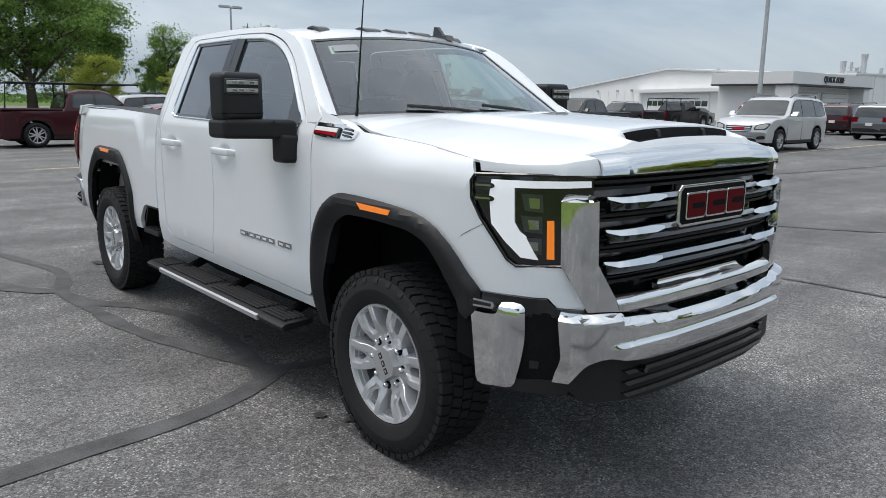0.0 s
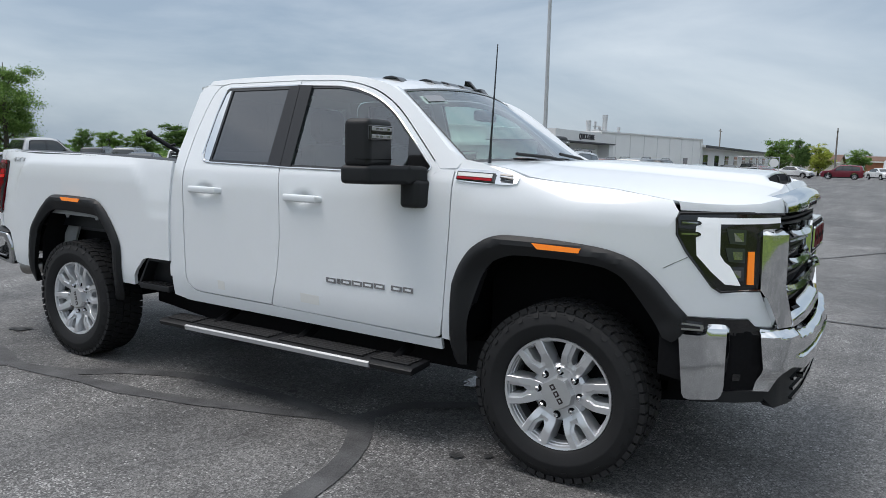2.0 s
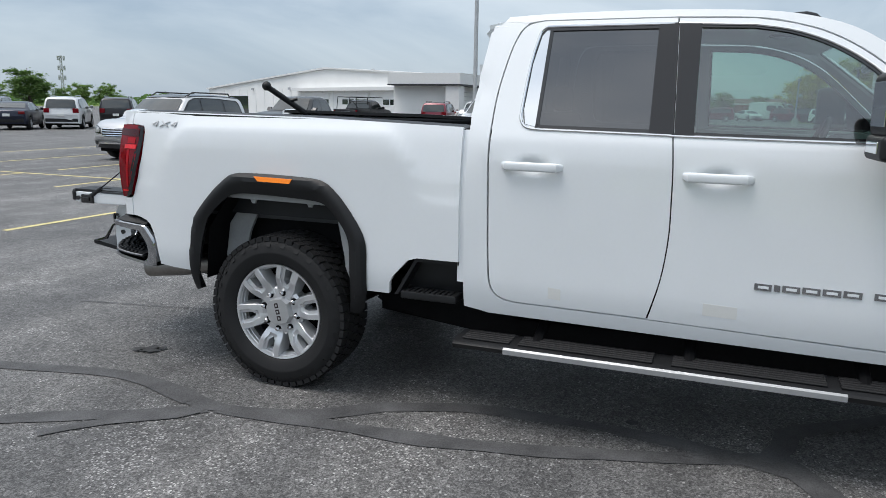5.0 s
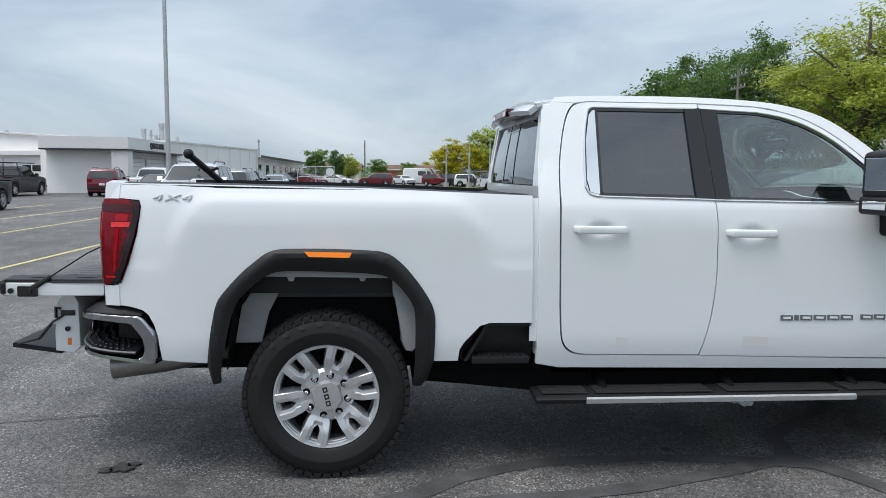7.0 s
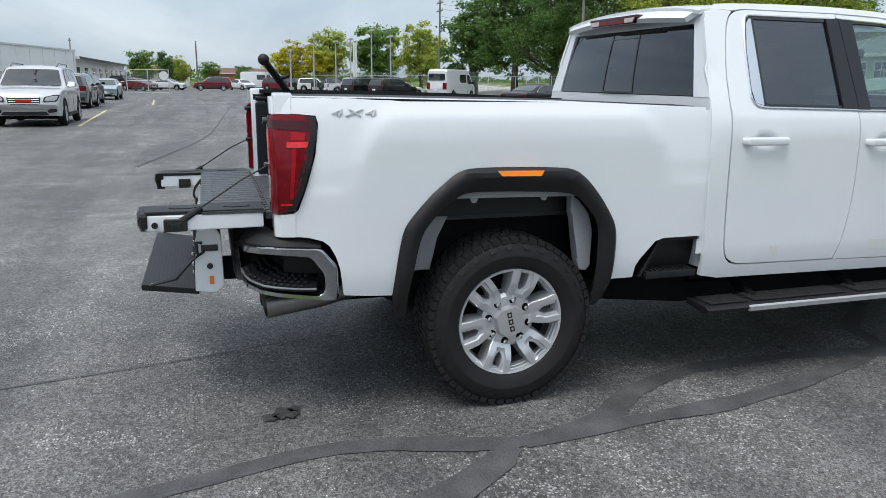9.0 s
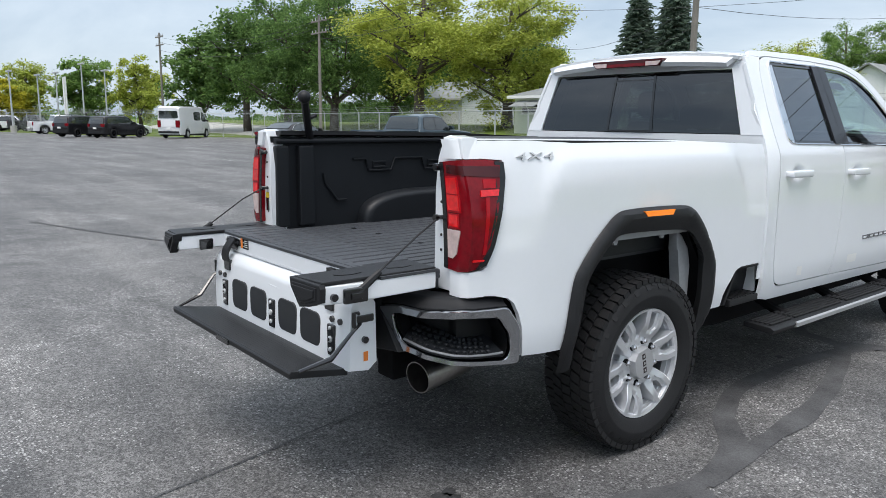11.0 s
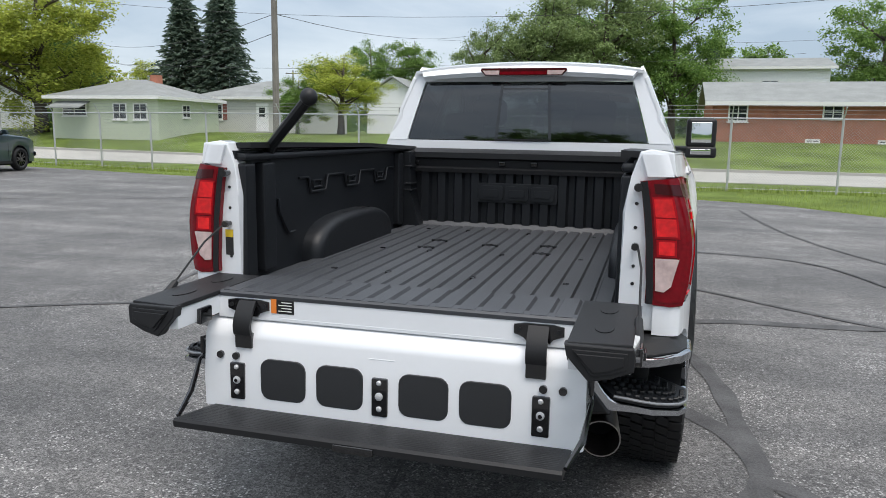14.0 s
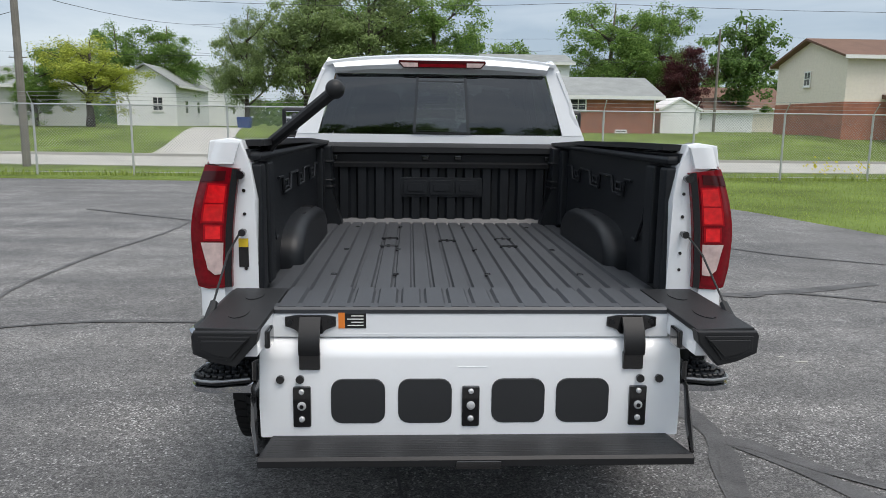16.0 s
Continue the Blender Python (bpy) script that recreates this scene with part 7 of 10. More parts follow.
    def inset(pts, d):
        """The outline moved inwards by d."""
        n = len(pts)
        area = sum(pts[k][0] * pts[(k + 1) % n][1] - pts[(k + 1) % n][0] * pts[k][1] for k in range(n))
        sn = 1 if area > 0 else -1
        out = []
        for k in range(n):
            a, b, c = Vector(pts[k - 1]), Vector(pts[k]), Vector(pts[(k + 1) % n])
            e1, e2 = (b - a).normalized(), (c - b).normalized()
            m = Vector((-e1.y - e2.y, e1.x + e2.x)) * sn
            m /= max(0.3, m.length_squared / 2)
            out.append((b.x + m.x * d, b.y + m.y * d))
        return out
    def bead(name, pts, r, mat, parent, off, label=""):
        bm = bmesh.new()
        tube(bm, [side_at(sg, off)(y, z) for y, z in pts], r, 8)
        return part(name, bm, mat, parent, label)
    bead("window_trim", [(1.80, 1.4365), (0.80, 1.4245), (0.768, 1.4355)] + [(y - 0.004, z + 0.002) for y, z in reversed(fr_in[4:])] + [(1.81, 1.924)], 0.0065, M["chrome"], front_door, 0.002, "bright window trim")
    frame_mesh("window_seal", fr_in, inset(fr_in, 0.011), M["gloss"], front_door, 0.001, 0.01)
    side_panel("window", inset(fr_in, 0.009), sg, M["door_glass"], front_door, off=-0.006, thick=0, du=0.2, dv=0.1)
    side_panel("quarter_trim", [(0.765, 1.463), (0.79, 1.441), (0.90, 1.443), (0.94, 1.63), (0.925, 1.618)], sg, M["gloss"], front_door, off=-0.002, thick=0.006)
    side_panel("pillar_trim", [(1.705, 1.438), (1.783, 1.438), (1.808, 1.928), (1.715, 1.922)], sg, M["pillar"], front_door, off=0.008, thick=0.012)
    rr_out = [(1.793, 1.436), (2.44, 1.448)] + smooth_line([(2.606, 1.448), (2.598, 1.62), (2.565, 1.80), (2.53, 1.895), (2.49, 1.935), (2.42, 1.95)], 4) + [(1.818, 1.950)]
    rr_in = [(1.80, 1.446), (2.37, 1.456)] + smooth_line([(2.455, 1.473), (2.468, 1.56), (2.455, 1.75), (2.434, 1.87), (2.42, 1.905), (2.40, 1.918)], 4) + [(1.83, 1.918)]
    frame_mesh("window_frame", rr_out, rr_in, white, rear_door)
    bead("window_trim", [(1.795, 1.4385)] + [(2.34, 1.4495)] + smooth_line([(2.37, 1.450), (2.44, 1.458), (2.470, 1.49), (2.474, 1.54), (2.461, 1.75), (2.437, 1.88), (2.424, 1.912), (2.40, 1.924)], 3) + [(1.83, 1.924)], 0.0065, M["chrome"], rear_door, 0.002, "bright window trim")
    frame_mesh("window_seal", rr_in, inset(rr_in, 0.014), M["gloss"], rear_door, 0.001, 0.01)
    side_panel("quarter_panel", [(2.40, 1.462), (2.45, 1.474), (2.463, 1.54), (2.450, 1.75), (2.424, 1.88), (2.404, 1.905), (2.39, 1.905)], sg, M["chrome"], rear_door, off=0.002, thick=0.006)
    side_panel("quarter_trim", [(2.385, 1.458), (2.405, 1.458), (2.408, 1.60), (2.395, 1.906), (2.375, 1.906)], sg, M["gloss"], rear_door, off=0.001, thick=0.006)
    side_panel("window", [(1.80, 1.448), (2.39, 1.458), (2.40, 1.91), (1.83, 1.916)], sg, M["tint"], rear_door, off=-0.006, thick=0, du=0.2, dv=0.1)
    side_panel("pillar_trim", [(1.787, 1.440), (1.89, 1.442), (1.895, 1.925), (1.812, 1.928)], sg, M["pillar"], rear_door, off=0.008, thick=0.012)
    # handles
    for dr, ya, yb, zc in ((front_door, 1.458, 1.727, 1.266), (rear_door, 2.262, 2.536, 1.281)):
        hx = 0.968
        bm = bmesh.new()
        pts = [(sg * (hx - 0.01), ya, zc - 0.002), (sg * (hx + 0.03), ya + 0.025, zc - 0.001), (sg * (hx + 0.038), (ya + yb) / 2, zc), (sg * (hx + 0.03), yb - 0.025, zc + 0.001), (sg * (hx - 0.01), yb, zc + 0.002)]
        tube(bm, [(p[0], p[1], p[2]) for p in (pts[0], *[tuple(Vector(pts[1]).lerp(Vector(pts[3]), q / 6)) for q in range(7)], pts[4])], [0.011] + [0.017] * 7 + [0.011], 14)
        for v in bm.verts:
            dz = v.co.z - zc
            v.co.z = zc + math.copysign(abs(dz / 0.017) ** 0.6, dz) * 0.0215
            v.co.x = sg * (hx + 0.004 + (abs(v.co.x) - hx) * 0.72)
        part("door_handle", bm, white, dr)
    # nameplate as plain bars
    widths = [0.085, 0.03, 0.085, 0.085, 0.085, 0.085, 0.0, 0.085, 0.08]
    y = 1.412
    for k, w in enumerate(widths):
        if w:
            z0 = 0.792 + 0.004 * (1.41 - y)
            side_panel("nameplate_bar", [(y, z0 + 0.012), (y, z0 + 0.04), (y - w * 0.8, z0 + 0.038), (y - w * 0.8, z0 + 0.010)], sg, M["dark_chrome"], front_door, off=0.005, thick=0.006, du=0.2, dv=0.2)
            side_panel("nameplate_bar", [(y - 0.014, z0 + 0.020), (y - 0.014, z0 + 0.031), (y - w * 0.8 + 0.012, z0 + 0.030), (y - w * 0.8 + 0.012, z0 + 0.019)], sg, white if w > 0.05 else M["dark_chrome"], front_door, off=0.0065, thick=0.003, du=0.2, dv=0.2)
            y -= w * 0.8 + 0.008
        else:
            y -= 0.035
    # protective film pieces low on the doors
    for dr, ya, yb in ((front_door, 1.47, 1.61), (rear_door, 2.24, 2.30)):
        side_panel("film_patch", [(ya, 0.66), (yb, 0.665), (yb, 0.72), (ya, 0.715)], sg, M["sticker"], dr, off=0.0012, thick=0.001, du=0.3, dv=0.3, label="clear protective film")
    # rocker and pillars
    rock = [(0.66, 0.585), (0.70, 0.578), (1.845, 0.611), (2.44, 0.6205)] + smooth_line([(2.455, 0.621), (2.520, 0.629), (2.567, 0.657), (2.593, 0.706), (2.603, 0.79), (2.609, 0.95), (2.615, 1.30), (2.613, 1.46), (2.605, 1.62), (2.572, 1.80), (2.538, 1.898), (2.50, 1.942)], 4) + [(2.62, 1.95), (2.68, 1.90), (2.715, 1.60), (2.722, 1.30), (2.722, 0.58), (2.60, 0.555), (0.66, 0.525)]
    side_panel("cab_side", rock, sg, white, truck, thick=0.02)
    # A pillar and roof rail strip
    arail = [(0.60, 1.462)] + smooth_line([(0.697, 1.458), (0.896, 1.646), (1.046, 1.778), (1.196, 1.868), (1.346, 1.918), (1.50, 1.944), (1.812, 1.955)], 4) + [(2.42, 1.956), (2.50, 1.945), (2.62, 1.95)] + smooth_line([(2.60, 1.975), (2.4, 1.985), (2.0, 1.990), (1.7, 1.984), (1.45, 1.970), (1.28, 1.943), (1.12, 1.893), (0.97, 1.80), (0.78, 1.645), (0.66, 1.545), (0.585, 1.485)], 3)
    side_panel("roof_rail", arail, sg, white, truck, thick=0.02, du=0.05, dv=0.04)
    side_panel("cowl_side", [(0.74, 1.448), (0.62, 1.455), (0.605, 1.44), (0.40, 1.44), (0.37, 1.46), (0.46, 1.49), (0.57, 1.508), (0.66, 1.552), (0.74, 1.56)], sg, white, truck, off=-0.004, thick=0.015)
    # painted pillar between the rail and the windscreen
    bm = bmesh.new()
    rows_ = []
    for k in range(15):
        v = k / 14
        top = lerp(v, [(0, 0.60), (0.25, 0.735), (0.5, 0.875), (0.75, 1.01), (1, 1.14)])
        zt = lerp(top, [(0.585, 1.485), (0.66, 1.545), (0.78, 1.645), (0.97, 1.80), (1.12, 1.895), (1.28, 1.945)])
        a, b = Vector(side_at(sg, -0.004)(top, zt - 0.012)), Vector(ws(sg * 0.992, v)) + Vector((0, -0.004, 0.006))
        m_ = a.lerp(b, 0.5) + Vector((sg * 0.010, -0.010, 0.012))
        rows_.append([bm.verts.new(a), bm.verts.new(a.lerp(m_, 0.5) + Vector((sg * 0.003, -0.003, 0.003))), bm.verts.new(m_), bm.verts.new(b), bm.verts.new(b - Vector((0, -0.01, 0.02)))])
    for A, B in zip(rows_, rows_[1:]):
        for k in range(4):
            bm.faces.new((A[k], A[k + 1], B[k + 1], B[k]))
    part("windscreen_pillar", bm, white, truck, sharp=60)
    # recessed flange in the gap between cab and bed
    side_panel("gap_flange", [(2.715, 0.70), (2.760, 0.70), (2.760, 1.44), (2.715, 1.44)], sg, white, truck, off=-0.016, thick=0.004)
    # inner cab floor side to close gaps
    bm = bmesh.new()
    prism(bm, [(0.66, 0.56), (2.70, 0.58), (2.70, 1.40), (0.70, 1.38)], "x", sg * 0.915, sg * 0.925)
    part("inner_door", bm, M["under"], truck)
    # running board
    board = thing("running_board", "", "")
    board.parent = truck
    bm = bmesh.new()
    prism(bm, [(sg * 0.89, 0.44), (sg * 1.05, 0.435), (sg * 1.075, 0.42), (sg * 1.06, 0.395), (sg * 0.89, 0.41)], "y", 0.76, 2.74, 0.006)
    part("plank", bm, M["plastic"], board, "black running board")
    bm = bmesh.new()
    prism(bm, [(sg * 1.070, 0.431), (sg * 1.083, 0.424), (sg * 1.080, 0.400), (sg * 1.062, 0.395)], "y", 1.03, 2.48, 0.003)
    part("edge_strip", bm, M["alloy_cap"], board, "bright metal edge strip")
    for ya, yb in ((0.80, 1.05), (1.10, 1.72), (1.80, 2.42), (2.46, 2.70)):
        bm = bmesh.new()
        for k in range(5):
            box(bm, min(sg * (0.90 + 0.029 * k), sg * (0.92 + 0.029 * k)), max(sg * (0.90 + 0.029 * k), sg * (0.92 + 0.029 * k)), ya, yb, 0.437, 0.447, 0.003, 1)
        part("tread_pad", bm, M["rubber"], board)
    for yy in (0.95, 1.65, 2.35):
        bm = bmesh.new()
        tube(bm, [(sg * 0.70, yy, 0.52), (sg * 0.84, yy, 0.46), (sg * 0.95, yy, 0.42)], 0.03, 8)
        part("bracket", bm, M["under"], board)
    # tow mirror
    mirror = thing("side_mirror", "", "")
    mirror.parent = truck
    mirror["label"] = "black towing mirror"
    def mbox(x0, x1, y0, y1, z0, z1, b):
        bm = bmesh.new()
        return box(bm, min(sg * x0, sg * x1), max(sg * x0, sg * x1), y0, y1, z0, z1, b, 3)
    def mplan(pts, z0, z1, b):
        bm = bmesh.new()
        prism(bm, [(sg * x, y) for x, y in pts], "z", z0, z1)
        bmesh.ops.bevel(bm, geom=bm.edges[:], offset=b, segments=3, affect="EDGES", profile=0.5)
        return bm
    part("housing", mplan([(1.05, 0.905), (1.27, 0.895), (1.285, 1.045), (1.05, 1.075)], 1.455, 1.695, 0.032), M["plastic"], mirror)
    part("arm", mplan([(0.955, 0.745), (1.06, 0.80), (1.275, 0.895), (1.29, 1.06), (1.05, 1.08), (0.955, 0.90)], 1.375, 1.468, 0.022), M["plastic"], mirror)
    part("base", mplan([(0.93, 0.735), (1.035, 0.77), (1.045, 0.87), (0.93, 0.90)], 1.255, 1.40, 0.024), M["plastic"], mirror)
    part("lamp_recess", mbox(1.085, 1.262, 0.889, 0.912, 1.588, 1.662, 0.006), M["gloss"], mirror)
    for zz in (1.644, 1.607):
        strip_ = part("lamp_strip", mbox(1.092, 1.256, 0.885, 0.905, zz - 0.010, zz + 0.010, 0.004), M["clear"], mirror, "clear lamp strip")
        for xx in (1.115, 1.170, 1.205):
            part("lamp_chip", mbox(xx, xx + 0.022, 0.8835, 0.895, zz - 0.005, zz + 0.005, 0.001), M["dark_chrome"], strip_)
    part("housing_seam", mbox(1.062, 1.278, 0.8965, 1.0, 1.496, 1.499, 0.001), M["under"], mirror)
    part("mirror_glass", mplan([(1.244, 1.0403), (1.086, 1.0607), (1.086, 1.0732), (1.244, 1.0528)], 1.497, 1.660, 0.003), M["mirror"], mirror)
    part("mirror_glass", mplan([(1.244, 1.0564), (1.086, 1.0686), (1.086, 1.0801), (1.244, 1.0679)], 1.402, 1.444, 0.003), M["mirror"], mirror)
    # headlamp
    hl = [(1.163, 1.278), (1.152, 1.298), (0.905, 1.306), (0.688, 1.300), (0.686, 1.240), (0.770, 1.240), (0.800, 1.225), (0.800, 0.985), (0.971, 0.976), (1.005, 0.998), (1.119, 1.142), (1.159, 1.214)]
    head = front_panel("headlamp", smooth_line(hl[-3:] + hl[:2], 3) + hl[2:9], sg, M["gloss"], truck, off=-0.012, thick=0.03, label="headlamp with a white C-shaped daytime light")
    lens_edge = [(1.167, 1.278), (1.154, 1.302), (0.905, 1.310), (0.688, 1.304)]
    bm = bmesh.new()
    at = front_at(0.001)
    tube(bm, [at(sg * a, b) for a, b in [(0.800, 0.981), (0.971, 0.972), (1.007, 0.994), (1.122, 1.140), (1.163, 1.212)] + lens_edge], 0.006, 6)
    part("lens_rim", bm, M["gloss"], head)
    front_panel("daytime_light", [(1.082, 1.286), (0.704, 1.291), (0.703, 1.268), (0.988, 1.260), (0.983, 1.132), (0.964, 1.102), (0.938, 1.083), (0.888, 1.001), (0.955, 1.005), (1.013, 1.055), (1.078, 1.123), (1.088, 1.228)], sg, M["drl"], head, off=-0.003, thick=0.008, du=0.03, dv=0.03)
    front_panel("indicator", [(0.829, 1.005), (0.857, 1.005), (0.861, 1.146), (0.835, 1.147)], sg, M["amber"], head, off=-0.004, thick=0.01)
    for za, zb in ((1.175, 1.240), (1.098, 1.160), (1.020, 1.080)):
        proj = front_panel("projector", [(0.875, za), (0.945, za + 0.004), (0.962, zb), (0.878, zb)], sg, M["window_dark"], head, off=-0.006, thick=0.008)
        front_panel("reflector", [(0.888, za + 0.014), (0.925, za + 0.014), (0.932, zb - 0.014), (0.890, zb - 0.014)], sg, M["dark_chrome"], proj, off=-0.004, thick=0.004)
    for zz in (1.262, 1.214):
        front_panel("reflector", smooth_line([(1.150, zz + 0.010), (1.085, zz + 0.011), (1.066, zz), (1.085, zz - 0.011), (1.150, zz - 0.010)], 3), sg, M["gloss"], head, off=0.0, thick=0.012)
        front_panel("reflector", [(1.145, zz + 0.004), (1.080, zz + 0.004), (1.080, zz - 0.003), (1.145, zz - 0.003)], sg, M["dark_chrome"], head, off=0.002, thick=0.003)
    # chrome upright beside the grille
    def up_at(s_, z):
        k = 0.030 - 0.040 * sm((z - 1.218) / 0.03) - 0.018 * sm((abs(s_) - 0.775) / 0.03)
        return front_at(k)(s_, z)
    part("chrome_upright", sheet(bmesh.new(), [(sg * a, b) for a, b in [(0.812, 1.221), (0.790, 1.244), (0.690, 1.242), (0.681, 0.99), (0.569, 0.822), (0.566, 0.803), (0.706, 0.815), (0.806, 0.985)]], up_at, 0.025, 0.025, 0.04), M["chrome"], truck, "tall chrome upright")
    # bumper corner
    front_panel("bumper_strip", [(1.200, 0.862), (0.850, 0.858), (0.816, 0.826), (0.700, 0.814), (0.56, 0.802), (0.56, 0.78), (0.80, 0.79), (1.200, 0.79)], sg, M["gloss"], truck, off=0.012, thick=0.06)
    front_panel("trim_plate", [(1.152, 0.840), (1.038, 0.834), (1.034, 0.822), (1.038, 0.807), (1.152, 0.807)], sg, M["satin"], truck, off=0.040, thick=0.03)
    front_panel("trim_bar", [(1.144, 0.832), (1.048, 0.827), (1.047, 0.816), (1.143, 0.816)], sg, M["gloss"], truck, off=0.043, thick=0.006)
    def end_at(s_, z):
        k = 0.036 - 0.028 * sm((z - 0.812) / 0.024) - 0.020 * sm((0.945 - abs(s_)) / 0.022)
        return front_at(k)(s_, z)
    end = smooth_line([(1.135, 0.789), (1.090, 0.786), (1.044, 0.787), (1.026, 0.797), (1.020, 0.823), (1.008, 0.836), (0.975, 0.838), (0.940, 0.835), (0.927, 0.820), (0.923, 0.760), (0.924, 0.687), (0.940, 0.574), (0.961, 0.516), (1.030, 0.508), (1.098, 0.510), (1.113, 0.586), (1.125, 0.697), (1.135, 0.789)], 3)[:-1]
    part("bumper_end", sheet(bmesh.new(), [(sg * a, b) for a, b in end], end_at, 0.02, 0.02, 0.035), M["chrome"], truck, "chrome bumper end cap")
    gap = front_panel("bumper_gap", [(0.940, 0.842), (0.846, 0.850), (0.790, 0.800), (0.785, 0.628), (0.81, 0.505), (0.965, 0.495)], sg, M["gloss"], truck, off=0.006, thick=0.05, label="black air curtain between the chrome pieces")
    front_panel("inset", smooth_line([(0.912, 0.800), (0.850, 0.808), (0.824, 0.780), (0.822, 0.640), (0.838, 0.560), (0.905, 0.552), (0.912, 0.680), (0.912, 0.800)], 2)[:-1], sg, M["under"], gap, off=0.012, thick=0.01)
    front_panel("fog_lamp", [(0.905, 0.590), (0.872, 0.592), (0.868, 0.620), (0.903, 0.622)], sg, M["gloss"], gap, off=0.015, thick=0.008)
    front_panel("lower_lip", [(sy(-0.56), 0.53), (sx(0.80), 0.55), (sx(0.70), 0.55), (sx(0.72), 0.50), (sx(0.84), 0.50), (sy(-0.58), 0.495)], sg, M["plastic"], truck, off=0.03, thick=0.05)
    front_panel("lower_valance", [(sy(-0.45), 0.80), (sx(0.70), 0.80), (sx(0.60), 0.56), (sx(0.60), 0.46), (sx(0.80), 0.52), (sy(-0.45), 0.60)], sg, M["under"], truck, off=0.012, thick=0.04)


for sgn in (-1, 1):
    truck_side(sgn)

# bumper, grille and front of the truck
def span(o):
    """Mirrors a half outline (s >= 0, from the middle outwards) into a whole one."""
    return o + [(-s, z) for s, z in reversed(o)]


def whole_front(name, outline, mat, off, thick, label="", du=0.05, dv=0.06):
    return part(name, sheet(bmesh.new(), outline, front_at(off), du, dv, thick), M[mat] if isinstance(mat, str) else mat, truck, label)


def bumper_at(s_, z):
    """Front bumper: rounded top shelf, a ledge across the middle, corners that turn in."""
    a = abs(s_)
    top = lerp(a, [(0, 0.757), (0.266, 0.759), (0.543, 0.781), (0.567, 0.800), (0.81, 0.817)])
    k = 0.072 - 0.035 * sm((z - top + 0.026) / 0.024) - 0.03 * sm((a - 0.785) / 0.025)
    k += 0.016 * sm((0.694 - z) / 0.016) * sm((0.606 - a) / 0.012)
    k -= 0.012 * sm((0.632 - z) / 0.03)
    return front_at(k)(s_, z)


bumper = part("front_bumper", sheet(bmesh.new(), span([(0.0, 0.757), (0.266, 0.759), (0.543, 0.781), (0.567, 0.800), (0.800, 0.818), (0.808, 0.79), (0.800, 0.652), (0.805, 0.608), (0.818, 0.550), (0.774, 0.554), (0.735, 0.595), (0.704, 0.630), (0.684, 0.640), (0.640, 0.640), (0.454, 0.612), (0.0, 0.604)]), bumper_at, 0.04, 0.010, 0.06), M["chrome"], truck, "chrome front bumper")
whole_front("upper_intake", [(-0.62, 0.815), (0.62, 0.815), (0.62, 0.745), (-0.62, 0.745)], "gloss", 0.0, 0.03)
dam = whole_front("air_dam", [(-0.79, 0.535), (-0.69, 0.65), (0.69, 0.65), (0.79, 0.535), (0.70, 0.46), (0.40, 0.43), (-0.40, 0.43), (-0.70, 0.46)], "plastic", 0.026, 0.05, "black lower air dam")
for zz in (0.565, 0.52, 0.475):
    part("slat", sheet(bmesh.new(), [(-sx(0.5), zz), (sx(0.5), zz), (sx(0.48), zz - 0.018), (-sx(0.48), zz - 0.018)], front_at(0.042), 0.05, 0.05, 0.02), M["gloss"], dam)
for sgn in (-1, 1):
    bm = bmesh.new()
    tube(bm, [(sgn * 0.45, -0.955, 0.56), (sgn * 0.45, -0.985, 0.56)], 0.014, 10)
    part("sensor", bm, M["gloss"], dam)

grille = whole_front("grille", [(-0.70, 1.31), (0.70, 1.31), (0.70, 1.0), (0.58, 0.805), (-0.58, 0.805), (-0.70, 1.0)], "gloss", -0.07, 0.02, "black grille with bright bars")
def blade_at(zz, lift):
    # the blades lean back so that their faces look up
    return lambda s_, z: front_at(lift - 0.55 * (z - zz))(s_, z)


for zz in (1.222, 1.102, 0.984):
    part("bar", sheet(bmesh.new(), [(-0.40, zz + 0.010), (0.40, zz + 0.010), (0.40, zz - 0.008), (-0.40, zz - 0.008)], blade_at(zz, 0.008), 0.05, 0.05, 0.03), M["dark_chrome"], grille, "dark chrome bar")
    part("bar", sheet(bmesh.new(), [(-0.62, zz - 0.024), (0.62, zz - 0.024), (0.62, zz - 0.040), (-0.62, zz - 0.040)], blade_at(zz, -0.012), 0.05, 0.05, 0.03), M["gloss"], grille)
    for sgn in (-1, 1):
        part("accent", sheet(bmesh.new(), [(sgn * 0.652, zz + 0.014), (sgn * 0.590, zz + 0.010), (sgn * 0.415, zz + 0.014), (sgn * 0.345, zz + 0.008), (sgn * 0.345, zz - 0.002), (sgn * 0.400, zz - 0.012), (sgn * 0.590, zz - 0.010), (sgn * 0.648, zz + 0.004)], blade_at(zz, 0.030), 0.05, 0.01, 0.04), M["chrome"], grille, "chrome accent")
for zz in (1.285, 1.262, 1.160, 1.142, 1.042, 1.024, 0.928, 0.906):
    part("slat", sheet(bmesh.new(), [(-sx(0.63), zz + 0.005), (sx(0.63), zz + 0.005), (sx(0.63), zz - 0.006), (-sx(0.63), zz - 0.006)], front_at(-0.025), 0.06, 0.05, 0.04), M["plastic"], grille)
part("lower_surround", sheet(bmesh.new(), span([(0.0, 0.882), (0.300, 0.882), (0.330, 0.854), (0.592, 0.860), (0.568, 0.803), (0.0, 0.798)]), lambda s_, z: front_at(0.034 - 0.05 * sm((z - 0.832) / 0.045))(s_, z), 0.04, 0.008, 0.03), M["chrome"], grille, "chrome lower surround")
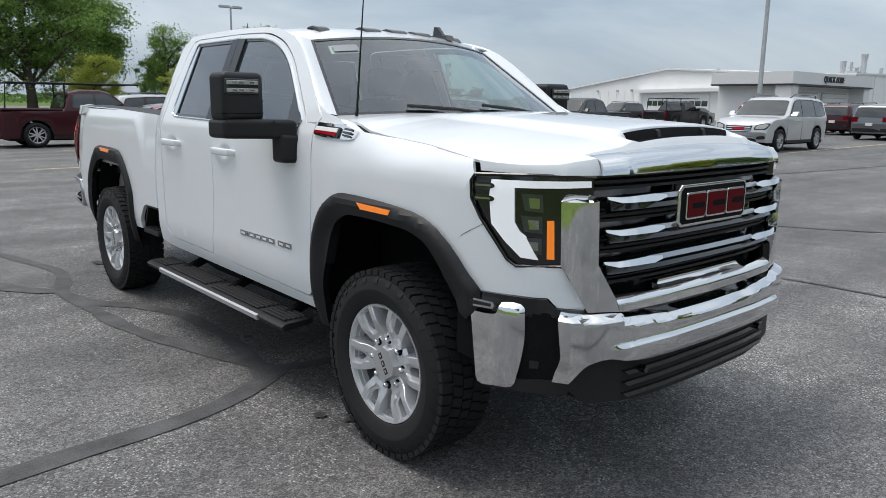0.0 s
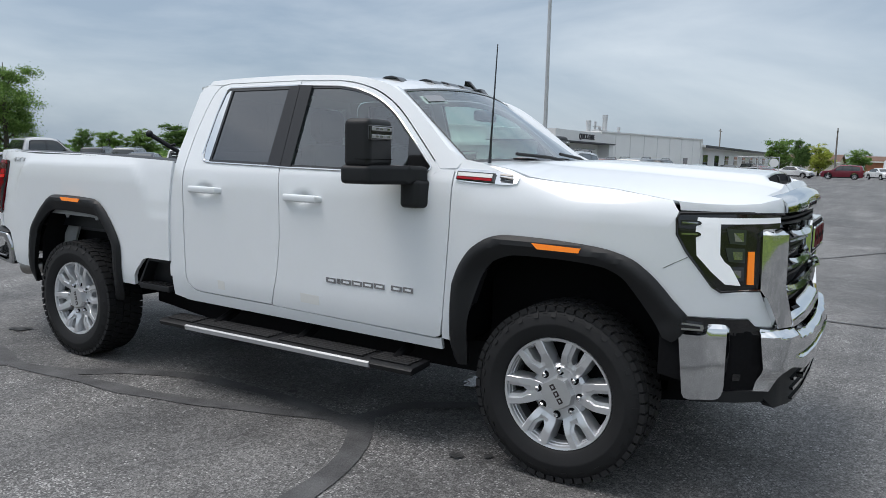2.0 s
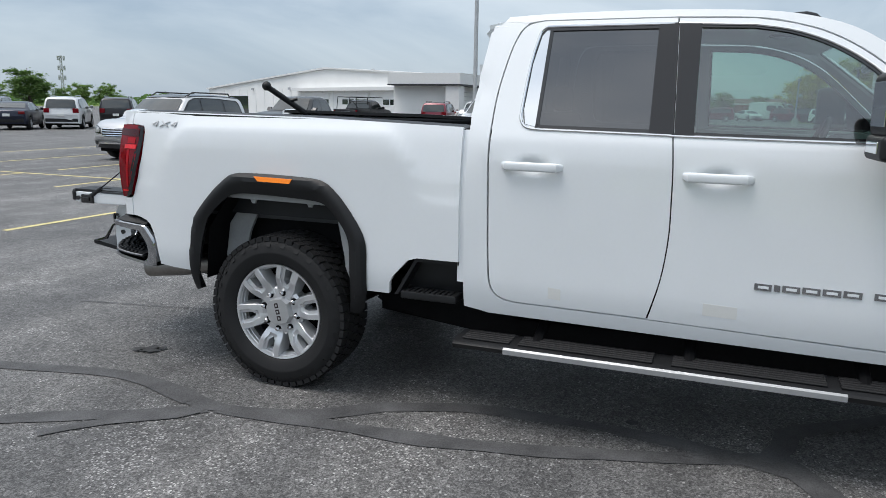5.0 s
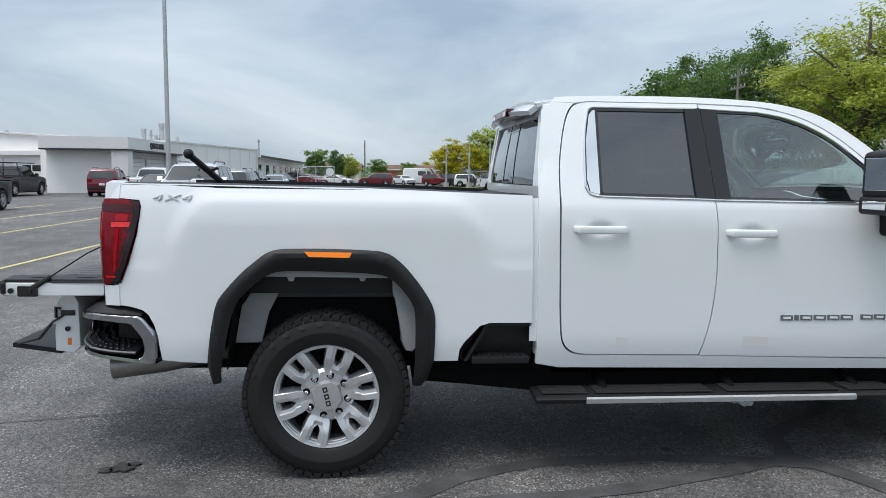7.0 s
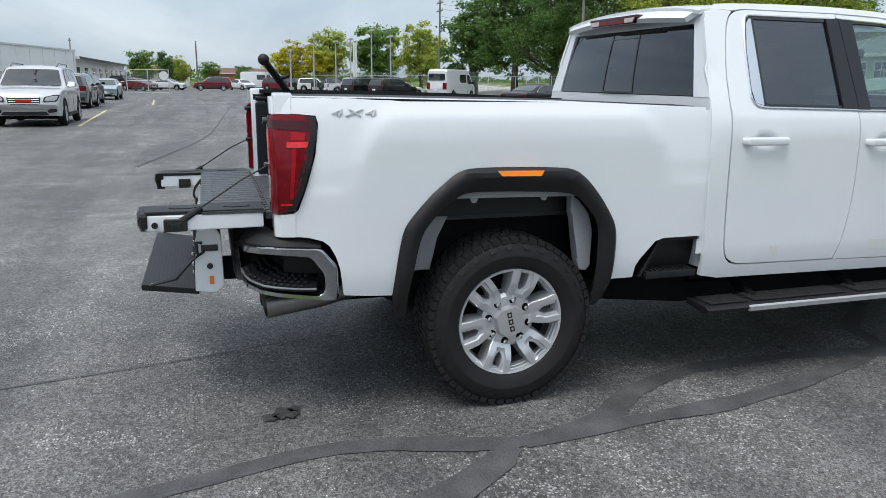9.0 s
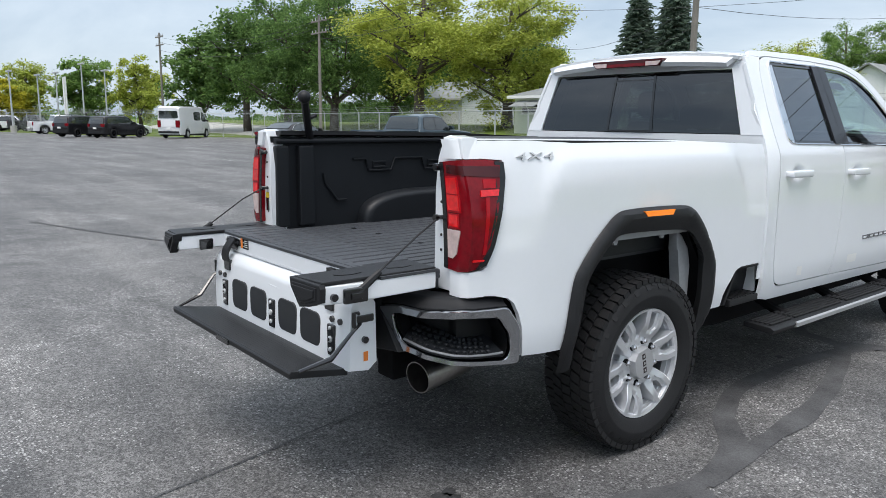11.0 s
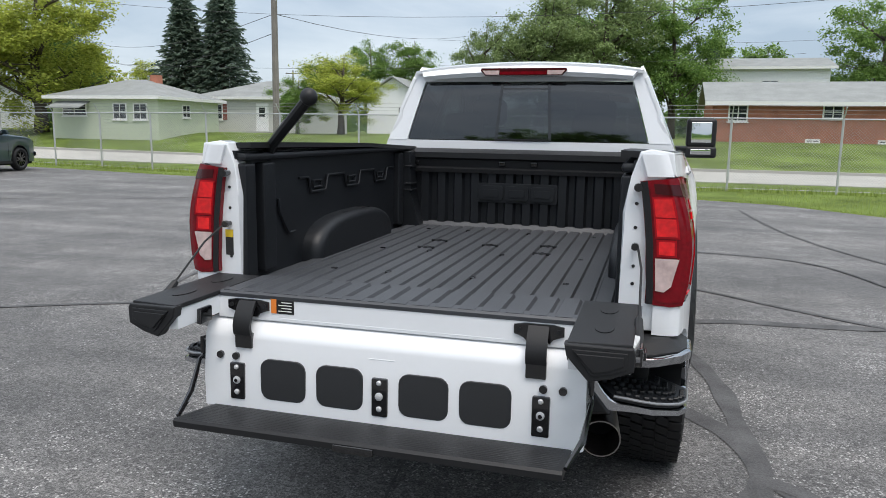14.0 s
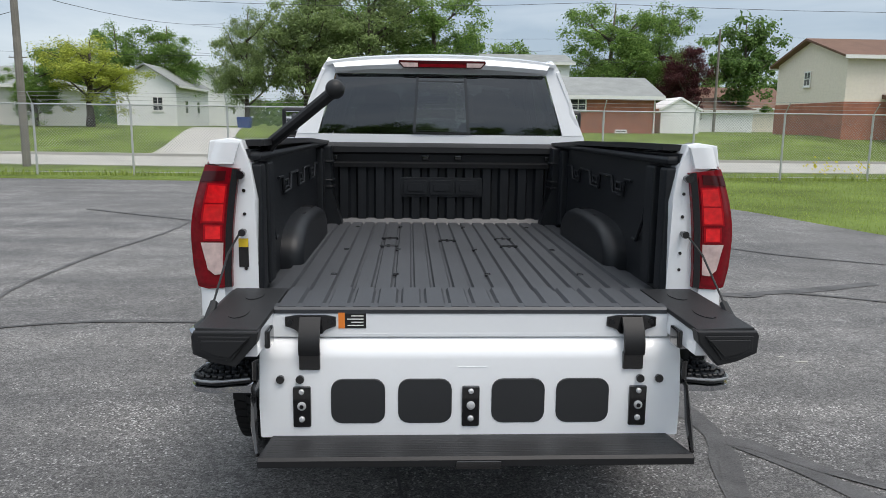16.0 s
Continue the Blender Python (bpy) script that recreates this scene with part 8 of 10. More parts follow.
emblem = part("emblem", prism(bmesh.new(), [(-0.262, 1.108), (-0.262, 1.236), (-0.238, 1.258), (0.238, 1.258), (0.262, 1.236), (0.262, 1.108), (0.238, 1.088), (-0.238, 1.088)], "y", -0.956, -0.90, 0.008), M["chrome"], grille, "red emblem in a chrome frame")
part("backing", prism(bmesh.new(), [(-0.246, 1.114), (-0.246, 1.230), (-0.230, 1.245), (0.230, 1.245), (0.246, 1.230), (0.246, 1.114), (0.230, 1.101), (-0.230, 1.101)], "y", -0.958, -0.94), M["under"], emblem)
for xc, hw in ((-0.152, 0.070), (0.0, 0.075), (0.152, 0.070)):
    blk = part("block", prism(bmesh.new(), rounded(xc - hw, xc + hw, 1.118, 1.228, 0.012), "y", -0.967, -0.948, 0.004), M["chrome"], emblem)
    part("face", prism(bmesh.new(), rounded(xc - hw + 0.009, xc + hw - 0.009, 1.127, 1.219, 0.008), "y", -0.970, -0.948), M["enamel"], blk)
    part("slot", prism(bmesh.new(), rounded(xc - 0.030, xc + hw - 0.016, 1.162, 1.184, 0.005), "y", -0.9715, -0.958), M["under"], blk)


def hood_z(x, y):
    t = (0.62 - y) / 1.5
    z = 1.517 - 0.055 * t - 0.012 * t * t
    a = abs(x)
    edge = lerp(y, [(-0.75, 1.315), (-0.45, 1.354), (-0.2, 1.392), (0.1, 1.417), (0.22, 1.432), (0.31, 1.463), (0.40, 1.478), (0.6, 1.486)])
    dome = 0.028 * sm((0.50 - a) / 0.12) * sm((0.5 - y) / 0.5)
    w = (a / 0.885) ** 2.6
    z = (z + dome) * (1 - w) + edge * w
    # nose
    z -= 0.035 * sm((-0.70 - y) / 0.22) * (1 - w)
    # mouth of the scoop, with a floor that climbs back to the nose
    z -= 0.050 * sm((0.43 - a) / 0.05) * sm((-0.765 - y) / 0.010) * (1 - 0.72 * sm((-0.785 - y) / 0.075))
    return z


def hood_front(x):
    return lerp(abs(x), [(0, -0.935), (0.32, -0.930), (0.54, -0.912), (0.69, -0.876), (0.78, -0.818), (0.835, -0.71), (0.868, -0.60), (0.885, -0.5)]) + 0.02


bm = bmesh.new()
NX, NY = 120, 96
grid = []
for j in range(NY + 1):
    row = []
    for i in range(NX + 1):
        u = -1 + 2 * i / NX
        v = j / NY
        xw = 0.885 * u
        y0 = 0.60 - 0.06 * (1 - u * u)
        y1 = hood_front(xw)
        y = y0 + (y1 - y0) * v
        x = xw * lerp(v, [(0, 0.985), (0.2, 1.0), (1, 1.0)])
        z = hood_z(x, y)
        z -= 0.05 * sm((y1 + 0.058 - y) / 0.03) * sm((0.662 - abs(x)) / 0.012)
        row.append(bm.verts.new((x, y, z)))
    grid.append(row)
for dy, fr in ((-0.010, 0.35), (-0.014, 1.0)):
    grid.append([bm.verts.new((v.co.x, v.co.y + dy, v.co.z - (v.co.z - 1.311) * fr)) for v in grid[NY]])
for j in range(NY + 2):
    for i in range(NX):
        bm.faces.new((grid[j][i], grid[j][i + 1], grid[j + 1][i + 1], grid[j + 1][i]))
thicken(bm, 0.012)
hood = part("hood", bm, M["paint"], truck, "white hood with a scoop", 40)
bm = bmesh.new()
sheet(bm, [(-0.385, 0), (0.385, 0), (0.36, 1), (-0.36, 1)], lambda u, v: (u, -0.768 - 0.030 * v, hood_z(u, -0.764) - 0.006 - 0.038 * sm(v * 1.6)), 0.05, 0.2, 0.004)
scoop = part("scoop_grille", bm, M["under"], hood, "black scoop opening")
for xc in (-0.17, 0.17):
    bm = bmesh.new()
    z = hood_z(xc, -0.764)
    prism(bm, [(-0.770, z - 0.008), (-0.772, z - 0.036), (-0.790, z - 0.042), (-0.784, z - 0.018)], "x", xc - 0.012, xc + 0.012)
    part("rib", bm, M["plastic"], scoop)
# bright nose cap
bm = bmesh.new()
rows = []
for dy, f in ((0.070, 1.0), (0.055, 0.965), (0.035, 0.89), (0.016, 0.76), (0.002, 0.52), (-0.004, 0.26), (-0.006, 0.0)):
    row = []
    for i in range(49):
        x = -0.665 + 1.33 * i / 48
        yf = hood_front(x) - 0.026
        top = 1.408 - 0.030 * (abs(x) / 0.665) ** 2.0
        row.append(bm.verts.new((x * (1 - 0.012 * f), yf + dy, 1.312 + (top - 1.312) * f)))
    rows.append(row)
for A, B in zip(rows, rows[1:]):
    for i in range(48):
        bm.faces.new((A[i], A[i + 1], B[i + 1], B[i]))
thicken(bm, 0.01)
part("nose_cap", bm, M["chrome"], hood, "chrome hood nose cap")

# roof, glass
bm = bmesh.new()
grid = []
for j in range(25):
    q = j / 24
    row = []
    for i in range(29):
        u = -1 + 2 * i / 28
        y = 1.135 + (2.70 - 1.135) * q - 0.092 * (1 - u * u) * (1 - q) ** 3
        yr = 1.135 + (2.70 - 1.135) * q
        hw = half(min(yr, 2.6), roof_z(yr) - 0.012) - 0.006
        hw = 0.662 + (hw - 0.662) * sm(q / 0.10)
        z = roof_z(yr) - 0.014 + 0.042 * (1 - u * u) + 0.008 * (1 - abs(u) ** 8)
        z = ws(u, 1.0)[2] + 0.004 + (z - ws(u, 1.0)[2] - 0.004) * sm(q / 0.08 + 0.0)
        row.append(bm.verts.new((hw * u, y, z)))
    grid.append(row)
for A, B in zip(grid, grid[1:]):
    for i in range(28):
        bm.faces.new((A[i], A[i + 1], B[i + 1], B[i]))
thicken(bm, -0.02)
roof = part("roof", bm, M["paint"], truck)
bm = bmesh.new()
sheet(bm, [(-0.70, 0), (-0.66, 1), (0.66, 1), (0.70, 0)], lambda u, v: (u, 2.66 + 0.12 * v - 0.05 * (u / 0.7) ** 2 * v, 1.985 - 0.03 * (u / 0.7) ** 2 - 0.035 * v - 0.02 * v * v), 0.07, 0.2, -0.03)
part("roof_spoiler", bm, M["paint"], roof)
bm = bmesh.new()
prism(bm, [(-0.27, 1.935), (-0.24, 1.905), (0.24, 1.905), (0.27, 1.935), (0.265, 1.95), (-0.265, 1.95)], "y", 2.70, 2.785, 0.004)
brake = part("brake_lamp", bm, M["red_dark"], roof, "high red brake lamp")
for sgn in (-1, 1):
    part("lens", prism(bmesh.new(), [(sgn * 0.15, 1.910), (sgn * 0.236, 1.910), (sgn * 0.258, 1.935), (sgn * 0.15, 1.935)], "y", 2.75, 2.788), M["reverse"], brake)
part("lens", prism(bmesh.new(), [(-0.145, 1.910), (0.145, 1.910), (0.145, 1.928), (-0.145, 1.928)], "y", 2.75, 2.788), M["red_lens"], brake)
# clearance lamps and aerial fin
def roof_top(x, y):
    return roof_z(y) - 0.006 + 0.042 * (1 - (x / 0.70) ** 2)


for xc, yc, w in ((-0.50, 1.30, 0.045), (0.50, 1.30, 0.045)):
    bm = bmesh.new()
    z = roof_top(xc, yc)
    prism(bm, [(yc - 0.085, z - 0.014), (yc - 0.05, z + 0.016), (yc - 0.01, z + 0.026), (yc + 0.04, z + 0.022), (yc + 0.085, z - 0.004)], "x", xc - w, xc + w)
    bmesh.ops.bevel(bm, geom=bm.edges[:], offset=0.009, segments=2, affect="EDGES", profile=0.5)
    part("clearance_lamp", bm, M["gloss"], roof, "smoked roof clearance lamp")
bm = bmesh.new()
sheet(bm, [(-0.27, 0), (0.27, 0), (0.25, 1), (-0.25, 1)], lambda u, v: (u, 1.175 + 0.13 * v + 0.10 * u * u, roof_top(u, 1.175 + 0.13 * v + 0.10 * u * u) + 0.002 + 0.012 * math.sin(math.pi * v)), 0.04, 0.2, 0.012)
bridge = part("lamp_bridge", bm, M["plastic"], roof, "black centre lamp strip")
for xc in (-0.19, 0.0, 0.19):
    bm = bmesh.new()
    yc = 1.24 + 0.10 * xc * xc
    z = roof_top(xc, yc)
    prism(bm, [(yc - 0.072, z - 0.008), (yc - 0.045, z + 0.016), (yc + 0.0, z + 0.027), (yc + 0.045, z + 0.022), (yc + 0.075, z - 0.004)], "x", xc - 0.062, xc + 0.062)
    bmesh.ops.bevel(bm, geom=bm.edges[:], offset=0.008, segments=2, affect="EDGES", profile=0.5)
    part("clearance_lamp", bm, M["gloss"], bridge, "smoked roof clearance lamp")
bm = bmesh.new()
prism(bm, [(1.215, 1.955), (1.30, 2.042), (1.335, 2.046), (1.35, 1.955)], "x", 0.395, 0.425, 0.006)
prism(bm, [(1.17, 1.95), (1.20, 1.985), (1.38, 1.990), (1.42, 1.95)], "x", 0.375, 0.445, 0.008)
part("fin_aerial", bm, M["gloss"], roof, "black shark-fin aerial")


screen = part("windscreen", sheet(bmesh.new(), [(-1, 0), (1, 0), (1, 1), (-1, 1)], ws, 0.1, 0.12, 0), M["glass"], truck)
for q in ([(-1.0, 0.0), (-0.975, 0.0), (-0.965, 1.0), (-1.0, 1.0)], [(1.0, 0.0), (0.975, 0.0), (0.965, 1.0), (1.0, 1.0)], [(-1, 0.978), (1, 0.978), (1, 1.0), (-1, 1.0)], [(-1, -0.03), (1, -0.03), (1, 0.035), (-1, 0.035)]):
    part("frit", sheet(bmesh.new(), q, lambda u, v: tuple(Vector(ws(u, v)) + Vector((0, -0.003, 0.002))), 0.1, 0.12, 0.003), M["gloss"], screen)
part("window_label", sheet(bmesh.new(), [(-0.86, 0.80), (-0.62, 0.80), (-0.62, 0.915), (-0.86, 0.915)], lambda u, v: tuple(Vector(ws(u, v)) + Vector((0, 0.006, -0.004))), 0.1, 0.12, 0.001), M["sticker"], screen, "white paper window label")
part("window_label", sheet(bmesh.new(), [(-0.84, 0.815), (-0.64, 0.815), (-0.64, 0.90), (-0.84, 0.90)], lambda u, v: tuple(Vector(ws(u, v)) + Vector((0, -0.003, 0.003))), 0.1, 0.12, 0.001), M["alloy_dark"], screen)
bm = bmesh.new()
sheet(bm, [(-1, 0), (1, 0), (1, 1), (-1, 1)], lambda u, v: (0.84 * u, 0.44 + 0.17 * u * u + 0.06 * v, 1.482 + 0.015 * v - 0.015 * u * u), 0.1, 0.5, 0.01)
part("cowl", bm, M["plastic"], truck)
for sgn in (0.05, 0.62):
    bm = bmesh.new()
    a, b2 = Vector(ws(sgn, -0.02)), Vector(ws(sgn - 0.62, 0.07))
    tube(bm, [a + Vector((0, -0.02, 0.0)), (a + b2) / 2 + Vector((0, -0.045, 0.012)), b2 + Vector((0, -0.015, 0.012))], 0.009, 6)
    part("wiper", bm, M["plastic"], screen, "black wiper")
bm = bmesh.new()
tube(bm, [(-0.776, 0.50, 1.49), (-0.771, 0.50, 1.55), (-0.726, 0.50, 2.088)], [0.010, 0.006, 0.003], 6)
part("whip_aerial", bm, M["gloss"], truck, "black whip aerial")

# rear glass and cab back
def rg(u, v):
    return (u * (0.766 + (0.657 - 0.766) * v), 2.712 - 0.028 * v - 0.027 * v * v + 0.012 * (1 - u * u), 1.505 + 0.365 * v + 0.01 * (1 - u * u) * v)


back = part("rear_window", sheet(bmesh.new(), [(-0.225, 0), (0.225, 0), (0.225, 1), (-0.225, 1)], rg, 0.11, 0.08, 0), M["tint_mid"], truck, "dark tinted rear window with a sliding pane")
for sgn in (-1, 1):
    part("side_pane", sheet(bmesh.new(), [(sgn * 0.225, 0), (sgn * 1.0, 0), (sgn * 1.0, 1), (sgn * 0.225, 1)], rg, 0.11, 0.08, 0), M["tint_rear"], back)
part("slider_frame", sheet(bmesh.new(), [(-0.22, 0.0), (0.22, 0.0), (0.22, 0.03), (-0.22, 0.03)], lambda a, v: tuple(Vector(rg(a, v)) + Vector((0, 0.004, 0))), 0.1, 0.3, 0.004), M["pillar"], back)
for u in (-0.225, 0.225):
    part("slider_frame", sheet(bmesh.new(), [(u - 0.012, 0.0), (u + 0.012, 0.0), (u + 0.012, 0.98), (u - 0.012, 0.98)], lambda a, v: tuple(Vector(rg(a, v)) + Vector((0, 0.004, 0))), 0.1, 0.3, 0.004), M["gloss"], back)
part("slider_frame", sheet(bmesh.new(), [(-0.22, 0.86), (0.22, 0.86), (0.22, 0.88), (-0.22, 0.88)], lambda a, v: tuple(Vector(rg(a, v)) + Vector((0, 0.004, 0))), 0.1, 0.3, 0.004), M["gloss"], back)
bm = bmesh.new()
prism(bm, [(-0.92, 0.62), (0.92, 0.62), (0.925, 1.40), (0.905, 1.50), (0.774, 1.50), (-0.774, 1.50), (-0.905, 1.50), (-0.925, 1.40)], "y", 2.66, 2.72)
part("cab_back", bm, M["paint"], truck)
for sgn in (-1, 1):
    bm = bmesh.new()
    prism(bm, [(sgn * 0.774, 1.50), (sgn * 0.905, 1.50), (sgn * 0.735, 1.93), (sgn * 0.70, 1.945), (sgn * 0.66, 1.885)], "y", 2.655, 2.722)
    for v in bm.verts:
        v.co.y -= 0.050 * max(0.0, v.co.z - 1.5) / 0.40
    part("cab_back", bm, M["paint"], truck)
bm = bmesh.new()
prism(bm, [(-0.662, 1.875), (0.662, 1.875), (0.70, 1.945), (-0.70, 1.945)], "y", 2.65, 2.722)
for v in bm.verts:
    v.co.y -= 0.050 * max(0.0, v.co.z - 1.5) / 0.40
part("cab_back", bm, M["paint"], truck)

# cabin inside
cabin = thing("cabin", "", "")
cabin.parent = truck
cabin["label"] = "grey cabin with seats and dashboard"
bm = bmesh.new()
box(bm, -0.80, 0.80, 0.72, 1.05, 0.95, 1.42, 0.08, 3)
part("dashboard", bm, M["seat"], cabin)
bm = bmesh.new()
box(bm, -0.90, 0.90, 0.70, 2.66, 0.60, 0.72)
part("cabin_floor", bm, M["under"], cabin)
for xc in (-0.40, 0.40):
    bm = bmesh.new()
    box(bm, xc - 0.25, xc + 0.25, 1.35, 1.85, 0.85, 1.05, 0.06, 3)
    part("seat", bm, M["seat"], cabin)
    bm = bmesh.new()
    prism(bm, rounded(xc - 0.24, xc + 0.24, 1.0, 1.58, 0.07), "y", 1.78, 1.92, 0.03)
    part("backrest", bm, M["seat"], cabin)
    bm = bmesh.new()
    prism(bm, rounded(xc - 0.13, xc + 0.13, 1.60, 1.80, 0.06), "y", 1.84, 1.94, 0.03)
    part("headrest", bm, M["seat"], cabin)
bm = bmesh.new()
prism(bm, rounded(-0.72, 0.72, 1.0, 1.52, 0.08), "y", 2.50, 2.62, 0.03)
part("rear_bench", bm, M["seat"], cabin)
for xc in (-0.42, 0.42):
    bm = bmesh.new()
    prism(bm, rounded(xc - 0.13, xc + 0.13, 1.53, 1.68, 0.05), "y", 2.53, 2.61, 0.02)
    part("headrest", bm, M["seat"], cabin)
bm = bmesh.new()
ring_pts = [(0.40 + 0.19 * math.cos(a), 1.13 - 0.07 * math.sin(a), 1.33 + 0.175 * math.sin(a)) for a in [2 * math.pi * k / 24 for k in range(25)]]
tube(bm, ring_pts, 0.016, 8, False)
tube(bm, [(0.22, 1.12, 1.32), (0.58, 1.12, 1.32)], 0.02, 6)
part("steering_wheel", bm, M["seat"], cabin)
bm = bmesh.new()
box(bm, -0.13, 0.13, 0.93, 0.97, 1.74, 1.81, 0.02)
part("inside_mirror", bm, M["gloss"], cabin)

# bed
bed = thing("cargo_bed", "", "")
bed.parent = truck
bed["label"] = "black spray-lined cargo bed"
bm = bmesh.new()
prof = [(-0.745, 0.90)]
x = -0.73
prof.append((-0.745, 0.945))
ribs = 19
wid = 1.40 / ribs
for k in range(ribs):
    xa = -0.70 + wid * k
    prof += [(xa + 0.004, 0.950), (xa + 0.010, 0.962), (xa + wid - 0.010, 0.962), (xa + wid - 0.004, 0.950)]
prof += [(0.745, 0.945), (0.745, 0.90)]
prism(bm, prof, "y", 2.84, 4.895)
part("bed_floor", bm, M["liner_lit"], bed)
for xx, yy in ((-0.30, 3.55), (0.30, 3.55), (-0.30, 3.80), (0.30, 3.80), (0.0, 3.62)):
    bm = bmesh.new()
    box(bm, xx - 0.045, xx + 0.045, yy - 0.008, yy + 0.008, 0.955, 0.968, 0.003)
    box(bm, xx - 0.008, xx + 0.008, yy - 0.03, yy + 0.03, 0.955, 0.967, 0.003)
    part("anchor_plate", bm, M["gloss"], bed)
for xx in (-0.5, -0.12, 0.25, 0.5):
    for yy in (3.1, 3.9, 4.5):
        bm = bmesh.new()
        box(bm, xx - 0.012, xx + 0.012, yy - 0.012, yy + 0.012, 0.955, 0.966, 0.003)
        part("floor_bolt", bm, M["gloss"], bed)
bm = bmesh.new()
prof = [(-0.745, 2.76)]
ribs = 12
wid = 1.32 / ribs
prof.append((-0.745, 2.835))
for k in range(ribs):
    xa = -0.66 + wid * k
    prof += [(xa + 0.012, 2.835), (xa + 0.026, 2.866), (xa + wid - 0.036, 2.866), (xa + wid - 0.022, 2.835)]
prof += [(0.745, 2.835), (0.745, 2.76)]
prism(bm, prof, "z", 0.97, 1.31)
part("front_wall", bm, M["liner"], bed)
bm = bmesh.new()
prism(bm, [(2.75, 1.30), (2.88, 1.30), (2.885, 1.325), (2.855, 1.335), (2.86, 1.38), (2.885, 1.392), (2.885, 1.425), (2.75, 1.448)], "x", -0.77, 0.77, 0.004)
part("front_rail", bm, M["plastic"], bed)
bm = bmesh.new()
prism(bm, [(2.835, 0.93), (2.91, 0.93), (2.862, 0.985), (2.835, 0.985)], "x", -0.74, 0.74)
part("wall_foot", bm, M["liner_lit"], bed)
for xx in (-0.66, -0.1, 0.1, 0.66):
    bm = bmesh.new()
    box(bm, xx - 0.022, xx + 0.022, 2.855, 2.872, 1.345, 1.375, 0.006)
    part("rail_slot", bm, M["gloss"], bed)
bm = bmesh.new()
prism(bm, rounded(-0.252, 0.252, 1.118, 1.240, 0.012), "y", 2.845, 2.871, 0.003)
plaque = part("emblem_plaque", bm, M["liner"], bed, "raised black emblem plaque")
for k, xc in enumerate((-0.160, 0.0, 0.160)):
    bm = bmesh.new()
    prism(bm, rounded(xc - 0.074, xc + 0.074, 1.134, 1.224, 0.02), "y", 2.86, 2.881, 0.003)
    part("embossed_block", bm, M["liner"], plaque)
    bm = bmesh.new()
    prism(bm, rounded(xc - 0.05, xc + 0.05, 1.155, 1.202, 0.014), "y", 2.875, 2.886, 0.002)
    part("embossed_block", bm, M["liner"], plaque)
for sgn in (-1, 1):
    bm = bmesh.new()
    prism(bm, [(2.76, 0.93), (4.87, 0.93), (4.87, 1.47), (2.76, 1.44)], "x", sgn * 0.745, sgn * 0.80)
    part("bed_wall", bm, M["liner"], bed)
    for za, zb, ya, yb in ((1.43, 1.46, 2.80, 4.86), (0.97, 1.42, 2.98, 3.06), (0.97, 1.42, 4.62, 4.72), (0.97, 1.42, 4.78, 4.86)):
        bm = bmesh.new()
        box(bm, min(sgn * 0.705, sgn * 0.76), max(sgn * 0.705, sgn * 0.76), ya, yb, za, zb, 0.012)
        part("stiffening_rib", bm, M["liner"], bed)
    for k, yc in enumerate((3.30, 3.72, 4.14)):
        bm = bmesh.new()
        tube(bm, [(sgn * 0.738, yc - 0.21, 1.335), (sgn * 0.736, yc - 0.09, 1.335), (sgn * 0.735, yc - 0.06, 1.265), (sgn * 0.735, yc + 0.10, 1.265), (sgn * 0.736, yc + 0.12, 1.335), (sgn * 0.738, yc + 0.21, 1.335)], 0.007, 6)
        part("pressed_rib", bm, M["liner"], bed)
        bm = bmesh.new()
        tube(bm, [(sgn * 0.737, yc - 0.02, 1.285), (sgn * 0.737, yc - 0.02, 1.315), (sgn * 0.737, yc + 0.07, 1.315), (sgn * 0.737, yc + 0.07, 1.285), (sgn * 0.737, yc - 0.02, 1.285)], 0.006, 6)
        part("pressed_rib", bm, M["liner"], bed)
    bm = bmesh.new()
    tube(bm, [(sgn * 0.737, 4.40, 1.10), (sgn * 0.735, 4.46, 1.10), (sgn * 0.735, 4.54, 1.20), (sgn * 0.737, 4.55, 1.26)], 0.007, 6)
    part("pressed_rib", bm, M["liner"], bed)
    # stake post in the front corner, with a flared foot
    bm = bmesh.new()
    prism(bm, [(sgn * 0.76, 0.95), (sgn * 0.60, 0.95), (sgn * 0.655, 1.10), (sgn * 0.665, 1.16), (sgn * 0.665, 1.43), (sgn * 0.76, 1.43)], "y", 2.83, 2.965, 0.012)
    for zz in (1.18, 1.22, 1.33):
        box(bm, min(sgn * 0.655, sgn * 0.70), max(sgn * 0.655, sgn * 0.70), 2.85, 2.972, zz, zz + 0.012, 0.003, 1)
    part("corner_post", bm, M["liner"], bed)
    # wheel house
    bm = bmesh.new()
    rows = []
    steps = [(0.765, 0.0, 1.0), (0.725, 0.0, 1.0)] + [(0.705 - 0.055 * math.sin(math.pi / 12 * j), 0.045 * (1 - math.cos(math.pi / 12 * j)), 1.0) for j in range(7)] + [(0.6495, 0.048, 0.98), (0.649, 0.048, 0.8), (0.649, 0.048, 0.05)]
    for x, d, k in steps:
        row = []
        for q in range(49):
            a = math.pi * q / 48
            c, s = math.cos(a), math.sin(a)
            row.append(bm.verts.new((sgn * x, 3.82 + (0.500 - d) * k * math.copysign(abs(c) ** 0.72, c), 0.94 + (0.205 - d * 0.75) * k * abs(s) ** 0.62)))
        rows.append(row)
    for A, B in zip(rows, rows[1:]):
        for q in range(48):
            bm.faces.new((A[q], A[q + 1], B[q + 1], B[q]))
    part("wheel_house", bm, M["liner"], bed, sharp=85)
    # rail cap
    bm = bmesh.new()
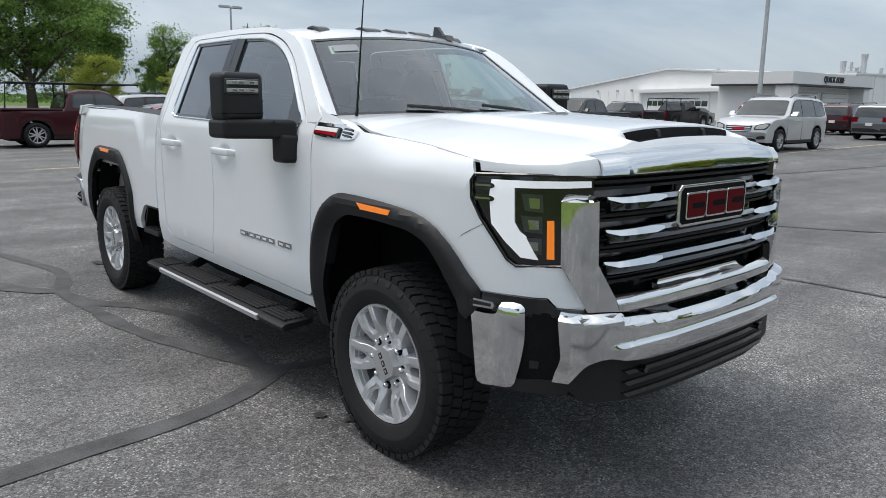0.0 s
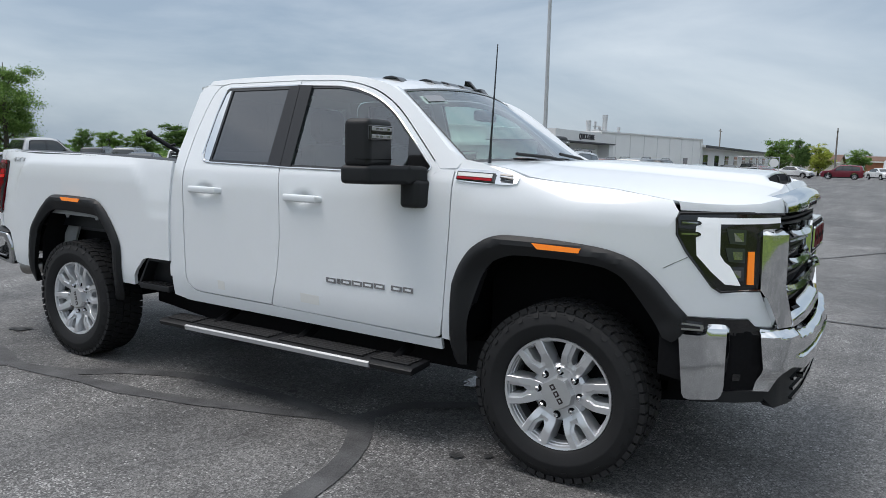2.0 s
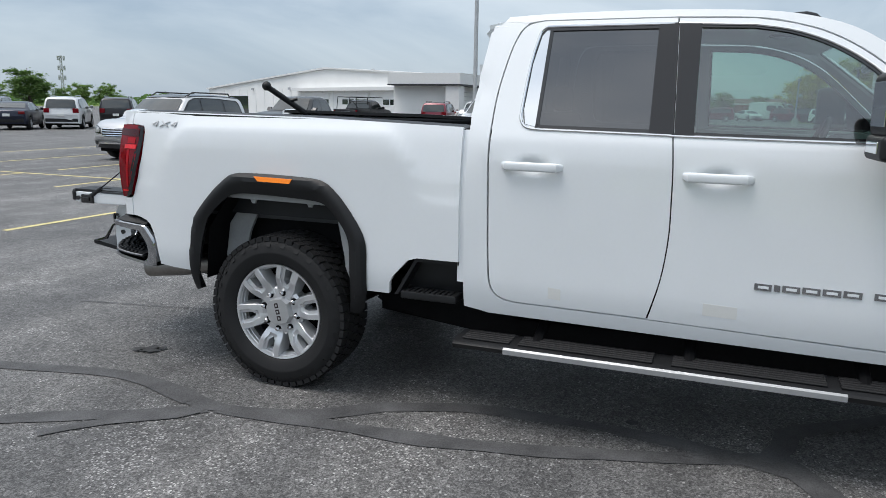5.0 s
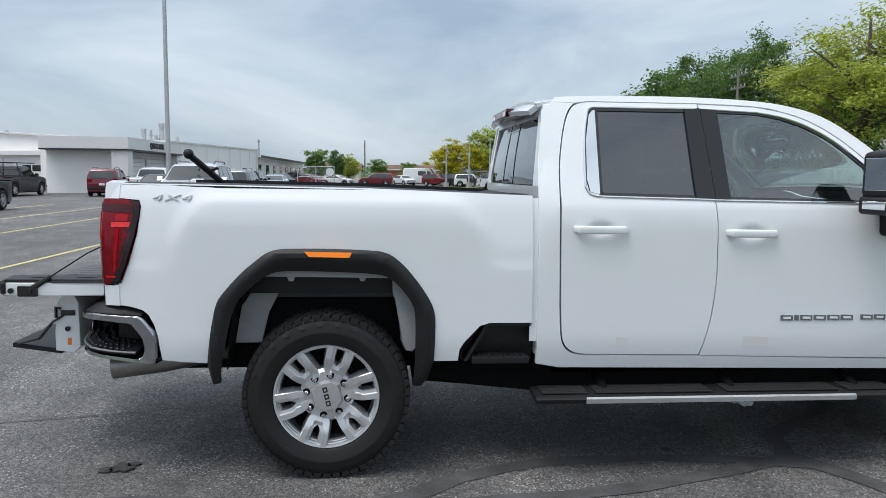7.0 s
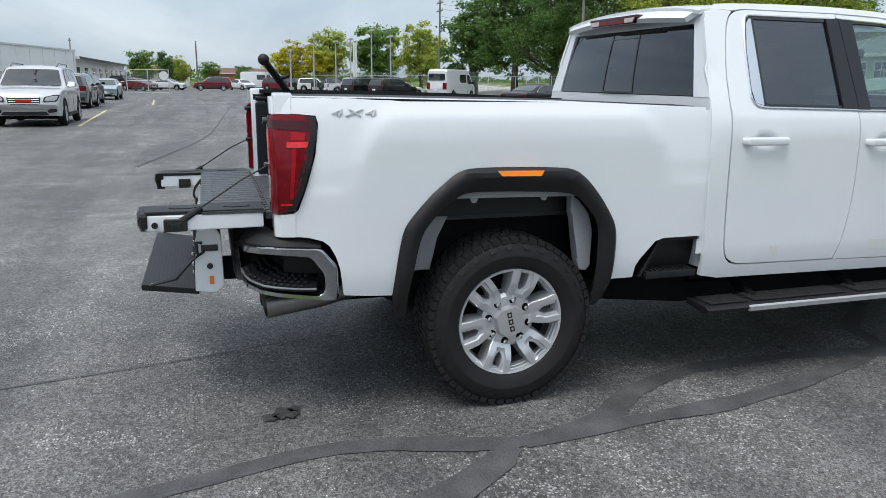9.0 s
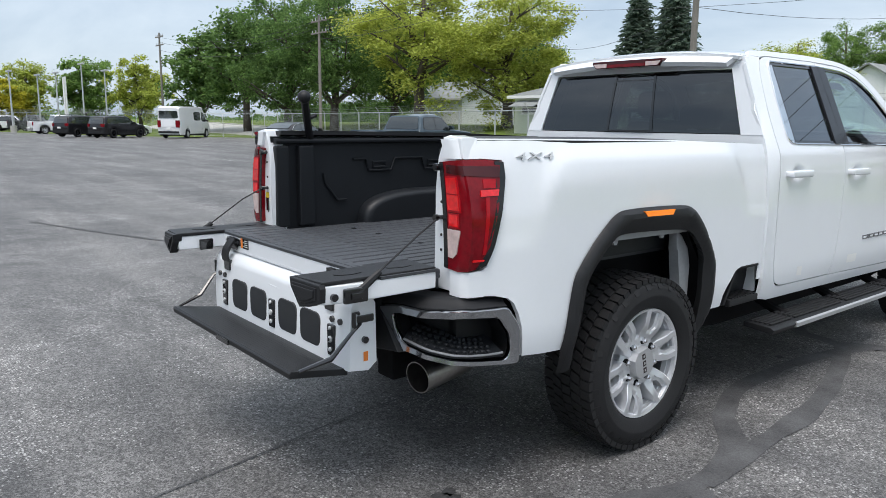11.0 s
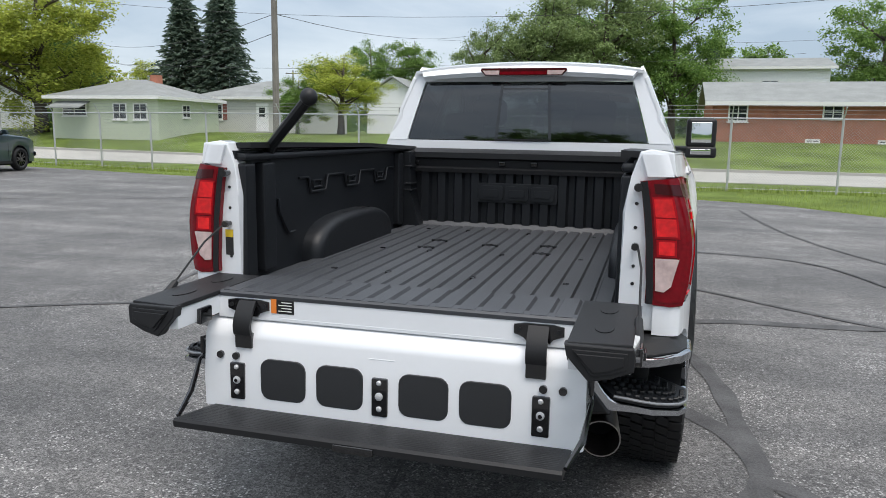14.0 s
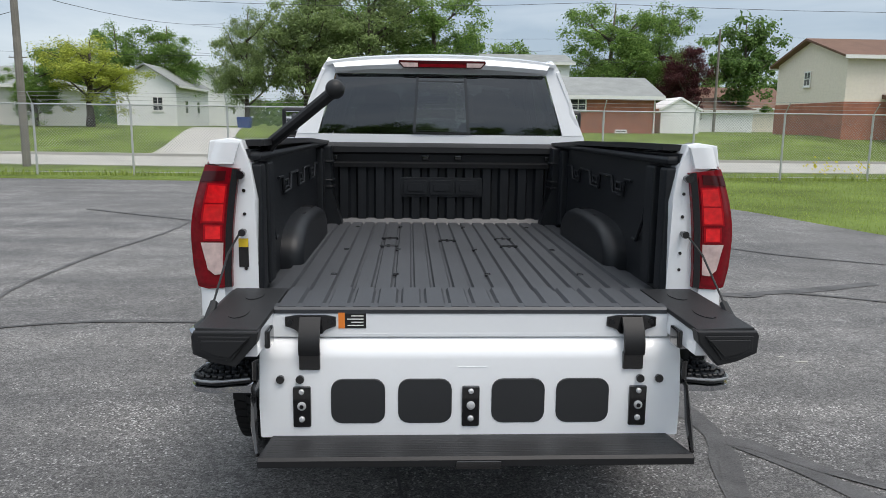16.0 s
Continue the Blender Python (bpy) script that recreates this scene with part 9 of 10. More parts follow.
    sheet(bm, [(2.745, 0), (4.83, 0), (4.83, 1), (2.745, 1)], lambda y, v: (sgn * (0.70 + (half(y, 1.45) - 0.012 - 0.70) * v), y, lerp(y, [(2.745, 1.456), (3.6, 1.487), (4.5, 1.500), (4.83, 1.502)]) - 0.012 * v * v), 0.1, 0.25, 0.022)
    part("rail_cap", bm, M["plastic"], bed, "black rail cap")
    # rear post
    bm = bmesh.new()
    prism(bm, [(sgn * 0.705, 0.93), (sgn * 0.728, 0.985), (sgn * 0.718, 1.30), (sgn * 0.74, 1.42), (sgn * 0.765, 1.50), (sgn * 0.80, 1.508), (sgn * 0.872, 1.498), (sgn * 0.885, 1.42), (sgn * 0.832, 1.42), (sgn * 0.832, 0.985), (sgn * 0.885, 0.985), (sgn * 0.885, 0.90), (sgn * 0.70, 0.90)], "y", 4.80, 4.885, 0.008)
    post = part("rear_post", bm, M["paint"], bed, "white rear bed post")
    for zz, rr in ((1.385, 0.010), (1.19, 0.009)):
        bm = bmesh.new()
        tube(bm, [(sgn * 0.765, 4.88, zz), (sgn * 0.765, 4.918, zz)], [rr, rr], 10)
        tube(bm, [(sgn * 0.765, 4.91, zz), (sgn * 0.765, 4.925, zz)], [rr * 1.5, rr * 1.4], 10)
        part("striker", bm, M["gloss"], post)
    for zz in (1.33, 1.25, 1.12, 1.06):
        bm = bmesh.new()
        tube(bm, [(sgn * 0.762, 4.88, zz), (sgn * 0.762, 4.888, zz)], 0.006, 8)
        part("hole", bm, M["gloss"], post)
    if sgn > 0:
        bm = bmesh.new()
        box(bm, 0.752, 0.785, 4.884, 4.8875, 1.065, 1.165)
        part("label", bm, M["gloss"], post)
        bm = bmesh.new()
        box(bm, 0.752, 0.785, 4.884, 4.888, 1.135, 1.165)
        part("label", bm, material("yellow_label", (0.8, 0.55, 0.03), 0.5), post)
    # tailgate cable
    bm = bmesh.new()
    tube(bm, [(sgn * 0.775, 4.92, 1.185), (sgn * 0.79, 5.02, 1.135), (sgn * 0.795, 5.28, 0.965)], 0.0038, 6)
    part("tailgate_cable", bm, M["plastic"], bed, "black tailgate cable")
    bm = bmesh.new()
    tube(bm, [(sgn * 0.793, 5.20, 1.015), (sgn * 0.797, 5.30, 0.95)], [0.012, 0.018], 8)
    part("cable_end", bm, M["plastic"], bed)

# tailgate
gate = thing("tailgate", "", "")
gate.parent = truck
gate["label"] = "lowered split tailgate with a folded inner step"
for sgn in (-1, 1):
    bm = bmesh.new()
    prism(bm, [(sgn * 0.615, 5.44), (sgn * 0.782, 5.435), (sgn * 0.80, 5.30), (sgn * 0.795, 4.94), (sgn * 0.615, 4.94)], "z", 0.918, 0.985, 0.006)
    part("wing", bm, M["paint"], gate)
    bm = bmesh.new()
    prism(bm, [(sgn * 0.605, 0.999), (sgn * 0.786, 0.994), (sgn * 0.793, 0.98), (sgn * 0.790, 0.930), (sgn * 0.73, 0.908), (sgn * 0.672, 0.898), (sgn * 0.612, 0.965)], "y", 5.425, 5.470, 0.004)
    for v in bm.verts:
        if v.co.y > 5.45:
            v.co.y -= 0.02 * max(0.0, (abs(v.co.x) - 0.66) / 0.13)
    cap = part("end_cap", bm, M["plastic"], gate, "black plastic end cap", sharp=18)
    for grow, ya, yb in ((0.0, 5.460, 5.474), (0.010, 5.464, 5.478)):
        bm = bmesh.new()
        prism(bm, [(sgn * (0.628 + grow), 0.986 - grow), (sgn * (0.772 - grow), 0.982 - grow), (sgn * (0.772 - grow), 0.938 + grow), (sgn * 0.728, 0.922 + grow), (sgn * (0.680 + grow * 0.5), 0.916 + grow)], "y", ya, yb, 0.0015)
        for v in bm.verts:
            v.co.y -= 0.02 * max(0.0, (abs(v.co.x) - 0.66) / 0.13)
        part("rib", bm, M["plastic"], cap, sharp=15)
    bm = bmesh.new()
    box(bm, min(sgn * 0.79, sgn * 0.812), max(sgn * 0.79, sgn * 0.812), 5.26, 5.36, 0.915, 0.972, 0.008)
    box(bm, min(sgn * 0.80, sgn * 0.82), max(sgn * 0.80, sgn * 0.82), 5.285, 5.335, 0.93, 0.955, 0.004)
    part("latch", bm, M["gloss"], gate, "black latch")
    bm = bmesh.new()
    tube(bm, [(sgn * 0.79, 5.395, 0.945), (sgn * 0.804, 5.395, 0.945)], 0.014, 10)
    part("bumper_stop", bm, M["gloss"], gate)
    bm = bmesh.new()
    box(bm, min(sgn * 0.60, sgn * 0.617), max(sgn * 0.60, sgn * 0.617), 5.27, 5.34, 0.91, 0.965, 0.006)
    part("latch", bm, M["gloss"], gate)
bm = bmesh.new()
box(bm, -0.62, 0.62, 4.94, 5.204, 0.906, 0.985, 0.004)
part("panel", bm, M["paint"], gate)
bm = bmesh.new()
prof = [(-0.80, 0.984)]
ribs = 16
wid = 1.22 / ribs
prof.append((-0.80, 0.995))
for k in range(ribs):
    xa = -0.61 + wid * k
    prof += [(xa + 0.005, 0.993), (xa + 0.012, 1.004), (xa + wid - 0.012, 1.004), (xa + wid - 0.005, 0.993)]
prof += [(0.80, 0.995), (0.80, 0.984)]
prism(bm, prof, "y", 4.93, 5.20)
liner = part("gate_liner", bm, M["liner_lit"], gate, "black ribbed liner")
bm = bmesh.new()
prism(bm, [(5.155, 1.0035), (5.200, 1.002), (5.208, 0.995), (5.206, 0.982), (5.196, 0.980), (5.155, 0.985)], "x", -0.612, 0.612)
part("edge_lip", bm, M["liner_lit"], gate)
for sgn in (-1, 1):
    bm = bmesh.new()
    prism(bm, [(sgn * 0.61, 5.455), (sgn * 0.784, 5.435), (sgn * 0.79, 4.935), (sgn * 0.61, 4.935)], "z", 0.986, 1.002, 0.005)
    part("wing_liner", bm, M["plastic"], gate)
    for yy in (5.05, 5.28):
        bm = bmesh.new()
        sheet(bm, [(0.06 * math.cos(a), 0.028 * math.sin(a)) for a in [2 * math.pi * k / 16 for k in range(16)]], lambda u, v, yy=yy, sgn=sgn: (sgn * 0.70 + v, yy + u, 1.0045), 0.2, 0.2, 0.004)
        part("raised_pad", bm, M["plastic"], gate)
for k in range(22):
    bm = bmesh.new()
    box(bm, -0.78 + 0.072 * k, -0.755 + 0.072 * k, 4.903, 4.928, 0.95, 0.987, 0.004, 1)
    part("hinge_knuckle", bm, M["liner_lit"], gate)
# inner gate hanging down
inner = part("inner_gate", prism(bmesh.new(), [(5.15, 0.903), (5.196, 0.903), (5.212, 0.892), (5.230, 0.870), (5.239, 0.845), (5.247, 0.70), (5.25, 0.60), (5.16, 0.588), (5.12, 0.62), (5.125, 0.86)], "x", -0.655, 0.655, 0.008), M["paint"], gate, "white inner gate folded down")
for xc in (-0.345, -0.143, 0.147, 0.353):
    bm = bmesh.new()
    prism(bm, rounded(xc - 0.083, xc + 0.083, 0.643, 0.785, 0.034), "y", 5.20, 5.2505, 0.002)
    part("rubber_pad", bm, M["pad"], inner, "dark rounded pad")
for xc in (-0.52, 0.005, 0.525):
    bm = bmesh.new()
    box(bm, xc - 0.028, xc + 0.028, 5.20, 5.254, 0.632, 0.762, 0.006)
    br = part("hinge_bracket", bm, M["gloss"], inner, "black bracket with bolts")
    for zz, rr in ((0.748, 0.0085), (0.702, 0.0135), (0.660, 0.0095)):
        bm = bmesh.new()
        tube(bm, [(xc, 5.25, zz), (xc, 5.258, zz), (xc, 5.261, zz)], [rr, rr, rr * 0.6], 14)
        part("bolt", bm, M["bolt"], br)
    bm = bmesh.new()
    tube(bm, [(xc, 5.2605, 0.702), (xc, 5.2625, 0.702)], 0.0065, 10)
    part("bolt_socket", bm, M["gloss"] if abs(xc) > 0.1 else M["bolt"], br)
for xc in (-0.585, -0.525, 0.53, 0.59):
    bm = bmesh.new()
    tube(bm, [(xc, 5.235, 0.785), (xc, 5.252, 0.785)], 0.013, 10)
    part("rubber_stop", bm, M["gloss"], inner)
for xc in (-0.50, 0.50):
    bm = bmesh.new()
    prism(bm, [(xc - 0.078, 0.972), (xc - 0.045, 0.978), (xc + 0.045, 0.978), (xc + 0.078, 0.972), (xc + 0.078, 0.942), (xc + 0.045, 0.935), (xc + 0.036, 0.918), (xc - 0.036, 0.918), (xc - 0.045, 0.935), (xc - 0.078, 0.942)], "y", 5.198, 5.211, 0.003)
    hin = part("hinge", bm, M["gloss"], gate, "black curved hinge arm")
    bm = bmesh.new()
    sheet(bm, [(-0.032, 0), (0.032, 0), (0.032, 1), (-0.032, 1)], lambda u, v, xc=xc: (xc + u, 5.214 + 0.046 * math.sin(v * math.pi * 0.66), 0.974 - 0.112 * v), 0.1, 0.10, 0.012)
    part("arm", bm, M["plastic"], hin)
    bm = bmesh.new()
    box(bm, xc - 0.032, xc + 0.032, 5.225, 5.249, 0.815, 0.868, 0.004)
    part("pivot_block", bm, M["gloss"], hin)
    for sd in (-0.062, 0.062):
        bm = bmesh.new()
        tube(bm, [(xc + sd, 5.21, 0.957), (xc + sd, 5.2155, 0.957)], 0.008, 8)
        part("bolt", bm, M["plastic"], hin)
bm = bmesh.new()
box(bm, 0.33, 0.372, 5.203, 5.2055, 0.935, 0.985)
part("warning_label", bm, M["gloss"], gate)
bm = bmesh.new()
box(bm, 0.372, 0.412, 5.203, 5.2055, 0.935, 0.985)
part("warning_label", bm, M["gloss"], gate, "black and orange warning label")
bm = bmesh.new()
box(bm, 0.395, 0.415, 5.203, 5.2065, 0.935, 0.985)
part("warning_label", bm, M["orange"], gate)
for k in range(4):
    bm = bmesh.new()
    box(bm, 0.338, 0.388 - 0.012 * (k % 2), 5.2054, 5.2064, 0.943 + 0.01 * k, 0.946 + 0.01 * k)
    part("label_bar", bm, M["sticker"], gate)
for z0, xa in ((0.918, 0.40), (0.822, 0.045)):
    bm = bmesh.new()
    yb = 5.204 if z0 > 0.9 else 5.2405
    tube(bm, [(-xa, yb - 0.001, z0), (xa, yb - 0.001, z0)], 0.002, 6)
    part("pressed_bead", bm, M["paint"], gate)
# step board
bm = bmesh.new()
prism(bm, [(5.235, 0.602), (5.478, 0.640), (5.486, 0.632), (5.484, 0.612), (5.235, 0.575)], "x", -0.618, 0.618, 0.004)
step = part("load_step", bm, M["plastic"], gate, "black ribbed step board")
for k in range(12):
    bm = bmesh.new()
    ya = 5.262 + 0.0175 * k
    za = 0.602 + (ya - 5.235) * 0.156
    prism(bm, [(ya, za - 0.001), (ya + 0.010, za + 0.0006), (ya + 0.008, za + 0.0018), (ya + 0.002, za + 0.0008)], "x", -0.60, 0.60)
    part("grip_rib", bm, M["plastic"], step)
bm = bmesh.new()
box(bm, -0.065, 0.065, 5.478, 5.492, 0.606, 0.63, 0.004)
part("release_handle", bm, M["gloss"], step)
for sgn in (-1, 1):
    bm = bmesh.new()
    tube(bm, [(sgn * 0.662, 5.20, 0.79), (sgn * 0.672, 5.25, 0.76), (sgn * 0.655, 5.33, 0.67), (sgn * 0.622, 5.45, 0.635)], [0.006, 0.007, 0.011, 0.007], 6)
    tube(bm, [(sgn * 0.662, 5.21, 0.83), (sgn * 0.668, 5.235, 0.835), (sgn * 0.668, 5.235, 0.78)], 0.009, 6)
    part("stay_arm", bm, M["gloss"], step, "black folding stay")
    bm = bmesh.new()
    box(bm, min(sgn * 0.655, sgn * 0.664), max(sgn * 0.655, sgn * 0.664), 5.14, 5.215, 0.79, 0.82, 0.004)
    part("stay_plate", bm, M["gloss"], step)
    bm = bmesh.new()
    tube(bm, [(sgn * 0.652, 5.18, 0.72), (sgn * 0.667, 5.18, 0.72)], 0.014, 10)
    part("rubber_stop", bm, M["gloss"], inner)
    bm = bmesh.new()
    box(bm, min(sgn * 0.653, sgn * 0.657), max(sgn * 0.653, sgn * 0.657), 5.165, 5.185, 0.632, 0.67)
    part("label", bm, M["orange"], inner)

# folded bed bar
bm = bmesh.new()
tube(bm, [(0.745, 4.62, 1.44), (0.70, 4.66, 1.492), (0.465, 4.81, 1.665)], 0.022, 10)
prop = part("grab_pole", bm, M["plastic"], truck, "black swing-out grab pole")
bm = bmesh.new()
bmesh.ops.create_uvsphere(bm, u_segments=14, v_segments=10, radius=0.034, matrix=Matrix.Translation((0.455, 4.817, 1.676)))
part("knob", bm, M["plastic"], prop)
bm = bmesh.new()
tube(bm, [(0.60, 4.72, 1.565), (0.62, 4.66, 1.585)], 0.012, 6)
part("catch", bm, M["plastic"], prop)

# rear bumper
def rb(s):
    """Plan curve of the rear bumper, s along it from the middle."""
    pts = [(0, (0, 5.075)), (0.55, (0.55, 5.07)), (0.85, (0.85, 5.03)), (0.95, (0.935, 4.97)), (1.02, (0.965, 4.90)), (1.30, (0.975, 4.63))]
    return lerp(s, [(k, p[0]) for k, p in pts]), lerp(s, [(k, p[1]) for k, p in pts])


def rb_at(sg, off=0.0):
    def f(s, z):
        x, y = rb(s)
        k = sm(s / 0.95)
        return (sg * (x + off * k), y + off * (1 - 0.8 * sm((s - 0.9) / 0.15)), z)
    return f


for sgn in (-1, 1):
    hoop_out = [(0.58, 0.828), (0.70, 0.846), (0.85, 0.850), (0.97, 0.857), (1.05, 0.852), (1.15, 0.846), (1.215, 0.840), (1.255, 0.800), (1.288, 0.752), (1.292, 0.68), (1.290, 0.613), (1.265, 0.600), (1.13, 0.616), (1.02, 0.632), (0.93, 0.645), (0.80, 0.660), (0.68, 0.664), (0.60, 0.680)]
    hoop_in = [(0.672, 0.79), (0.69, 0.808), (0.80, 0.812), (0.95, 0.820), (1.03, 0.817), (1.12, 0.806), (1.165, 0.799), (1.195, 0.765), (1.222, 0.727), (1.228, 0.69), (1.226, 0.655), (1.20, 0.632), (1.12, 0.640), (1.02, 0.655), (0.93, 0.668), (0.80, 0.688), (0.735, 0.70), (0.69, 0.75)]
    ho = smooth_line(hoop_out + hoop_out[:1], 5)[:-1]
    hi = smooth_line(hoop_in + hoop_in[:1], 5)[:-1]

    def loop(bm, w, off):
        # a closed loop w of the way from the outer to the inner outline, sunk by off
        at = rb_at(sgn, -off)
        return [bm.verts.new(at(p[0] + (q[0] - p[0]) * w, p[1] + (q[1] - p[1]) * w)) for p, q in zip(ho, hi)]

    def loft(rows):
        bm = bmesh.new()
        loops = [loop(bm, w, off) for w, off in rows]
        for A, B in zip(loops, loops[1:]):
            for k in range(len(A)):
                j = (k + 1) % len(A)
                bm.faces.new((A[k], A[j], B[j], B[k]))
        bmesh.ops.recalc_face_normals(bm, faces=bm.faces)
        return bm
    rbump = part("rear_bumper", loft([(0.0, 0.09), (0.0, 0.016), (0.05, 0.006), (0.16, 0.0), (0.86, 0.002), (0.96, 0.006), (1.0, 0.014), (1.0, 0.03)]), M["dark_chrome"], truck, "dark chrome rear bumper corner with a step")
    part("recess_wall", loft([(1.0, 0.024), (1.03, 0.09), (1.04, 0.14)]), M["plastic"], rbump)
    part("recess", sheet(bmesh.new(), hoop_in, rb_at(sgn, -0.135), 0.05, 0.06, 0.01), M["plastic"], rbump)
    low = lambda s: lerp(s, [(0.70, 0.712), (0.80, 0.698), (0.93, 0.678), (1.02, 0.668), (1.12, 0.656), (1.22, 0.652)])
    bm = bmesh.new()
    sheet(bm, [(0.73, 0), (0.88, 0), (1.0, 0), (1.19, 0), (1.19, 1), (0.73, 1)], lambda s, v: (rb_at(sgn, -0.006 - 0.125 * v)(s, 0)[0], rb_at(sgn, -0.006 - 0.125 * v)(s, 0)[1], low(s) + 0.010 + 0.036 * v), 0.05, 0.5, 0.018)
    part("foot_step", bm, M["liner"], rbump)
    bm = bmesh.new()
    tube(bm, [rb_at(sgn, -0.004)(0.73 + 0.046 * k, low(0.73 + 0.046 * k) + 0.007) for k in range(11)], 0.005, 8)
    part("step_edge", bm, M["alloy_dark"], rbump)
    for a in range(13):
        for b in range(4):
            bm = bmesh.new()
            sa = 0.76 + 0.030 * a + 0.015 * (b % 2)
            p = rb_at(sgn, -0.020 - 0.028 * b)(sa, 0)
            box(bm, p[0] - 0.009, p[0] + 0.009, p[1] - 0.008, p[1] + 0.008, low(sa) + 0.012 + 0.008 * b, low(sa) + 0.0235 + 0.009 * b, 0.003, 1)
            part("grip_stud", bm, M["liner"], rbump)
    crest = lambda s: lerp(s, [(0.0, 0.82), (0.58, 0.832), (0.70, 0.848), (0.97, 0.858), (1.15, 0.848), (1.23, 0.842)])
    bm = bmesh.new()
    sheet(bm, [(0.0, 0), (0.62, 0), (0.95, 0), (1.215, 0), (1.215, 1), (0.0, 1)], lambda s, v: (rb_at(sgn, -0.014 - 0.12 * v)(s, 0)[0], rb_at(sgn, -0.014 - 0.12 * v)(s, 0)[1], crest(s) + 0.002 + 0.030 * sm(v * 2.5)), 0.06, 0.12, 0.02)
    part("top_pad", bm, M["plastic"], rbump)
bm = bmesh.new()
prism(bm, [(-0.72, 0.66), (-0.56, 0.86), (0.56, 0.86), (0.72, 0.66), (0.30, 0.60), (-0.30, 0.60)], "y", 4.95, 5.068, 0.01)
part("bumper_middle", bm, M["plastic"], truck)
bm = bmesh.new()
box(bm, -0.06, 0.06, 4.9, 5.14, 0.49, 0.60, 0.01)
part("hitch_receiver", bm, M["under"], truck)
bm = bmesh.new()
tube(bm, [(-0.52, 4.25, 0.60), (-0.60, 4.45, 0.575), (-0.66, 4.70, 0.545), (-0.688, 4.945, 0.522)], [0.045, 0.055, 0.062, 0.064], 20, False)
thicken(bm, 0.004)
part("exhaust_tip", bm, M["steel"], truck, "steel exhaust tip")
bm = bmesh.new()
tube(bm, [(-0.672, 4.80, 0.536), (-0.673, 4.81, 0.535)], 0.058, 16)
part("exhaust_inside", bm, M["under"], truck)

# underbody
under = thing("underbody", "", "")
under.parent = truck
under["label"] = "dark chassis frame and axles"
for sgn in (-1, 1):
    bm = bmesh.new()
    box(bm, min(sgn * 0.40, sgn * 0.52), max(sgn * 0.40, sgn * 0.52), -0.75, 4.95, 0.46, 0.60, 0.01)
    part("frame_rail", bm, M["under"], under)
    # wheel wells
    for y0, y1, xo, xi in ((-0.56, 0.60, 0.93, 0.50), (3.28, 4.30, 0.93, 0.69)):
        bm = bmesh.new()
        pts = [(y0, 0.56), (y0 + 0.03, 0.85), (y0 + 0.18, 1.06), (y0 + 0.34, 1.14), (y1 - 0.34, 1.14), (y1 - 0.18, 1.06), (y1 - 0.03, 0.85), (y1, 0.56)]
        va = [bm.verts.new((sgn * xo, y, z)) for y, z in pts]
        vb = [bm.verts.new((sgn * xi, y, z)) for y, z in pts]
        for k in range(len(pts) - 1):
            bm.faces.new((va[k], va[k + 1], vb[k + 1], vb[k]))
        bm.faces.new(vb)
        thicken(bm, 0.004)
        part("wheel_well", bm, M["under"], under)
    # bare inner panels in the rear arch
    bm = bmesh.new()
    prism(bm, [(3.335, 0.84), (3.338, 0.66), (3.362, 0.632), (3.400, 0.640), (3.425, 0.70), (3.432, 0.86), (3.465, 0.93), (3.470, 1.035), (3.42, 1.00), (3.36, 0.93)], "x", sgn * 0.84, sgn * 0.895, 0.012)
    prism(bm, [(3.42, 1.025), (4.14, 1.035), (4.06, 1.085), (3.50, 1.085)], "x", sgn * 0.74, sgn * 0.93, 0.004)
    prism(bm, [(4.29, 0.66), (4.255, 0.86), (4.15, 1.00), (4.06, 1.05), (3.98, 1.04), (4.05, 0.95), (4.12, 0.82), (4.15, 0.66)], "x", sgn * 0.745, sgn * 0.765, 0.004)
    for yy in (3.62, 3.98):
        prism(bm, [(yy - 0.02, 1.03), (yy + 0.02, 1.03), (yy + 0.01, 1.008), (yy - 0.01, 1.008)], "x", sgn * 0.90, sgn * 0.91)
    part("inner_panel", bm, M["primer"], under, "bare grey inner arch panel")
bm = bmesh.new()
box(bm, -0.88, 0.88, 0.62, 2.72, 0.54, 0.60)
part("cab_floor", bm, M["under"], under)
bm = bmesh.new()
box(bm, -0.68, 0.68, 2.72, 4.9, 0.72, 0.93)
part("bed_floor_under", bm, M["under"], under)
bm = bmesh.new()
box(bm, -0.60, 0.60, -0.80, 0.55, 0.52, 1.25)
part("engine_bay", bm, M["under"], under)
bm = bmesh.new()
tube(bm, [(-0.75, 3.798, 0.425), (0.75, 3.798, 0.425)], 0.055, 12)
bmesh.ops.create_uvsphere(bm, u_segments=16, v_segments=10, radius=0.17, matrix=Matrix.Translation((0, 3.798, 0.425)))
tube(bm, [(-0.75, 0.0, 0.40), (0.75, 0.0, 0.40)], 0.045, 12)
tube(bm, [(0, 0.8, 0.5), (0, 3.7, 0.44)], 0.05, 10)
part("axle", bm, M["under"], under)
bm = bmesh.new()
box(bm, -0.62, -0.30, 1.2, 2.6, 0.40, 0.56, 0.04)
box(bm, 0.30, 0.70, 1.1, 2.3, 0.40, 0.56, 0.04)
part("fuel_tank", bm, M["under"], under)
# unseen belly block, added to cut light and deepen the shadow below
bm = bmesh.new()
prism(bm, [(-0.45, 0.40), (0.3, 0.34), (2.6, 0.33), (3.35, 0.40), (3.35, 0.52), (-0.45, 0.52)], "x", -0.62, 0.62, 0.03)
part("transmission", bm, M["under"], under)
# unseen front block, added to darken the ground under the bumper
bm = bmesh.new()
prism(bm, [(-0.80, 0.44), (-0.30, 0.36), (0.35, 0.36), (0.35, 0.44), (-0.75, 0.50)], "x", -0.62, 0.62, 0.01)
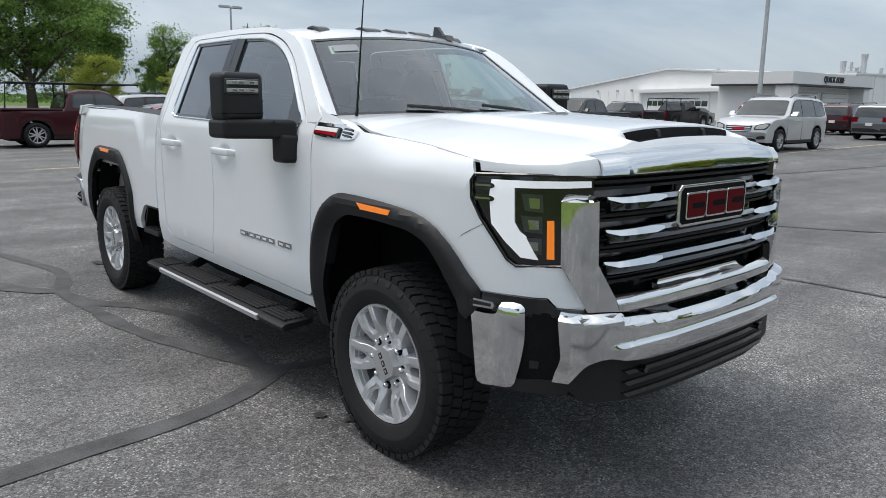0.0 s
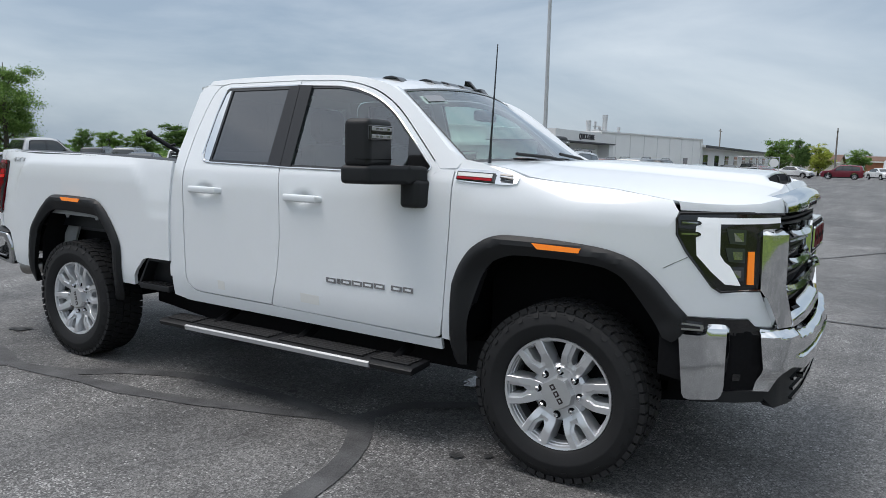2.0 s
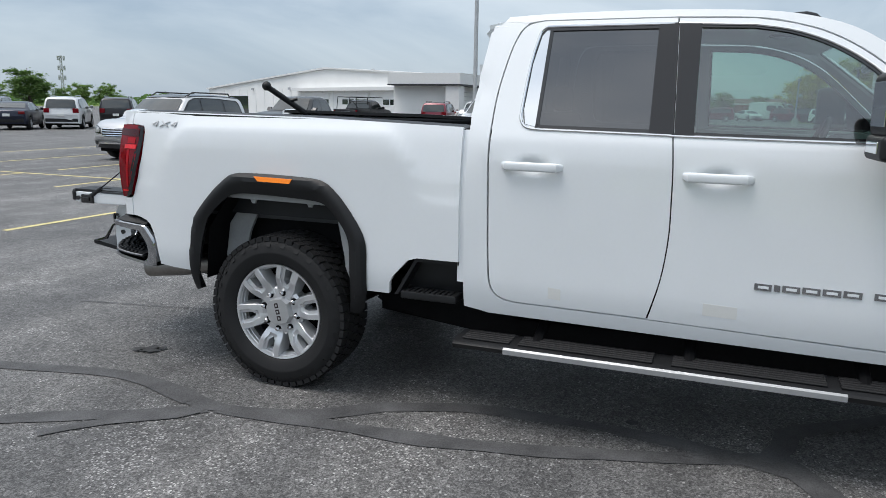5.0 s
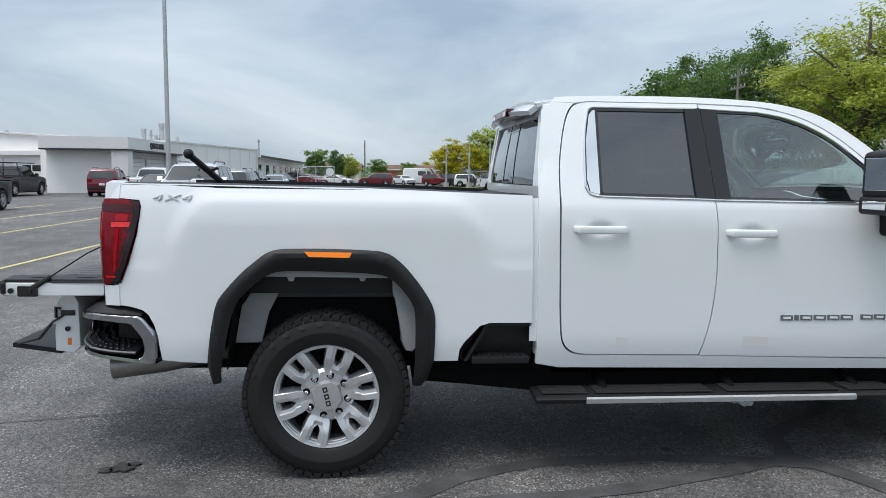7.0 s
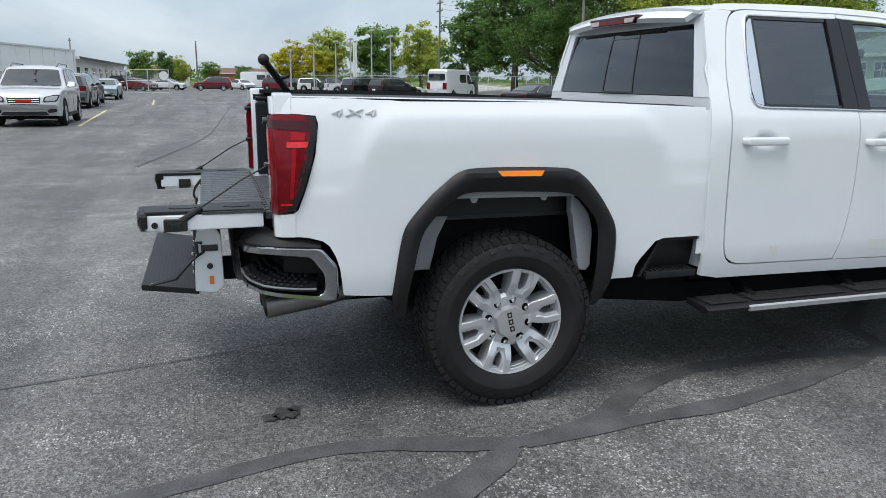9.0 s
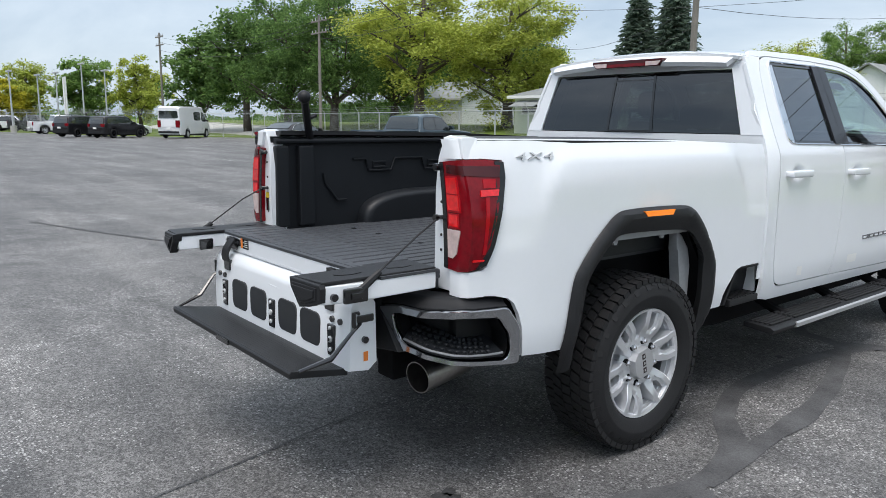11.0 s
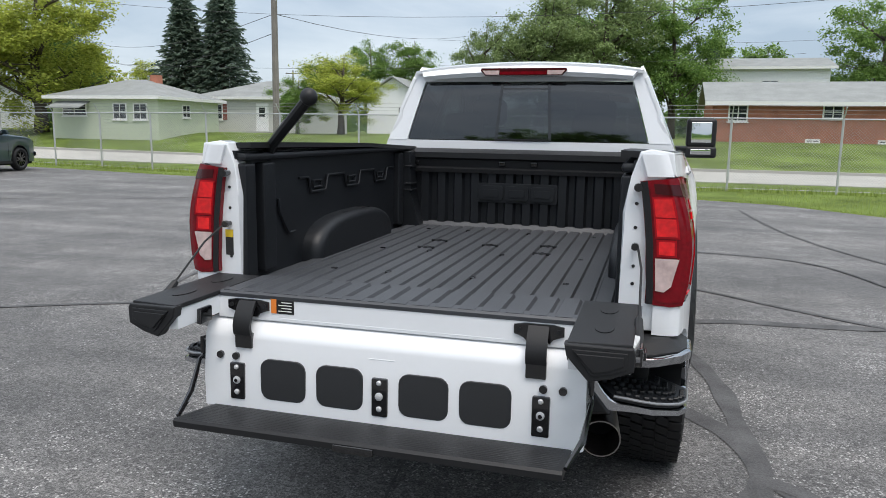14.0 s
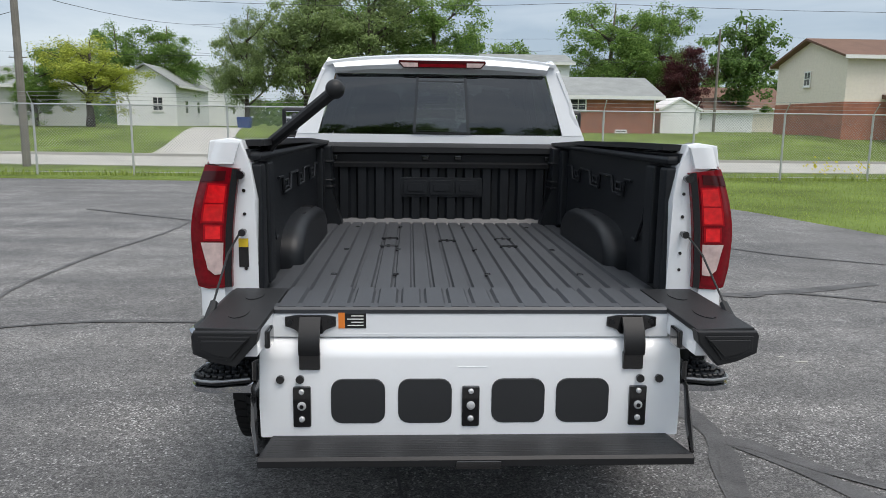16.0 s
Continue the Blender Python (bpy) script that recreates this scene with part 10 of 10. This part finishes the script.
part("splash_shield", bm, M["under"], under)
# unseen tail block, added to carry the under-truck shadow further back
bm = bmesh.new()
prism(bm, [(4.15, 0.44), (4.85, 0.47), (4.85, 0.60), (4.15, 0.60)], "x", -0.50, 0.60, 0.04)
part("spare_wheel_carrier", bm, M["under"], under)


# wheels, outer face towards -x
def truck_wheel():
    w = thing("wheel", "", "")
    w["label"] = "six-spoke alloy wheel with an all-terrain tyre"
    R = 0.425
    bm = bmesh.new()
    lathe(bm, [(0.262, 0.10), (0.272, 0.124), (0.280, 0.128), (0.300, 0.140), (0.330, 0.147), (0.336, 0.1495), (0.341, 0.147), (0.372, 0.142), (0.397, 0.130), (0.410, 0.112), (0.4135, 0.09), (0.415, 0.0), (0.4135, -0.09), (0.410, -0.112), (0.397, -0.130), (0.372, -0.142), (0.341, -0.147), (0.336, -0.1495), (0.330, -0.147), (0.300, -0.140), (0.280, -0.128), (0.272, -0.124), (0.262, -0.10)], 72)
    tyre = part("tyre", bm, M["rubber"], w, sharp=50)
    bm = bmesh.new()
    n = 54
    for k in range(n):
        a = 2 * math.pi * k / n
        for row, xc in enumerate((-0.108, -0.054, 0.0, 0.054, 0.108)):
            aa = a + (0.5 if row % 2 else 0.0) * 2 * math.pi / n
            r0, r1 = (0.398, 0.4215) if abs(xc) > 0.1 else (0.410, 0.4265)
            hw = 0.027 if abs(xc) > 0.1 else 0.0245
            hl = 0.050 * (2 * math.pi / n / 0.157)
            q = bmesh.ops.create_cube(bm, size=1)["verts"]
            sk = 0.35 if row in (1, 3) else 0.1
            for v in q:
                lx, lt, lr = v.co.x * 2 * hw, v.co.y * hl * 1.05, (r0 if v.co.z < 0 else r1)
                ang = aa + (lt + lx * sk) / R
                v.co = Vector((xc + lx, lr * math.cos(ang), lr * math.sin(ang)))
    part("tread", bm, M["rubber"], tyre)["kind"] = "stuff"
    bm = bmesh.new()
    for sd in (-1, 1):
        for k in range(n):
            a = 2 * math.pi * (k + 0.25) / n
            q = bmesh.ops.create_cube(bm, size=1)["verts"]
            L = 0.038 if k % 2 else 0.022
            for v in q:
                lr = 0.408 - (0.5 - v.co.z) * L
                ang = a + v.co.y * 0.066
                v.co = Vector((sd * (0.119 + (0.408 - lr) * 0.62 + 0.005 * (v.co.x + 0.5)), lr * math.cos(ang), lr * math.sin(ang)))
    part("shoulder_tread", bm, M["rubber"], tyre)["kind"] = "stuff"
    bm = bmesh.new()
    lathe(bm, [(0.240, -0.06), (0.244, -0.085), (0.247, -0.087), (0.249, -0.105), (0.2525, -0.107), (0.256, -0.121), (0.267, -0.124), (0.270, -0.114), (0.264, -0.10)], 72)
    rim = part("rim", bm, M["alloy"], w)
    bm = bmesh.new()
    lathe(bm, [(0.262, 0.10), (0.240, 0.09), (0.238, -0.05), (0.240, -0.061)], 64)
    part("barrel", bm, M["barrel"], rim)
    bm = bmesh.new()
    lathe(bm, [(0.0, -0.005), (0.235, -0.005)], 32)
    tube(bm, [(0.02, 0, 0), (-0.02, 0, 0)], 0.15, 24)
    part("brake_disc", bm, M["under"], w)
    for k in range(6):
        base = 2 * math.pi * (k + 0.5) / 6

        def at(r, t, x):
            return Vector((x, r * math.cos(base) - t * math.sin(base), r * math.sin(base) + t * math.cos(base)))
        bm = bmesh.new()
        for sd in (-1, 1):
            # one leg of the U-shaped double spoke, with a machined groove along it
            va = []
            for r, t0, t1 in ((0.080, 0.0, 0.040), (0.118, 0.0, 0.050), (0.140, 0.0, 0.058), (0.160, 0.0, 0.0615), (0.169, 0.008, 0.063), (0.178, 0.0155, 0.0645), (0.190, 0.0190, 0.066), (0.230, 0.0205, 0.069), (0.2655, 0.0220, 0.072)):
                xo = -0.091 - 0.032 * sm((r - 0.10) / 0.10)
                wd = t1 - t0
                dp = 0.013 * sm((r - 0.150) / 0.012)
                prof = [(t0, xo + dp + 0.002), (t0 + wd * 0.33, xo + dp), (t0 + wd * 0.40, xo), (t1 - 0.003, xo), (t1, xo + 0.003), (t1 + 0.009, -0.035), (t0 - (0.005 if t0 > 0 else 0.0), -0.035)]
                va.append([bm.verts.new(at(math.sqrt(r * r - t * t) if r > 0.2 else r, sd * t, x)) for t, x in prof])
            for A, B in zip(va, va[1:]):
                for q in range(7):
                    bm.faces.new((A[q], A[(q + 1) % 7], B[(q + 1) % 7], B[q]))
            bm.faces.new(va[0])
            bm.faces.new(va[-1])
        bmesh.ops.recalc_face_normals(bm, faces=bm.faces)
        part("spoke", bm, M["alloy"], rim, sharp=11)
    bm = bmesh.new()
    lathe(bm, [(0.0, -0.090), (0.098, -0.090), (0.122, -0.088), (0.138, -0.074), (0.144, -0.02)], 48)
    part("hub", bm, M["alloy"], rim)
    bm = bmesh.new()
    q = 0.078
    prism(bm, [(-q, -q * 0.55), (-q * 0.55, -q), (q * 0.55, -q), (q, -q * 0.55), (q, q * 0.55), (q * 0.55, q), (-q * 0.55, q), (-q, q * 0.55)], "x", -0.104, -0.08)
    for v in bm.verts:
        if v.co.x < -0.1:
            v.co.x, v.co.y, v.co.z = v.co.x - 0.018, v.co.y * 0.86, v.co.z * 0.86
    cap = part("centre_cap", bm, M["alloy_cap"], rim)
    for yc in (-0.036, 0.0, 0.036):
        bm = bmesh.new()
        box(bm, -0.1235, -0.119, yc - 0.014, yc + 0.014, -0.0125, 0.0125, 0.002)
        part("emblem_block", bm, M["cap_enamel"], cap)
        bm = bmesh.new()
        box(bm, -0.1245, -0.119, yc - 0.006, yc + 0.006, -0.005, 0.005, 0.001)
        part("emblem_block", bm, M["alloy_cap"], cap)
    for k in range(8):
        a = 2 * math.pi * (k + 0.5) / 8
        bm = bmesh.new()
        c = (0, 0.106 * math.cos(a), 0.106 * math.sin(a))
        tube(bm, [(-0.07, c[1], c[2]), (-0.108, c[1], c[2]), (-0.114, c[1], c[2])], [0.0125, 0.0125, 0.007], 6)
        part("lug_nut", bm, M["satin"], rim)
        bm = bmesh.new()
        tube(bm, [(-0.078, c[1], c[2]), (-0.0925, c[1], c[2])], 0.0195, 14)
        part("lug_recess", bm, M["under"], rim)
    return w


wheel = truck_wheel()
wheel.parent = truck
for m in (pose(-0.855, 3.80, 0.425, 77, 0, 0), pose(0.865, 0, 0.425, 70, 0, 180), pose(0.855, 3.80, 0.425, 25, 0, 180)):
    copy_thing(wheel, m)
wheel.matrix_basis = pose(-0.865, 0.0, 0.425, 25, 0, 0)
for o in wheel.children_recursive:
    if o.name.startswith("centre_cap"):
        o.matrix_basis = pose(0, 0, 0, 32, 0, 0)
